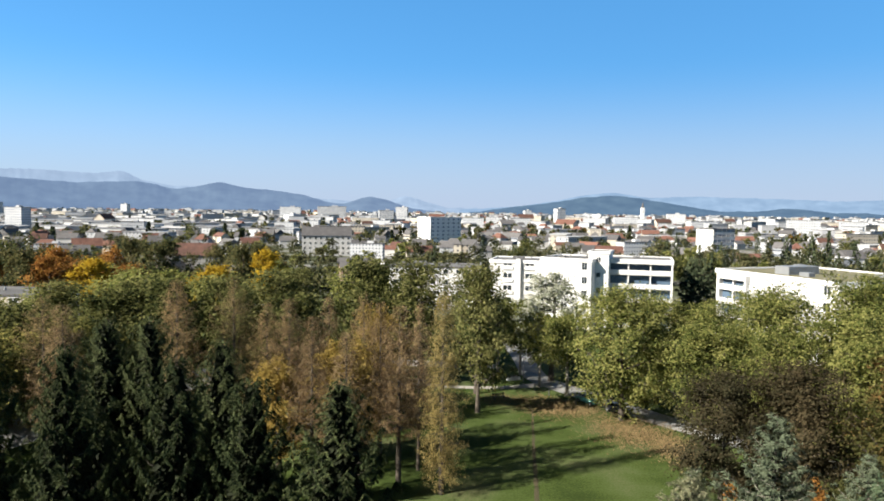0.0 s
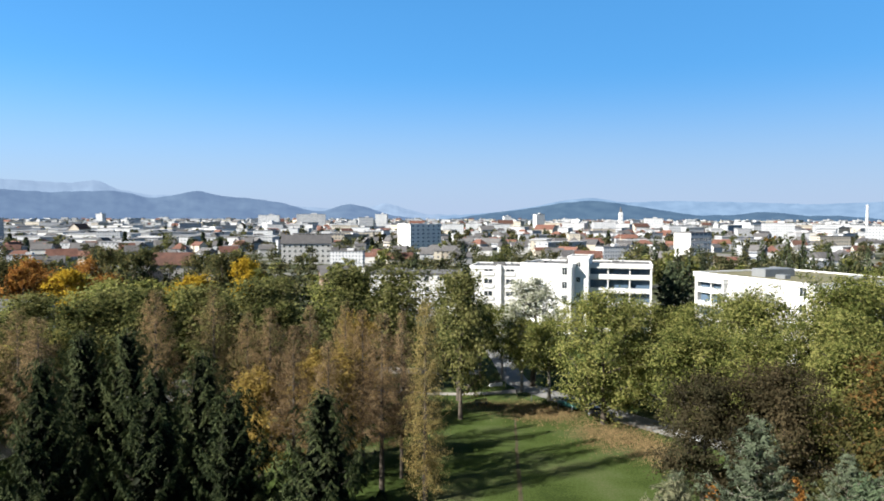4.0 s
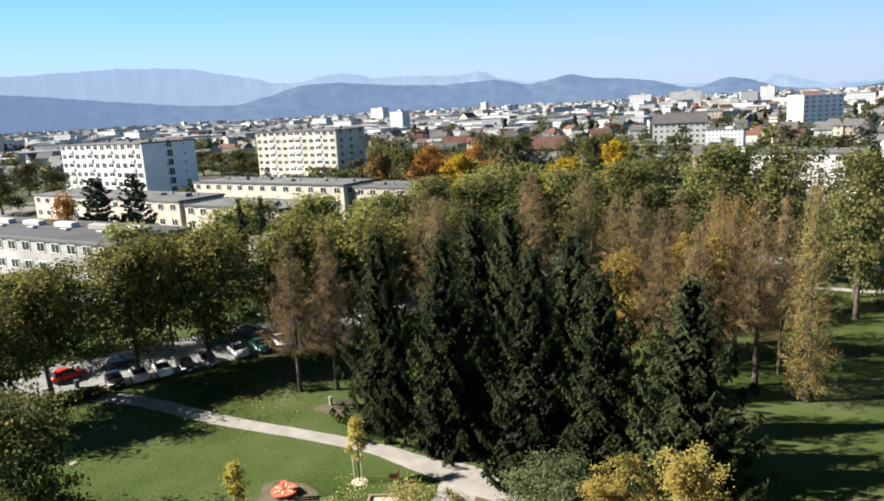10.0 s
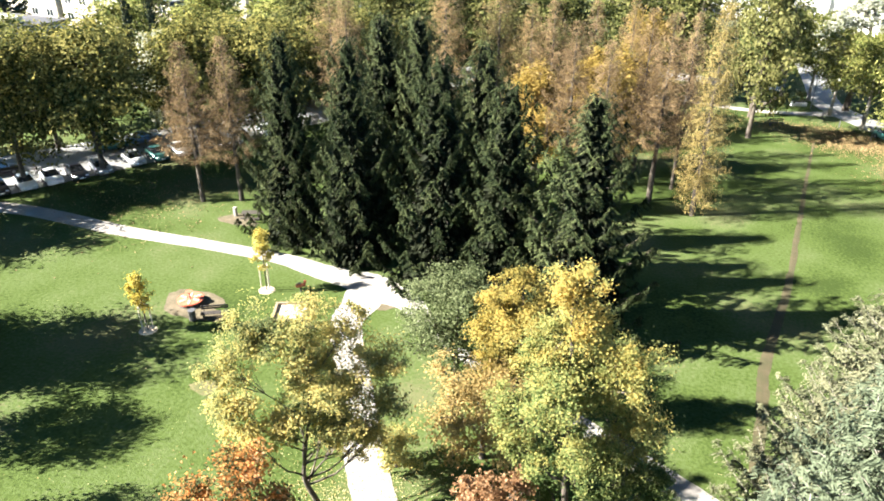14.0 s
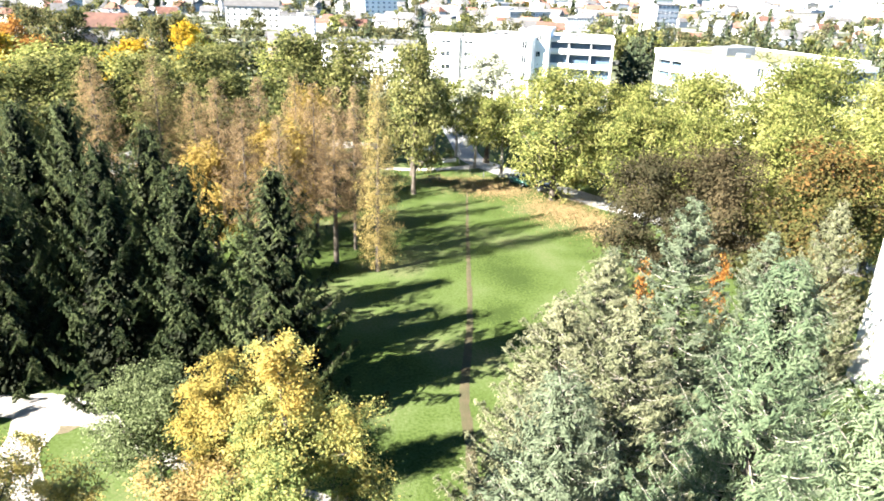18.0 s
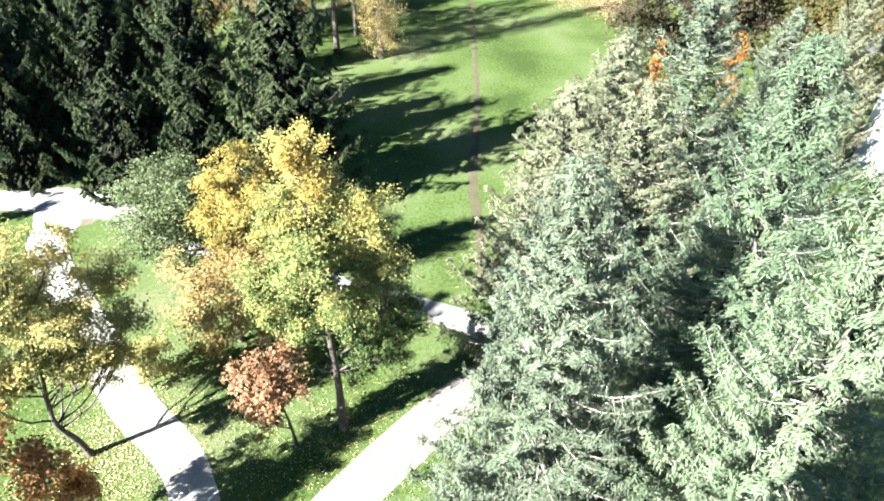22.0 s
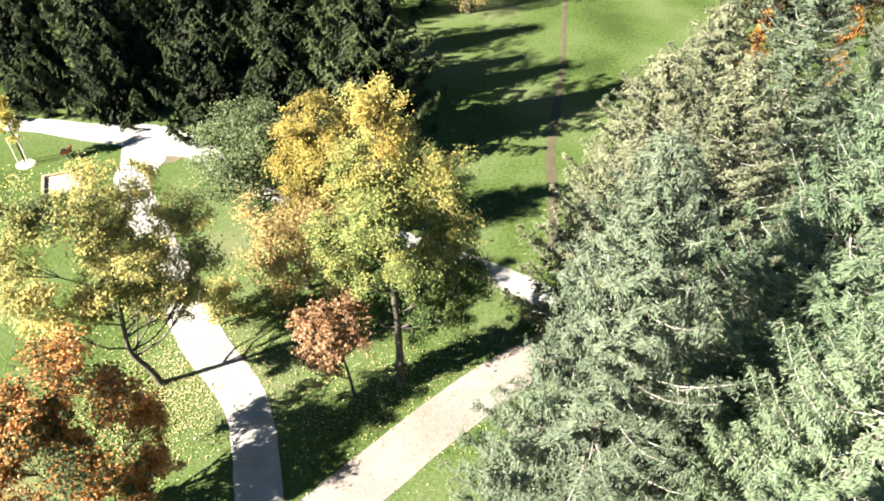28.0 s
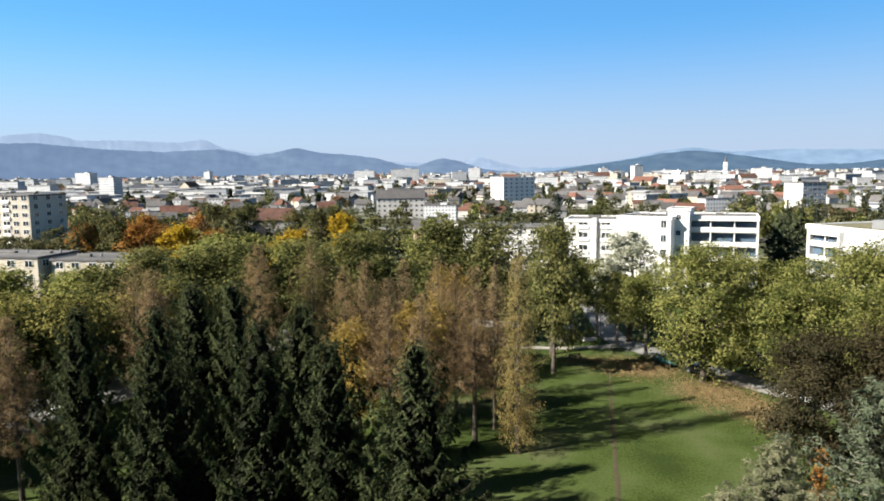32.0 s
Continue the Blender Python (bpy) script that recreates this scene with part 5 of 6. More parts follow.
for k in range(6):
    part("stair_head", box_bm(5.2, 1.5, 0.85, (5.5 + 9.8 * k, 9.6, 9.6), 0.06), M["townplaster"], near_row)
    part("roof_hatch", box_bm(1.8, 0.9, 0.4, (9.6 + 9.8 * k, 6.8, 9.6), 0.06), M["zinc"], near_row)
block("row_house", "long low cream apartment row with a pale flat roof", west(-121, 104, 62), W_TURN, 62, 12, 9.8, M["cream"], M["felt"], 3, 14, 3, (2.0, 1.5), roof_boxes=5, seed=4, category="apartment row", right=True)
block("row_house", "end part of the low cream apartment row", west(-91, 101.5, 29), W_TURN, 29, 12, 9.0, M["cream"], M["felt"], 3, 7, 3, (2.0, 1.5), roof_boxes=2, seed=5, category="apartment row", right=True)
block("row_house", "long low cream apartment row with a grey roof", west(-99.8, 135, 57), W_TURN, 57, 12, 9.6, M["cream"], M["felt"], 3, 13, 3, (2.0, 1.5), roof_boxes=6, seed=6, category="apartment row", right=True)
block("row_house", "end part of the low apartment row behind the trees", west(-78, 134.5, 20), W_TURN, 20, 12, 9.0, M["cream"], M["felt"], 3, 5, 3, (2.0, 1.5), roof_boxes=2, seed=7, category="apartment row", right=True)
def banded(name, colours, dark, sx, sz):
    """Far facades: rows of windows too small to pick apart."""
    m = material(name, colours, 0.1, 0.9, fine=1.0, thing=0.7, island=0.5)
    n, l = m.node_tree.nodes, m.node_tree.links
    br, tc, mp, mx = n.new("ShaderNodeTexBrick"), n.new("ShaderNodeTexCoord"), n.new("ShaderNodeMapping"), n.new("ShaderNodeMix")
    br.offset, br.squash = 0.0, 1.0
    for k, v in (("Scale", 1.0), ("Brick Width", sx), ("Row Height", sz), ("Mortar Size", 0.28 * sz), ("Mortar Smooth", 0.0)):
        br.inputs[k].default_value = v
    com, sep = n.new("ShaderNodeCombineXYZ"), n.new("ShaderNodeSeparateXYZ")
    add = n.new("ShaderNodeMath")
    l.new(tc.outputs["Object"], sep.inputs[0])
    l.new(sep.outputs["X"], add.inputs[0])
    l.new(sep.outputs["Y"], add.inputs[1])
    l.new(add.outputs[0], com.inputs["X"])
    l.new(sep.outputs["Z"], com.inputs["Y"])
    l.new(com.outputs[0], br.inputs["Vector"])
    mx.data_type = "RGBA"
    mx.inputs["A"].default_value = (*dark, 1)
    ramp = next(x for x in n if x.type == "VALTORGB")
    l.new(ramp.outputs["Color"], mx.inputs["B"])
    l.new(br.outputs["Fac"], mx.inputs["Factor"])
    l.new(mx.outputs["Result"], n["Principled BSDF"].inputs["Base Color"])
    return m


# far fronts greyed and cooled in base colour, as distant haze would do
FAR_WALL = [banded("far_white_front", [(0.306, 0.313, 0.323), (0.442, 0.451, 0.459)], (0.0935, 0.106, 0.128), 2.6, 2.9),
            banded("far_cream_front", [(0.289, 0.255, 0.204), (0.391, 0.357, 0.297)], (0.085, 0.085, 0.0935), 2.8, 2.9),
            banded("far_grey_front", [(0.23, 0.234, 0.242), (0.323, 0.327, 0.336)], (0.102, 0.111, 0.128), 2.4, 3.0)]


def flat_block(name, label, w, d, h, wall, roof, group="blocks in the town"):
    e = empty(name, label, "building", group=group)
    part("wall", box_bm(w, d, h), wall, e)
    part("roof", box_bm(w + 0.5, d + 0.5, 0.4, (0, 0, h - 0.05)), roof, e)
    part("roof_hatch", box_bm(w * 0.2, d * 0.4, 1.8, (w * 0.1, 0, h + 0.3)), M["greyplaster"], e)
    return e


def flat_block_far(az, dd, w, dp, h, tn):
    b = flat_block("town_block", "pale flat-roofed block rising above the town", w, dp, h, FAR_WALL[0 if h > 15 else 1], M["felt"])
    b.matrix_basis = pose(*polar(az, dd), 0, 0, 0, tn)
    return b


# white terraced apartments to the north-east
def loggia_front(e, x, y, turn, length, height, storeys, posts, deep=1.5, first=0, posts_only=False):
    """Deep balconies before a dark glazed wall: slabs, white parapets, end walls and posts, in the house's own frame."""
    m = pose(x, y, 0, 0, 0, turn)

    def add(name, sx, sy, sz, at, mat, label=""):
        bm = box_bm(sx, sy, sz, at)
        bmesh.ops.transform(bm, verts=bm.verts, matrix=m)
        return part(name, bm, mat, e, label)
    sh = height / storeys
    for s in range(first, storeys):
        add("floor_slab", length, deep, 0.25, (length / 2, -deep / 2, s * sh), M["plaster"])
        add("parapet", length, 0.14, 0.85, (length / 2, -deep + 0.07, s * sh + 0.25), M["plaster"])
        for k in range(posts):
            # the sky reflected here is put into the blue base colour of the glass
            add("glazing", length / posts - 0.35, 0.06, sh - 0.7, ((k + 0.5) * length / posts, -0.06, s * sh + 0.4), M["blueglass"])
            if k:
                add("post", 0.22, 0.22, sh - 0.25, (k * length / posts, -deep + 0.3, s * sh + 0.25), M["frame"])
                add("partition", 0.12, deep - 0.5, sh - 0.25, (k * length / posts, -deep / 2 + 0.2, s * sh + 0.25), M["blind"])
    for xx in (0.2, length - 0.2):
        add("end_wall", 0.4, deep + 0.25, height + 0.3, (xx, -deep / 2 - 0.1, 0), M["plaster"])
    add("roof_slab", length + 0.2, deep + 0.4, 0.9, (length / 2, -deep / 2 - 0.2, height - 0.6), M["plaster"])


ap = block("white_apartments", "white five-storey apartment building with deep balconies", (38.6, 160.6), -16.3, 14.6, 13, 15.7, M["plaster"], M["felt"], 5, 0, 0, roof_boxes=1, seed=8, parapet=0.8)
loggia_front(ap, 0, 0, 0, 14.6, 15.7, 5, 3)
ap = block("white_apartments", "white blank-walled apartment building with one tall window", (23.4, 161.4), -29, 12.0, 14, 15.8, M["plaster"], M["felt"], 5, 0, 0, roof_boxes=2, seed=9, parapet=0.8)
for s in range(5):
    add_window(ap, 1.3, 1.7, 10.4, -0.05, s * 3.16 + 1.0)
loggia_front(ap, 0, 12, -90, 12, 14.6, 5, 3, 1.2)
ap = block("white_apartments", "white apartment building with columns of dark windows", (12.2, 172), -12, 12.5, 14, 14.3, M["plaster"], M["felt"], 5, 0, 0, roof_boxes=1, seed=10, parapet=0.8)
for s in range(5):
    for xx in (4.4, 9.8):
        add_window(ap, 2.3, 1.4, xx, -0.05, s * 3.04 + 1.0)
        part("sill_panel", box_bm(2.6, 0.3, 0.8, (xx, -0.14, s * 3.04 + 0.15)), M["plaster"], ap)
part("pier", box_bm(1.0, 0.8, 15.0, (7.1, -0.38, 0)), M["plaster"], ap)
block("white_apartments", "white stair tower between the apartments", (33.8, 158.5), -20, 4.6, 8, 17.6, M["plaster"], M["felt"], 5, 1, 0, (1.0, 1.2), seed=11, parapet=0.6)
block("white_apartments", "low white terraced houses behind the park trees", (-14, 186), -6, 24, 12, 11.5, M["plaster"], M["felt"], 4, 7, 0, (1.4, 1.3), seed=15, parapet=0.5, roof_boxes=4)
ap = block("white_apartments", "white apartment building with a planted flat roof and balconies", (57.8, 144.5), -69, 28.8, 26, 15.0, M["plaster"], M["greenroof"], 5, 0, 0, seed=12, parapet=0.9)
loggia_front(ap, 1.6, 0, 0, 7.5, 14.2, 5, 2, 0.9)
loggia_front(ap, 28.8, 0.8, 90, 25, 14.2, 5, 5, 1.8)
for s in range(5):
    add_window(ap, 1.6, 1.7, 26.6, -0.05, s * 3.0 + 0.9)
for x0, y0, sx, sy, sz in ((12, 9, 3.4, 8, 1.7), (17, 6, 2.2, 1.6, 0.9), (8, 14, 1.6, 1.6, 1.6), (22, 20, 3, 1.5, 0.7)):
    part("roof_hatch", box_bm(sx, sy, sz, (x0, y0, 15.0), 0.06), M["zinc"], ap)
block("tower_block", "eight-storey white tower block with a dark roof edge", polar(0.95, 470), 32, 25, 17, 21.2, M["plaster"], M["slate"], 8, 6, 2, (1.8, 1.3), "blueglass", roof_boxes=3, seed=13, parapet=1.0)
block("tower_block", "white tower block with a blue window front", polar(-21.4, 420), 24, 16.5, 13, 17.9, M["plaster"], M["slate"], 6, 5, 0, (3.1, 2.1), "blueglass", roof_boxes=1, seed=14)
# farther blocks that stand out above the town
for az, dd, w, dp, h, tn in ((4.6, 1150, 24, 14, 24, 10), (9.0, 1500, 60, 14, 30, 6), (12.3, 1600, 46, 14, 28, 4), (-9.6, 1250, 16, 14, 31, 20), (-7.0, 1400, 14, 12, 27, 10), (3.3, 1300, 22, 12, 30, -6), (-14.8, 1050, 34, 14, 19, -8), (-18.6, 1250, 30, 14, 24, -10), (-27.5, 900, 34, 14, 20, -20), (-30.6, 980, 26, 14, 18, -18), (-34.5, 760, 36, 16, 19, -24), (33.0, 1700, 40, 20, 30, -12), (24.5, 1800, 16, 14, 30, -8), (40, 420, 44, 18, 8, -6), (8.2, 620, 40, 12, 11, 4), (5.2, 700, 46, 12, 11, 2)):
    b = flat_block_far(az, dd, w, dp, h, tn)
# the white tower beside the camera's own house
def white_tower():
    """Eleven storeys of loggias behind a white front, a blank strip at the far corner, grey sheet-metal cornice."""
    e = empty("white_tower", "tall white residential tower with loggias and a grey metal cornice", "tower block", pose(35.84, 43.1, 0, 0, 0, -96.1))
    sh, top = 2.77, 28.95
    part("wall", box_bm(22, 11, 29.3, (11, 7.0, 0)), M["plaster"], e)
    for x0, x1 in ((0, 2.4), (5.6, 6.5), (9.7, 11.2), (14.4, 15.3), (18.5, 22)):
        part("pier", box_bm(x1 - x0, 1.52, 29.3, ((x0 + x1) / 2, 0.76, 0), 0.03), M["plaster"], e)
    part("cornice", box_bm(23.0, 13.4, 1.25, (10.9, 6.2, 29.3), 0.05), M["zinc"], e, "grey sheet-metal roof edge")
    for k in range(34):
        part("seam", box_bm(0.04, 0.05, 1.15, (-0.4 + k * 0.68, -0.52, 29.34)), M["zinc"], e)
    for s in range(11):
        z = top - s * sh
        for b, x0 in enumerate((2.4, 6.5, 11.2, 15.3)):
            w, cx = 3.2, x0 + 1.6
            part("parapet", box_bm(w, 0.22, 1.2, (cx, 0.11, max(0.02, z - sh)), 0.02), M["plaster"], e)
            part("floor_slab", box_bm(w, 1.25, 0.18, (cx, 0.86, max(0.0, z - sh))), M["greyplaster"], e)
            style = (s * 4 + b * 3) % 7 if b else s
            open_z = z - sh + 1.2
            add_window(e, 1.5, 1.95, cx + 0.5, 1.46, z - sh + 0.2)
            if style in (0, 4):
                part("blind", box_bm(w * 0.94, 0.06, 1.1, (cx, 0.05, open_z + 0.42)), M["blind"], e, "pale roller blind half down")
            elif style == 1:
                part("panel", box_bm(w * 0.98, 0.1, 1.45, (cx, 0.06, open_z)), M["plaster"], e)
                part("awning", box_bm(w * 0.95, 0.14, 0.36, (cx, -0.1, open_z - 0.1)), M["brown"], e, "folded brown awning")
            elif style == 5:
                for i in range(4):
                    g = part("glazing", box_bm(0.07, 0.1, 1.5, (x0 + 0.06 + i * 0.79, 0.06, open_z)), M["frame"], e)
                    part("pane", box_bm(0.7, 0.03, 1.44, (x0 + 0.45 + i * 0.79, 0.06, open_z + 0.03)), M["mintglass"], g)
            elif style == 6:
                bm = box_bm(w * 0.5, 0.05, 1.15, (x0 + 0.9, -0.28, open_z + 0.25))
                bmesh.ops.rotate(bm, verts=bm.verts, cent=(cx, 0, open_z + 1.4), matrix=Matrix.Rotation(radians(-18), 3, "X"))
                part("awning", bm, M["blind"], e, "grey striped awning tilted out")
            if style in (2, 3, 4, 6):
                rail = bmesh.new()
                for i in range(3):
                    box_bm(w * 0.96, 0.04, 0.05, (cx, -0.16, open_z - 0.25 + i * 0.16), bm=rail)
                for i in range(4):
                    box_bm(0.05, 0.06, 0.6, (x0 + 0.2 + i * 0.93, -0.13, open_z - 0.4), bm=rail)
                part("railing", rail, M["rail"], e)
            if style == 2:
                part("flower_box", box_bm(0.7, 0.5, 0.5, (x0 + 0.3, -0.3, open_z + 0.1), 0.05), M["greyplaster"], e)
            if style == 5:
                bm = bmesh.new()
                bmesh.ops.create_uvsphere(bm, u_segments=14, v_segments=8, radius=0.5)
                bmesh.ops.bisect_plane(bm, geom=bm.verts[:] + bm.edges[:] + bm.faces[:], plane_co=(0, 0, -0.3), plane_no=(0, 0, 1), clear_outer=True)
                bmesh.ops.transform(bm, verts=bm.verts, matrix=pose(x0 + 2.6, -0.35, open_z - 0.3, 60, 0, 20))
                part("satellite_dish", bm, M["whitepaint"], e)
    return e


white_tower()


def own_house():
    """The house on whose balcony the camera is held: seen by its long shade on the lawn alone."""
    e = empty("balcony_house", "tall white residential tower in its own shade", "tower block", pose(-10.9, -1.4, 0))
    part("wall", box_bm(30, 12, 29.3, (15, -6, 0), 0.05), M["plaster"], e)
    part("cornice", box_bm(30.4, 12.4, 1.2, (15, -6, 29.3), 0.05), M["zinc"], e)
    for s in range(10):
        for b in range(7):
            add_window(e, 2.2, 1.5, 2.4 + b * 4.2, 0.05, s * 2.77 + 1.1, 180)
    return e


own_house()


# ---------------------------------------------------------------- the town
def gable_house(name, label, w, d, h, rise, wall, roof, windows=True, group="houses in the town"):
    e = empty(name, label, "house", group=group)
    bm = bmesh.new()
    ends = [[bm.verts.new((x, y, z)) for y, z in ((-d / 2, 0), (d / 2, 0), (d / 2, h), (0, h + rise - 0.15), (-d / 2, h))] for x in (-w / 2, w / 2)]
    bm.faces.new(list(reversed(ends[0])))
    bm.faces.new(ends[1])
    for k in range(5):
        bm.faces.new((ends[0][k], ends[0][(k + 1) % 5], ends[1][(k + 1) % 5], ends[1][k]))
    part("wall", bm, wall, e)
    bm = bmesh.new()
    o, t = 0.5, 0.22
    pts = [(-w / 2 - o, -d / 2 - o, h - 0.25), (-w / 2 - o, 0, h + rise), (-w / 2 - o, d / 2 + o, h - 0.25)]
    lo = [bm.verts.new(p) for p in pts] + [bm.verts.new((-p[0], p[1], p[2])) for p in pts]
    up = [bm.verts.new((v.co.x, v.co.y, v.co.z + t)) for v in lo]
    for f in ((0, 3, 4, 1), (1, 4, 5, 2)):
        bm.faces.new([up[i] for i in f])
        bm.faces.new([lo[i] for i in reversed(f)])
    for a, b in ((0, 3), (2, 5)):
        bm.faces.new((lo[a], lo[b], up[b], up[a]))
    for a, b in ((0, 1), (1, 2), (3, 4), (4, 5)):
        bm.faces.new((lo[a], lo[b], up[b], up[a]))
    part("roof", bm, roof, e)
    part("chimney", box_bm(0.7, 0.7, 1.6, (w * 0.2, d * 0.1, h + rise * 0.7), 0.04), M["greyplaster"], e)
    if windows:
        n = max(2, int(w / 3))
        for i in range(n):
            for s in range(max(1, int(h / 2.8))):
                add_window(e, 1.3, 1.4, -w / 2 + (i + 0.5) * w / n, -d / 2 - 0.04, s * 2.8 + 1.0)
        for s in range(max(1, int(h / 2.8))):
            add_window(e, 1.2, 1.4, -w / 2 - 0.04, -d / 5, s * 2.8 + 1.0, -90)
            add_window(e, 1.2, 1.4, -w / 2 - 0.04, d / 5, s * 2.8 + 1.0, -90)
    return e


def town():
    """Houses, blocks, halls and trees from behind the park to the foot of the hills."""
    rng = random.Random(5)
    near = [gable_house("house", "cream house with a red tiled gable roof", 13, 10, 6.0, 4.2, M["cream"], M["tile"]),
            gable_house("house", "white house with a red tiled gable roof", 15, 11, 6.4, 4.6, M["townplaster"], M["tile"]),
            gable_house("house", "white house with a dark grey gable roof", 12, 10, 6.0, 4.0, M["townplaster"], M["slate"]),
            gable_house("house", "rose house with a dark tiled roof", 16, 11, 8.6, 4.4, M["rose"], M["slate"])]
    far = [gable_house("town_house", "pale town house with a red tiled roof", 16, 11, 8, 4.5, M["townplaster"], M["tile"], False),
           gable_house("town_house", "cream town house with a red tiled roof", 22, 12, 9, 5, M["cream"], M["tile"], False),
           gable_house("town_house", "pale town house with a dark roof", 18, 12, 8, 4.5, M["townplaster"], M["slate"], False),
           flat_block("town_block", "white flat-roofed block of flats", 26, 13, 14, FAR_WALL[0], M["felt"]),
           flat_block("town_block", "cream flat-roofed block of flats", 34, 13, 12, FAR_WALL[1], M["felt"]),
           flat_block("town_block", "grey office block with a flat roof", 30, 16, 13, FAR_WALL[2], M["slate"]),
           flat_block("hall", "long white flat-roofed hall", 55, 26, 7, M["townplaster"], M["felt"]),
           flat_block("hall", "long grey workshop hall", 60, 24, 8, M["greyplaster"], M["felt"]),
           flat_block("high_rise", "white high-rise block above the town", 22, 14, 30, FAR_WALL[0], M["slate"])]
    first = set()
    taken = []

    def free(x, y, r):
        if any((x - a) ** 2 + (y - b) ** 2 < (r + c) ** 2 for a, b, c in taken):
            return False
        taken.append((x, y, r))
        return True
    for x, y, r in ((-187, 232, 30), (-205, 160, 32), (-120, 80, 34), (-150, 110, 36), (-105, 105, 20), (-125, 142, 34), (30, 168, 26), (80, 132, 28), (-14, 478, 20), (-60, 165, 30), (163, 395, 18)):
        taken.append((x, y, r))

    def set_down(kind, x, y, turn, s):
        m = pose(x, y, 0, 0, 0, turn) @ Matrix.Diagonal((s, s, s * rng.uniform(0.85, 1.15), 1))
        if kind in first:
            copy_thing(kind, m)
        else:
            first.add(kind)
            kind.matrix_basis = Matrix.Identity(4)
            pending.append((kind, m))
    pending = []
    n = 0
    for _ in range(6000):
        if n >= 420:
            break
        az = rng.uniform(-52, 66)
        d = 195 * math.exp(rng.random() ** 0.9 * math.log(4200 / 195))
        x, y = polar(az, d)
        if az > 24 and d < 300 and rng.random() < 0.9 or az < -34 and d < 160:
            continue
        if d < 340 and (rng.random() < 0.45 or -36 < az < -2):
            continue
        if d < 340:
            kind, r = rng.choices(near, [1, 2, 4, 2])[0], 10
        elif d < 620:
            kind, r = rng.choices(far[:4], [1.2, 1, 2.5, 1.2])[0], 13
        else:
            w = [2.2, 1.2, 2, 4, 2, 1.5, 1.0, 0.6, 0.05]
            if az > 12:
                w = [1.2, 0.8, 1.5, 2, 0.8, 1, 3, 2, 0.03]
            kind, r = rng.choices(far, w)[0], 15
            if kind in far[6:8]:
                r = 34
        s = rng.uniform(0.8, 1.15) * (0.58 if d < 620 else 0.8 if d < 900 else 1.1)
        if not free(x, y, r * s):
            continue
        set_down(kind, x, y, rng.choice([-6, 24, -40, 80, 10]) + rng.uniform(-8, 8), s)
        n += 1
    for kind, m in pending:
        kind.matrix_basis = m
    return taken


TAKEN = town()


def sprawl():
    """The countless farther houses, flats and halls of the plain, with their roofs."""
    g = np.random.default_rng(41)
    sides = np.array([[0, 1, 5, 4], [1, 2, 6, 5], [2, 3, 7, 6], [3, 0, 4, 7]])
    base = np.array([[-1, -1], [1, -1], [1, 1], [-1, 1]]) * 0.5
    sets = {"white": [[], []], "cream": [[], []], "grey": [[], []], "hall": [[], []], "tiles": [[], []], "slates": [[], []], "flat": [[], []]}

    def add(kind, v, f):
        vs, fs = sets[kind]
        fs.append(f + 8 * len(vs))
        vs.append(v)
    for _ in range(3200):
        az = g.uniform(-50, 66)
        d = 380 * math.exp(g.random() ** 0.62 * math.log(4350 / 380))
        x, y = polar(az, d)
        if any((x - p) ** 2 + (y - q) ** 2 < (r * 0.8 + 8) ** 2 for p, q, r in TAKEN):
            continue
        works = az > 13 and d > 620 and g.random() < 0.55
        flats = not works and d > 500 and g.random() < (0.16 if d < 1000 else 0.34)
        if works:
            w, dp, h = g.uniform(28, 80), g.uniform(14, 34), g.uniform(5, 9)
        elif flats:
            w, dp, h = g.uniform(14, 36), g.uniform(10, 13), g.uniform(7, 15) if d > 900 else g.uniform(6, 9)
        else:
            w, dp, h = g.uniform(8, 14), g.uniform(7, 9.5), g.uniform(3.6, 6.2)
        a = radians(g.choice([-6, 24, -40, 80, 10]) + g.uniform(-8, 8))
        rot = np.array([[math.cos(a), math.sin(a)], [-math.sin(a), math.cos(a)]])
        plan = (base * [w, dp]) @ rot + [x, y]
        low, top = np.c_[plan, np.zeros(4)], np.c_[plan, np.full(4, h)]
        add("hall" if works else g.choice(["white", "cream", "grey"], p=[0.6, 0.12, 0.28]), np.r_[low, top], sides)
        eave = (base * [w + 0.9, dp + 0.9]) @ rot + [x, y]
        if works or flats:
            add("flat", np.r_[np.c_[eave, np.full(4, h - 0.1)], np.c_[eave, np.full(4, h + 0.5)]], np.r_[sides, [[4, 5, 6, 7]]])
        else:
            rise = g.uniform(2.4, 4.0)
            crest = np.array([[-0.5, 0], [0.5, 0], [0.5, 0], [-0.5, 0]]) * [w + (0.9 if g.random() < 0.7 else -dp * 0.7), 1] @ rot + [x, y]
            add("tiles" if g.random() < (0.25 if d < 900 else 0.5) else "slates", np.r_[np.c_[eave, np.full(4, h - 0.2)], np.c_[crest, np.full(4, h + rise)]], sides)
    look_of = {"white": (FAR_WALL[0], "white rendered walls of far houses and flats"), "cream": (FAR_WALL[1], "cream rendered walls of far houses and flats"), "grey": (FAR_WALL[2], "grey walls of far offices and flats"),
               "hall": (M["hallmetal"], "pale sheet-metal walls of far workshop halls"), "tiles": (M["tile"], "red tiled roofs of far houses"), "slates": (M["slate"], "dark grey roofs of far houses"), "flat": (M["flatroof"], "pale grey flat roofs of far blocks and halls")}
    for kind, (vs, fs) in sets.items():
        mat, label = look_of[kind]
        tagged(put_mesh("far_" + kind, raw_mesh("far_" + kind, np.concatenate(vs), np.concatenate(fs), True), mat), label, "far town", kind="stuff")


sprawl()


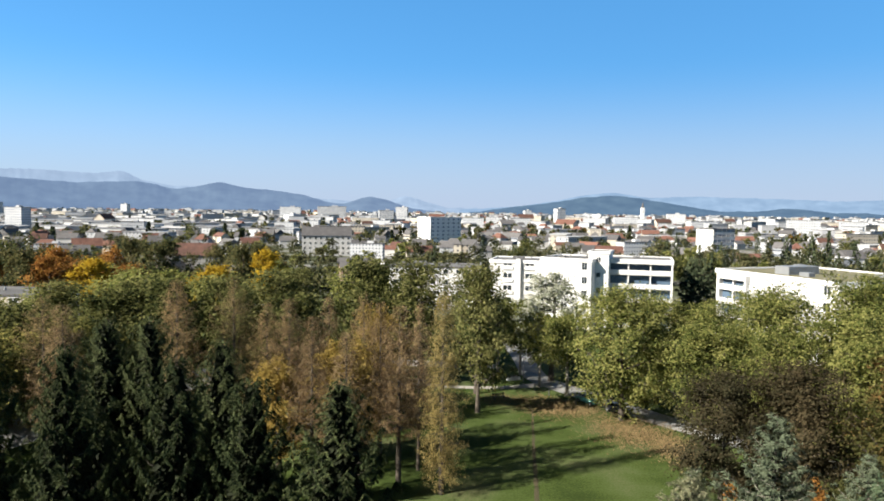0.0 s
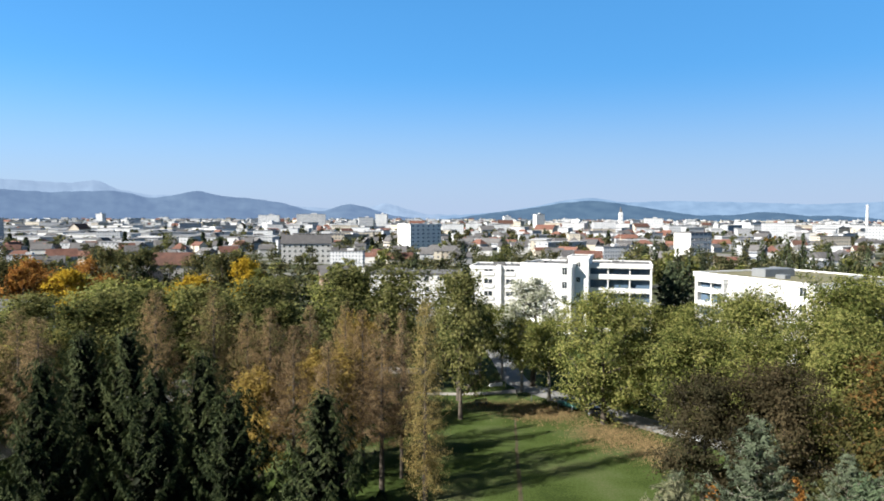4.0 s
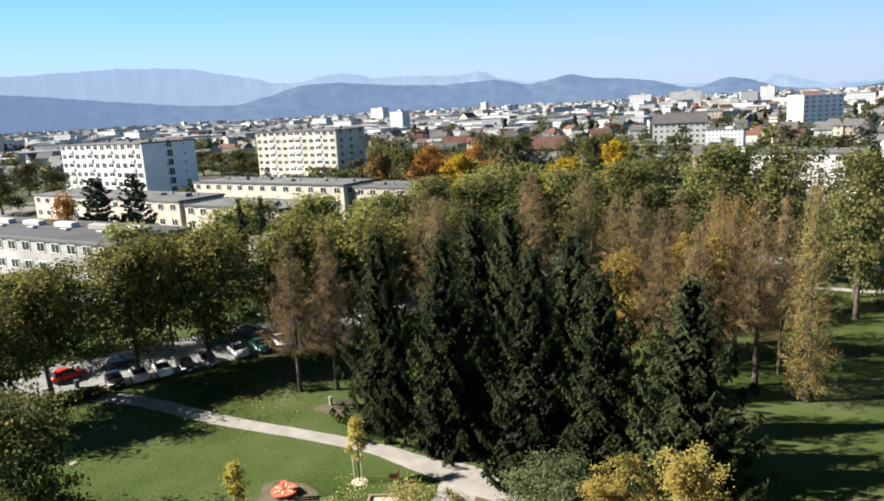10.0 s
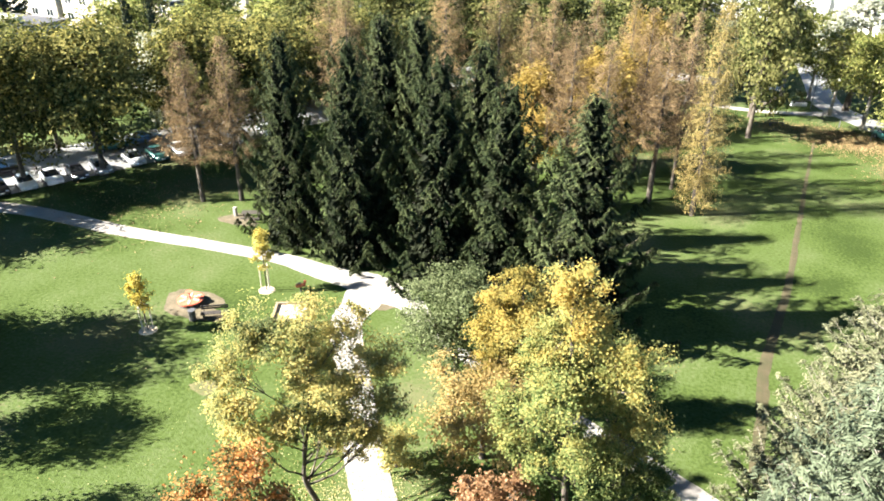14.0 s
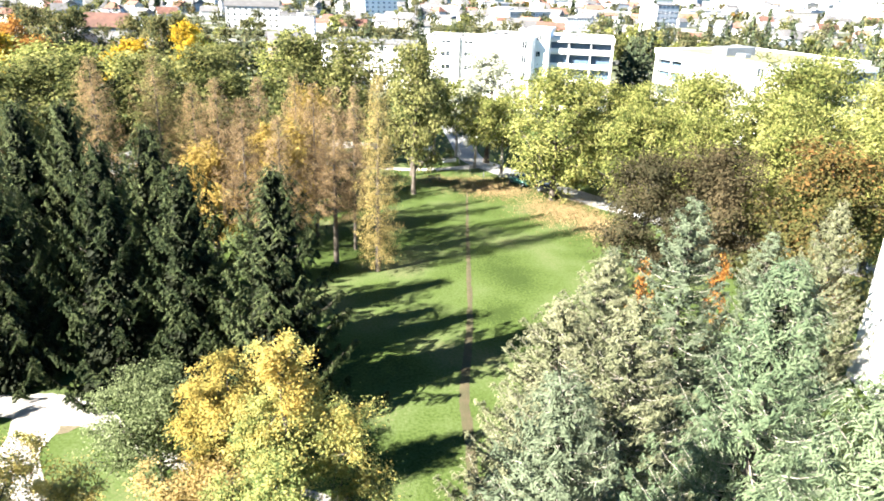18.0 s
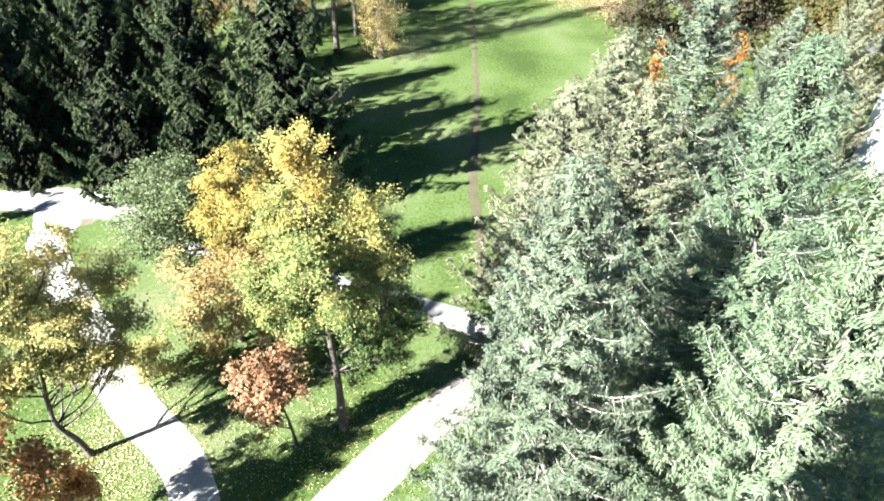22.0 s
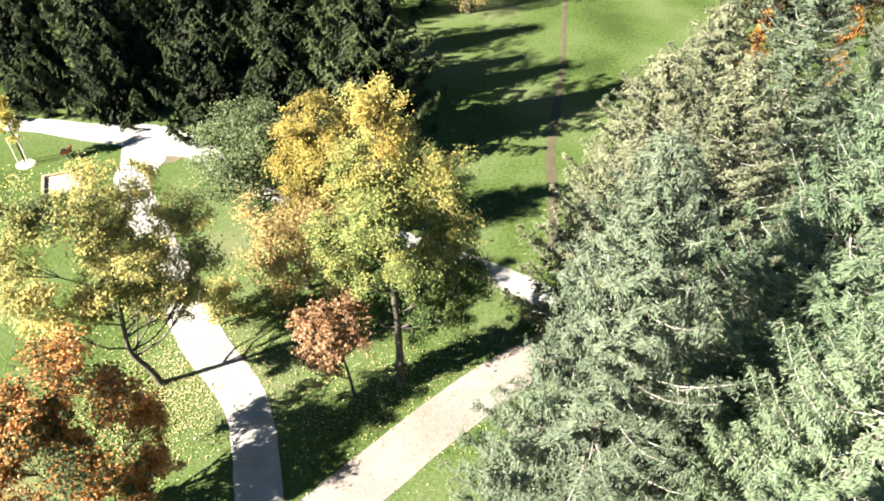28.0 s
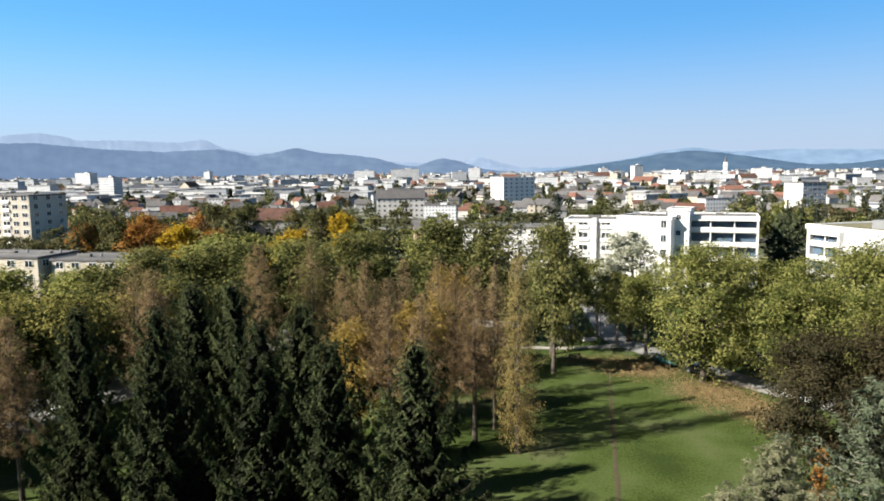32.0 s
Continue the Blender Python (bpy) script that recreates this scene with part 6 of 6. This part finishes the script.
def town_trees():
    """Garden and street trees of the town, singly near the park and joined into woods farther off."""
    rng = np.random.default_rng(77)
    def bare(arrays):
        return arrays[0], [], arrays[2]
    kinds = [make_tree("garden_tree", "green garden tree between the houses", "tree", bare(broadleaf(rng0(61), 11, 4.5, 1.0, 850, 0.9, limbs=9)), "townleaf", group="garden trees"),
             make_tree("garden_tree", "yellowing garden tree between the houses", "tree", bare(broadleaf(rng0(62), 10, 4.5, 1.0, 850, 0.9, limbs=9)), "plane", group="garden trees"),
             make_tree("garden_tree", "rusty brown garden tree between the houses", "tree", bare(broadleaf(rng0(63), 11, 4.5, 1.0, 850, 0.9, limbs=9)), "rust", group="garden trees"),
             make_tree("garden_spruce", "dark garden spruce between the houses", "spruce", bare(conifer(rng0(64), 15, 3.6, 1100, blade=1.2, thin=0.4, step=1.1, per=5)), "farspruce", group="garden trees")]
    spots = [[] for _ in kinds]
    for _ in range(230):
        az, d = rng.uniform(-50, 64), 170 * math.exp(rng.random() * math.log(760 / 170))
        if (az > 26 and d < 290) or (-36 < az < -2 and 105 < d < 190):
            continue
        k = rng.choice(4, p=[0.5, 0.27, 0.08, 0.15])
        s = rng.uniform(0.55, 1.0)
        spots[k].append((*polar(az, d), s, s * rng.uniform(0.85, 1.2), rng.uniform(0, 360)))
    for k in range(34):
        az, d = -17.5 - 19 * ((k * 0.618) % 1), 205 + 110 * ((k * 0.377) % 1)
        spots[(0, 3, 0, 1, 3)[k % 5]].append((*polar(az, d), 0.9, 1.15 + 0.2 * math.sin(k * 2.2), k * 77))
    for k in range(74):
        az, d = -3 + 40 * ((k * 0.618) % 1), 188 + 130 * ((k * 0.277) % 1)
        if any((polar(az, d)[0] - p) ** 2 + (polar(az, d)[1] - q) ** 2 < 14 ** 2 for p, q in (polar(19.5, 285), polar(19.0, 285))) or (18.2 < az < 20.8 and d < 285):
            continue
        spots[(0, 1, 0, 2, 0, 3, 1, 0)[k % 8]].append((*polar(az, d), 0.9 + 0.2 * math.sin(k * 1.7), 0.72 + 0.2 * math.sin(k * 2.9), k * 53))
    for k in range(40):
        az, d = 30 + 22 * ((k * 0.618) % 1), 175 + 95 * ((k * 0.391) % 1)
        x, y = polar(az, d)
        if all((x - p) ** 2 + (y - q) ** 2 > (r * 0.85) ** 2 for p, q, r in TAKEN[:6]):
            spots[(0, 2, 0, 1, 3)[k % 5]].append((x, y, 0.85 + 0.2 * math.sin(k * 1.7), 0.62 + 0.15 * math.sin(k * 2.9), k * 61))
    for az, d in ((-19.6, 172), (-20.2, 180), (-20.9, 186), (-19.9, 196), (-21.4, 200), (-37.2, 150), (-36.8, 165)):
        spots[3].append((*polar(az, d), 1.1, 1.0 + 0.1 * math.sin(az * 9), az * 40))
    for kind, spot in zip(kinds, spots):
        stand(kind, spot[0], spot[1:])
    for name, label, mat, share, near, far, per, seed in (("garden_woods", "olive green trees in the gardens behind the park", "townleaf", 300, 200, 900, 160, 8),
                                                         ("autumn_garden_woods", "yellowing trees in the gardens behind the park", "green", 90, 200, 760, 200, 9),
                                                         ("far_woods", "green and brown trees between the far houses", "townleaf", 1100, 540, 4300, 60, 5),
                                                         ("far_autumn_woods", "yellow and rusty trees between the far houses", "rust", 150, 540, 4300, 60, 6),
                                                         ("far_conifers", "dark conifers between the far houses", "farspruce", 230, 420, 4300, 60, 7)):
        g = np.random.default_rng(seed)
        az = np.radians(g.uniform(-50, 66, share))
        d = near * np.exp(g.random(share) ** 0.85 * math.log(far / near))
        h = g.uniform(6, 11, share) * (1.25 if mat == "farspruce" else 1)
        x, y = -np.sin(az) * d, np.cos(az) * d
        clear = np.array([all((u - p) ** 2 + (v - q) ** 2 > r * r for p, q, r in TAKEN[:11]) for u, v in zip(x, y)]) & ~((az > 0.42) & (d < 300))
        x, y, h = x[clear], y[clear], h[clear]
        r = h * (0.22 if mat == "farspruce" else 0.46)
        n = len(x) * per
        c = np.repeat(np.stack([x, y, 0 * x], 1), per, 0)
        hh, rr = np.repeat(h, per)[:, None], np.repeat(r, per)[:, None]
        u = unit(g.normal(0, 1, (n, 3))) * g.random((n, 1)) ** 0.4
        lump = np.repeat(g.normal(0, 0.16, (n // 10, 3)), 10, 0)
        u = u + lump
        if mat == "farspruce":
            f = g.random((n, 1))
            off = np.concatenate([u[:, :2] * rr * (1.1 - f), f * hh], 1)
        else:
            off = np.concatenate([u[:, :2] * rr, (0.55 + 0.45 * u[:, 2:]) * hh], 1)
        c = c + off
        c[:, 2] = np.maximum(c[:, 2], 0.4)
        a = unit(g.normal(0, 1, c.shape))
        b = unit(np.cross(a, g.normal(0, 1, c.shape)))
        size = hh * (0.16 if per < 100 else 0.075)
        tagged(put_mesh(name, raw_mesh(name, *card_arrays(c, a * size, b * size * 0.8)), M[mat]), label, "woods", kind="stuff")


town_trees()


def landmark_church():
    x, y = polar(-16.1, 1500)
    e = empty("church_tower", "white church tower with a pointed spire", "church", pose(x, y, 0))
    part("shaft", box_bm(6.4, 6.4, 36, (0, 0, 0), 0.2), M["plaster"], e)
    part("gallery", box_bm(7.6, 7.6, 1.6, (0, 0, 30)), M["greyplaster"], e)
    bm = bmesh.new()
    bmesh.ops.create_cone(bm, cap_ends=True, segments=8, radius1=3.3, radius2=0.12, depth=13, matrix=Matrix.Translation((0, 0, 42.4)))
    part("spire", bm, M["slate"], e)
    part("nave", box_bm(20, 14, 12, (12, 0, 0)), M["plaster"], e)
    for s in (8, 18, 25):
        add_window(e, 1.6, 3.2, 0, -3.25, s)


landmark_church()


def chimney_stack():
    x, y = polar(-33.15, 1250)
    e = empty("factory_chimney", "tall slender white factory chimney", "chimney", pose(x, y, 0))
    bm = bmesh.new()
    bmesh.ops.create_cone(bm, cap_ends=True, segments=20, radius1=2.4, radius2=1.6, depth=46, matrix=Matrix.Translation((0, 0, 23)))
    part("shaft", bm, M["plaster"], e)
    bm = bmesh.new()
    bmesh.ops.create_cone(bm, cap_ends=True, segments=20, radius1=1.9, radius2=1.9, depth=1.4, matrix=Matrix.Translation((0, 0, 45.6)))
    part("collar", bm, M["greyplaster"], e)


chimney_stack()
d_house = gable_house("dark_roofed_house", "pale four-storey house with a broad dark roof", 27, 15, 11.5, 4.5, M["townplaster"], M["slate"], True, "")
d_house.matrix_basis = pose(*polar(9.4, 400), 0, 0, 0, 8)
r_house = gable_house("red_roofed_house", "long house with a red tiled roof and white gable", 14, 9, 8.2, 4.3, M["townplaster"], M["tile"], True, "")
r_house.matrix_basis = pose(*polar(19.5, 285), 0, 0, 0, 8)


# ---------------------------------------------------------------- things in the park
def solid(radius, depth, at, segments=20, r2=None, bm=None, bevel=0.0):
    bm = bm or bmesh.new()
    bmesh.ops.create_cone(bm, cap_ends=True, segments=segments, radius1=radius, radius2=radius if r2 is None else r2, depth=depth, matrix=Matrix.Translation((at[0], at[1], at[2] + depth / 2)))
    return bm


def merry_go_round(x, y):
    e = empty("merry_go_round", "low red playground roundabout with six sand-coloured seats", "roundabout", pose(x, y, 0.03))
    part("platform", solid(0.95, 0.12, (0, 0, 0.22), 32), M["redpaint"], e)
    part("skirt", solid(0.9, 0.2, (0, 0, 0.02), 32, 0.8), M["darkwood"], e)
    part("post", solid(0.05, 0.6, (0, 0, 0.34), 10), M["iron"], e)
    part("wheel", solid(0.24, 0.05, (0, 0, 0.9), 20), M["redpaint"], e)
    for k in range(6):
        bm = box_bm(0.5, 0.14, 0.03, (0.55, 0, 0.345))
        bmesh.ops.rotate(bm, verts=bm.verts, cent=(0, 0, 0), matrix=Matrix.Rotation(k * math.pi / 3, 3, "Z"))
        part("seat", bm, M["sand"], e)


merry_go_round(-32.85, 33.9)


def bench(x, y, turn, label, length=1.9):
    e = empty("park_bench", label, "bench", pose(x, y, 0.02, 0, 0, turn))
    for i in range(3):
        part("seat_slat", box_bm(length, 0.13, 0.045, (0, -0.16 + i * 0.15, 0.43), 0.01), M["darkwood"], e)
    for i in range(2):
        part("back_slat", box_bm(length, 0.04, 0.13, (0, 0.3, 0.58 + i * 0.18), 0.01), M["darkwood"], e)
    for s in (-0.8, 0.8):
        part("leg", box_bm(0.07, 0.5, 0.43, (s * length / 2, 0.02, 0), 0.01), M["iron"], e)
        part("back_post", box_bm(0.06, 0.05, 0.5, (s * length / 2, 0.345, 0.4), 0.01), M["iron"], e)


bench(-29.9, 32.9, 30, "dark wooden park bench beside the roundabout")
bench(8.5, 97, 20, "dark wooden park bench at the lawn's far end")


def litter_bin(x, y):
    e = empty("litter_bin", "dark cylindrical litter bin beside the bench", "bin", pose(x, y, 0.02))
    part("drum", solid(0.24, 0.75, (0, 0, 0.08), 16), M["iron"], e)
    part("rim", solid(0.26, 0.06, (0, 0, 0.83), 16), M["rail"], e)
    part("foot", solid(0.12, 0.09, (0, 0, 0), 12), M["rail"], e)


litter_bin(-31.1, 32.0)
litter_bin(-67.4, 41.4)


def sandbox():
    e = empty("sandbox", "square sandbox with a weathered wooden kerb", "sandbox", pose(-25.25, 35.35, 0.02, 0, 0, 24))
    part("sand", box_bm(2.0, 2.0, 0.12, (0, 0, 0)), M["sand"], e)
    for sx, sy, x, y in ((2.4, 0.2, 0, 1.1), (2.4, 0.2, 0, -1.1), (0.2, 2.0, 1.1, 0), (0.2, 2.0, -1.1, 0)):
        part("kerb_board", box_bm(sx, sy, 0.28, (x, y, 0), 0.02), M["wood"], e)


sandbox()


def spring_rider():
    e = empty("spring_rider", "small red-brown playground spring rider", "spring rider", pose(-26.2, 38.3, 0.0, 0, 0, 40))
    v = [(0.1 * math.cos(k * 0.7), 0.1 * math.sin(k * 0.7), k * 0.01) for k in range(40)]
    part_me = raw_mesh("spring", *tube_arrays([(np.array(v), np.full(40, 0.018))], 5))
    put_mesh("spring", part_me, M["iron"], e)
    bm = box_bm(0.75, 0.2, 0.3, (0, 0, 0.4), 0.06)
    part("body", bm, M["redpaint"], e)
    bm = box_bm(0.18, 0.16, 0.34, (0.34, 0, 0.62), 0.05)
    part("head", bm, M["redpaint"], e)
    part("seat", box_bm(0.32, 0.26, 0.05, (-0.1, 0, 0.7), 0.02), M["wood"], e)
    part("handle", box_bm(0.04, 0.4, 0.04, (0.25, 0, 0.72)), M["rail"], e)


spring_rider()


def young_tree(x, y, h, seed):
    e = empty("young_tree", "staked young tree with golden yellow leaves", "young tree", pose(x, y, 0, 0, 0, seed * 50), group="staked young trees")
    main, limbs, cards = broadleaf(rng0(seed), h * 1.06, 0.62, h * 0.38, 2000, 0.14, limbs=12, upright=1.1, clump=0.22)
    put_mesh("trunk", raw_mesh("trunk", *tube_arrays([(p, np.minimum(r, 0.045)) for p, r in main], 6)), M["bark"], e)
    put_mesh("branchwork", raw_mesh("branchwork", *tube_arrays([(p, r * 0.4) for p, r in limbs], 4)), M["bark"], e)
    put_mesh("crown", raw_mesh("crown", *cards), M["lemon"], e)
    for k in range(3):
        a = k * 2 * math.pi / 3 + 0.4
        part("stake", solid(0.04, 2.1, (0.38 * math.cos(a), 0.38 * math.sin(a), 0), 8), M["stake"], e)
    for k in range(3):
        a = k * 2 * math.pi / 3 + 0.4 + math.pi / 3
        bm = box_bm(0.66, 0.05, 0.09, (0, 0, 0))
        bmesh.ops.transform(bm, verts=bm.verts, matrix=pose(0.2 * math.cos(a), 0.2 * math.sin(a), 1.95, 0, 0, math.degrees(a) + 90))
        part("crossbar", bm, M["stake"], e)
    part("mulch", solid(0.62, 0.05, (0, 0, 0.005), 20, 0.5), M["sand"], e)


young_tree(-28.7, 37.5, 5.2, 71)
young_tree(-33.2, 29.9, 4.5, 72)
young_tree(7.0, 108.5, 4.0, 73)


def picnic_table():
    e = empty("picnic_table", "dark stained wooden picnic table under the spruce", "picnic table", pose(-37.2, 47.7, 0.02, 0, 0, 20))
    for i in range(4):
        part("top_board", box_bm(1.8, 0.18, 0.05, (0, -0.3 + i * 0.2, 0.7), 0.01), M["darkwood"], e)
    for s in (-1, 1):
        part("seat_board", box_bm(1.8, 0.26, 0.05, (0, s * 0.75, 0.42), 0.01), M["darkwood"], e)
        part("trestle", box_bm(0.08, 1.6, 0.08, (s * 0.65, 0, 0.34)), M["darkwood"], e)
        part("leg", box_bm(0.08, 0.1, 0.7, (s * 0.65, 0.25, 0)), M["darkwood"], e)
        part("leg", box_bm(0.08, 0.1, 0.7, (s * 0.65, -0.25, 0)), M["darkwood"], e)


picnic_table()
stone = empty("stone_post", "short pale stone post beside the picnic table", "post", pose(-39.1, 47.8, 0))
part("shaft", box_bm(0.3, 0.3, 0.8, (0, 0, 0), 0.04), M["path"], stone)
part("cap", box_bm(0.36, 0.36, 0.08, (0, 0, 0.8), 0.02), M["path"], stone)
slab = empty("shaft_cover", "pale concrete shaft cover in the lawn", "cover", pose(-52.3, 30.6, 0))
part("slab", solid(0.3, 0.07, (0, 0, 0), 20), M["path"], slab)
mh = empty("manhole_cover", "round iron manhole cover in the pinkish footpath", "manhole cover", pose(-4.8, 14.2, 0.022))
part("frame", solid(0.36, 0.02, (0, 0, 0), 28), M["iron"], mh)
part("lid", solid(0.31, 0.03, (0, 0, 0), 28), M["iron"], mh)
for lx, ly, t in ((13.2, 107.5, 0), (21.0, 97.5, 0)):
    lp = empty("street_lamp", "slim grey street lamp beside the lane", "street lamp", pose(lx, ly, 0))
    part("pole", solid(0.07, 4.2, (0, 0, 0), 10, 0.045), M["rail"], lp)
    part("head", solid(0.12, 0.35, (0, 0, 4.2), 12, 0.2), M["lamp"], lp)


pb = empty("planter_box", "low concrete planter with a green shrub beside the lane", "planter", pose(11.6, 108.6, 0, 0, 0, 20))
part("trough", box_bm(2.2, 1.1, 0.55, (0, 0, 0), 0.05), M["greyplaster"], pb)
part("soil", box_bm(1.9, 0.8, 0.04, (0, 0, 0.535)), M["soil"], pb)
put_mesh("shrub", raw_mesh("shrub", *broadleaf(rng0(81), 1.5, 0.8, 0.2, 500, 0.16, limbs=8)[2]), M["green"], pb).matrix_basis = pose(0, 0, 0.5)
for bx, by in ((16.0, 99.4), (14.3, 102.6), (19.0, 94.6)):
    bo = empty("bollard", "short grey bollard at the edge of the lane", "bollard", pose(bx, by, 0), group="bollards by the lane")
    part("post", solid(0.07, 0.85, (0, 0, 0), 10), M["rail"], bo)
    part("cap", solid(0.085, 0.06, (0, 0, 0.85), 10, 0.05), M["rail"], bo)


# ---------------------------------------------------------------- cars
def car_kind(paint, estate=False):
    e = empty("car", paint + " passenger car parked beside the lawn", "car", group="parked cars")
    prof = [(-2.0, 0.28), (-2.05, 0.62), (-1.95, 0.9), (-1.2, 1.0), (1.0, 0.97), (1.9, 0.8), (2.05, 0.6), (2.02, 0.28)]
    roof = [(-1.85 if estate else -1.55, 0.96), (-1.6 if estate else -1.0, 1.45), (0.15, 1.46), (0.95, 0.97)]

    def loft(points, half, inset):
        bm = bmesh.new()
        rings = []
        for s in (-1, 1):
            rings.append([bm.verts.new((x, s * (half - inset * max(0, (z - 0.9) / 0.5)), z)) for x, z in points])
        n = len(points)
        bm.faces.new(rings[0])
        bm.faces.new(list(reversed(rings[1])))
        for i in range(n):
            j = (i + 1) % n
            bm.faces.new((rings[0][j], rings[0][i], rings[1][i], rings[1][j]))
        bmesh.ops.bevel(bm, geom=bm.edges[:], offset=0.06, segments=2, affect="EDGES")
        bmesh.ops.recalc_face_normals(bm, faces=bm.faces)
        return bm
    part("body", loft(prof, 0.86, 0.0), PAINTS[paint], e, smooth=True)
    part("glasshouse", loft(roof, 0.8, 0.16), M["carglass"], e)
    top = [(roof[1][0] + 0.05, 1.43), (roof[1][0] + 0.12, 1.49), (0.05, 1.5), (0.16, 1.44)]
    part("roof", loft(top, 0.68, 0.1), PAINTS[paint], e)
    for x in (-1.28, 1.28):
        for s in (-1, 1):
            w = solid(0.32, 0.2, (0, 0, -0.1), 18)
            bmesh.ops.transform(w, verts=w.verts, matrix=pose(x, s * 0.8, 0.32, 90, 0, 0))
            wheel = part("wheel", w, M["tyre"], e)
            r = solid(0.2, 0.22, (0, 0, -0.11), 12)
            bmesh.ops.transform(r, verts=r.verts, matrix=pose(x, s * 0.8, 0.32, 90, 0, 0))
            part("rim", r, M["zinc"], wheel)
    for s in (-0.6, 0.6):
        part("headlight", box_bm(0.1, 0.34, 0.14, (2.0, s, 0.62), 0.03), M["lamp"], e)
        part("tail_light", box_bm(0.08, 0.24, 0.2, (-2.02, s, 0.68), 0.02), M["redpaint"], e)
    part("number_plate", box_bm(0.03, 0.5, 0.12, (2.06, 0, 0.4)), M["whitepaint"], e)
    return e


CARS = {p: car_kind(p, p in ("red", "grey")) for p in PAINTS}
PARKED = [("red", -70.7, 42.6, 82), ("black", -68.4, 47.2, 58), ("black", -64.3, 43.6, -28), ("silver", -62.9, 45.6, -28), ("white", -61.7, 47.7, -28), ("black", -60.4, 49.7, -28), ("grey", -59.2, 51.8, -28),
          ("silver", -57.9, 55.2, -28), ("green", -56.6, 57.4, -28), ("silver", -55.4, 59.6, -28), ("black", -53.0, 63.6, -28), ("green", -63.6, 57.6, 60), ("blue", -61.8, 61.2, 60), ("white", -77, 33, 58), ("silver", -57.5, 68, 60),
          ("grey", -51.6, 66, -28), ("white", -50.0, 69, -28), ("green", 20.9, 95.6, -57), ("black", 23.9, 91.0, -57), ("silver", 32.2, 80.6, -50)]
later = {}
for p, x, y, t in PARKED:
    later.setdefault(p, []).append((x, y, t))
for p, spots in later.items():
    for x, y, t in spots[1:]:
        copy_thing(CARS[p], pose(x, y, 0.03, 0, 0, t) @ Matrix.Scale(0.89, 4))
    CARS[p].matrix_basis = pose(spots[0][0], spots[0][1], 0.03, 0, 0, spots[0][2]) @ Matrix.Scale(0.89, 4)


# ---------------------------------------------------------------- hedge and fallen leaves
def hedge(x0, y0, x1, y1, label):
    g = np.random.default_rng(9)
    n = 5000
    t = g.random((n, 1))
    c = np.array([x0, y0, 0]) + (np.array([x1, y1, 0]) - np.array([x0, y0, 0])) * t + np.stack([g.normal(0, 0.4, n), g.normal(0, 0.4, n), g.uniform(0.05, 1.0, n)], 1)
    a = unit(g.normal(0, 1, (n, 3)))
    b = unit(np.cross(a, g.normal(0, 1, (n, 3))))
    tagged(put_mesh("hedge", raw_mesh("hedge", *card_arrays(c, a * 0.14, b * 0.1)), M["darkgreen"]), label, "hedge", kind="stuff")


hedge(-66.3, 36.3, -62.8, 41.0, "low dark green hedge along the car park")


def scatter(name, label, mat, places, size, seed):
    """Leaves lying flat on the grass: places of x, y, spread in x and y, number."""
    g = np.random.default_rng(seed)
    c = np.concatenate([np.stack([g.normal(x, sx, n), g.normal(y, sy, n), np.full(n, 0.05)], 1) if sx < 9 else np.stack([g.uniform(x - sx, x + sx, n), g.uniform(y - sy, y + sy, n), np.full(n, 0.05)], 1) for x, y, sx, sy, n in places])
    n = len(c)
    ang = g.uniform(0, 6.28, n)
    a = np.stack([np.cos(ang), np.sin(ang), g.normal(0, 0.25, n)], 1)
    b = np.stack([-np.sin(ang), np.cos(ang), g.normal(0, 0.25, n)], 1)
    s = size * g.uniform(0.6, 1.4, (n, 1))
    tagged(put_mesh(name, raw_mesh(name, *card_arrays(c, a * s * 0.5, b * s * 0.4)), mat), label, "leaves", kind="stuff")


scatter("fallen_leaves", "yellow leaves scattered on the lawn", M["fallen"],
        [(-12.2, 21.0, 1.9, 2.2, 3200), (-14, 16, 3.4, 3.0, 1500), (-15.3, 18.7, 1.9, 1.9, 2600), (-2, 20.5, 3.0, 2.6, 1600), (-6, 21, 3, 2.5, 1100), (-10, 18, 20, 14, 450), (-30, 22, 14, 9, 200)], 0.066, 4)
scatter("leaf_litter", "brown leaf litter along the plane trees", M["litter"], [(17, 93, 3, 2.4, 7000), (23.5, 83.5, 2.6, 3.4, 7500), (27, 77, 1.6, 3, 4500), (-50, 47, 5, 5, 1500), (12, 97, 4, 1.5, 2500)], 0.15, 8)
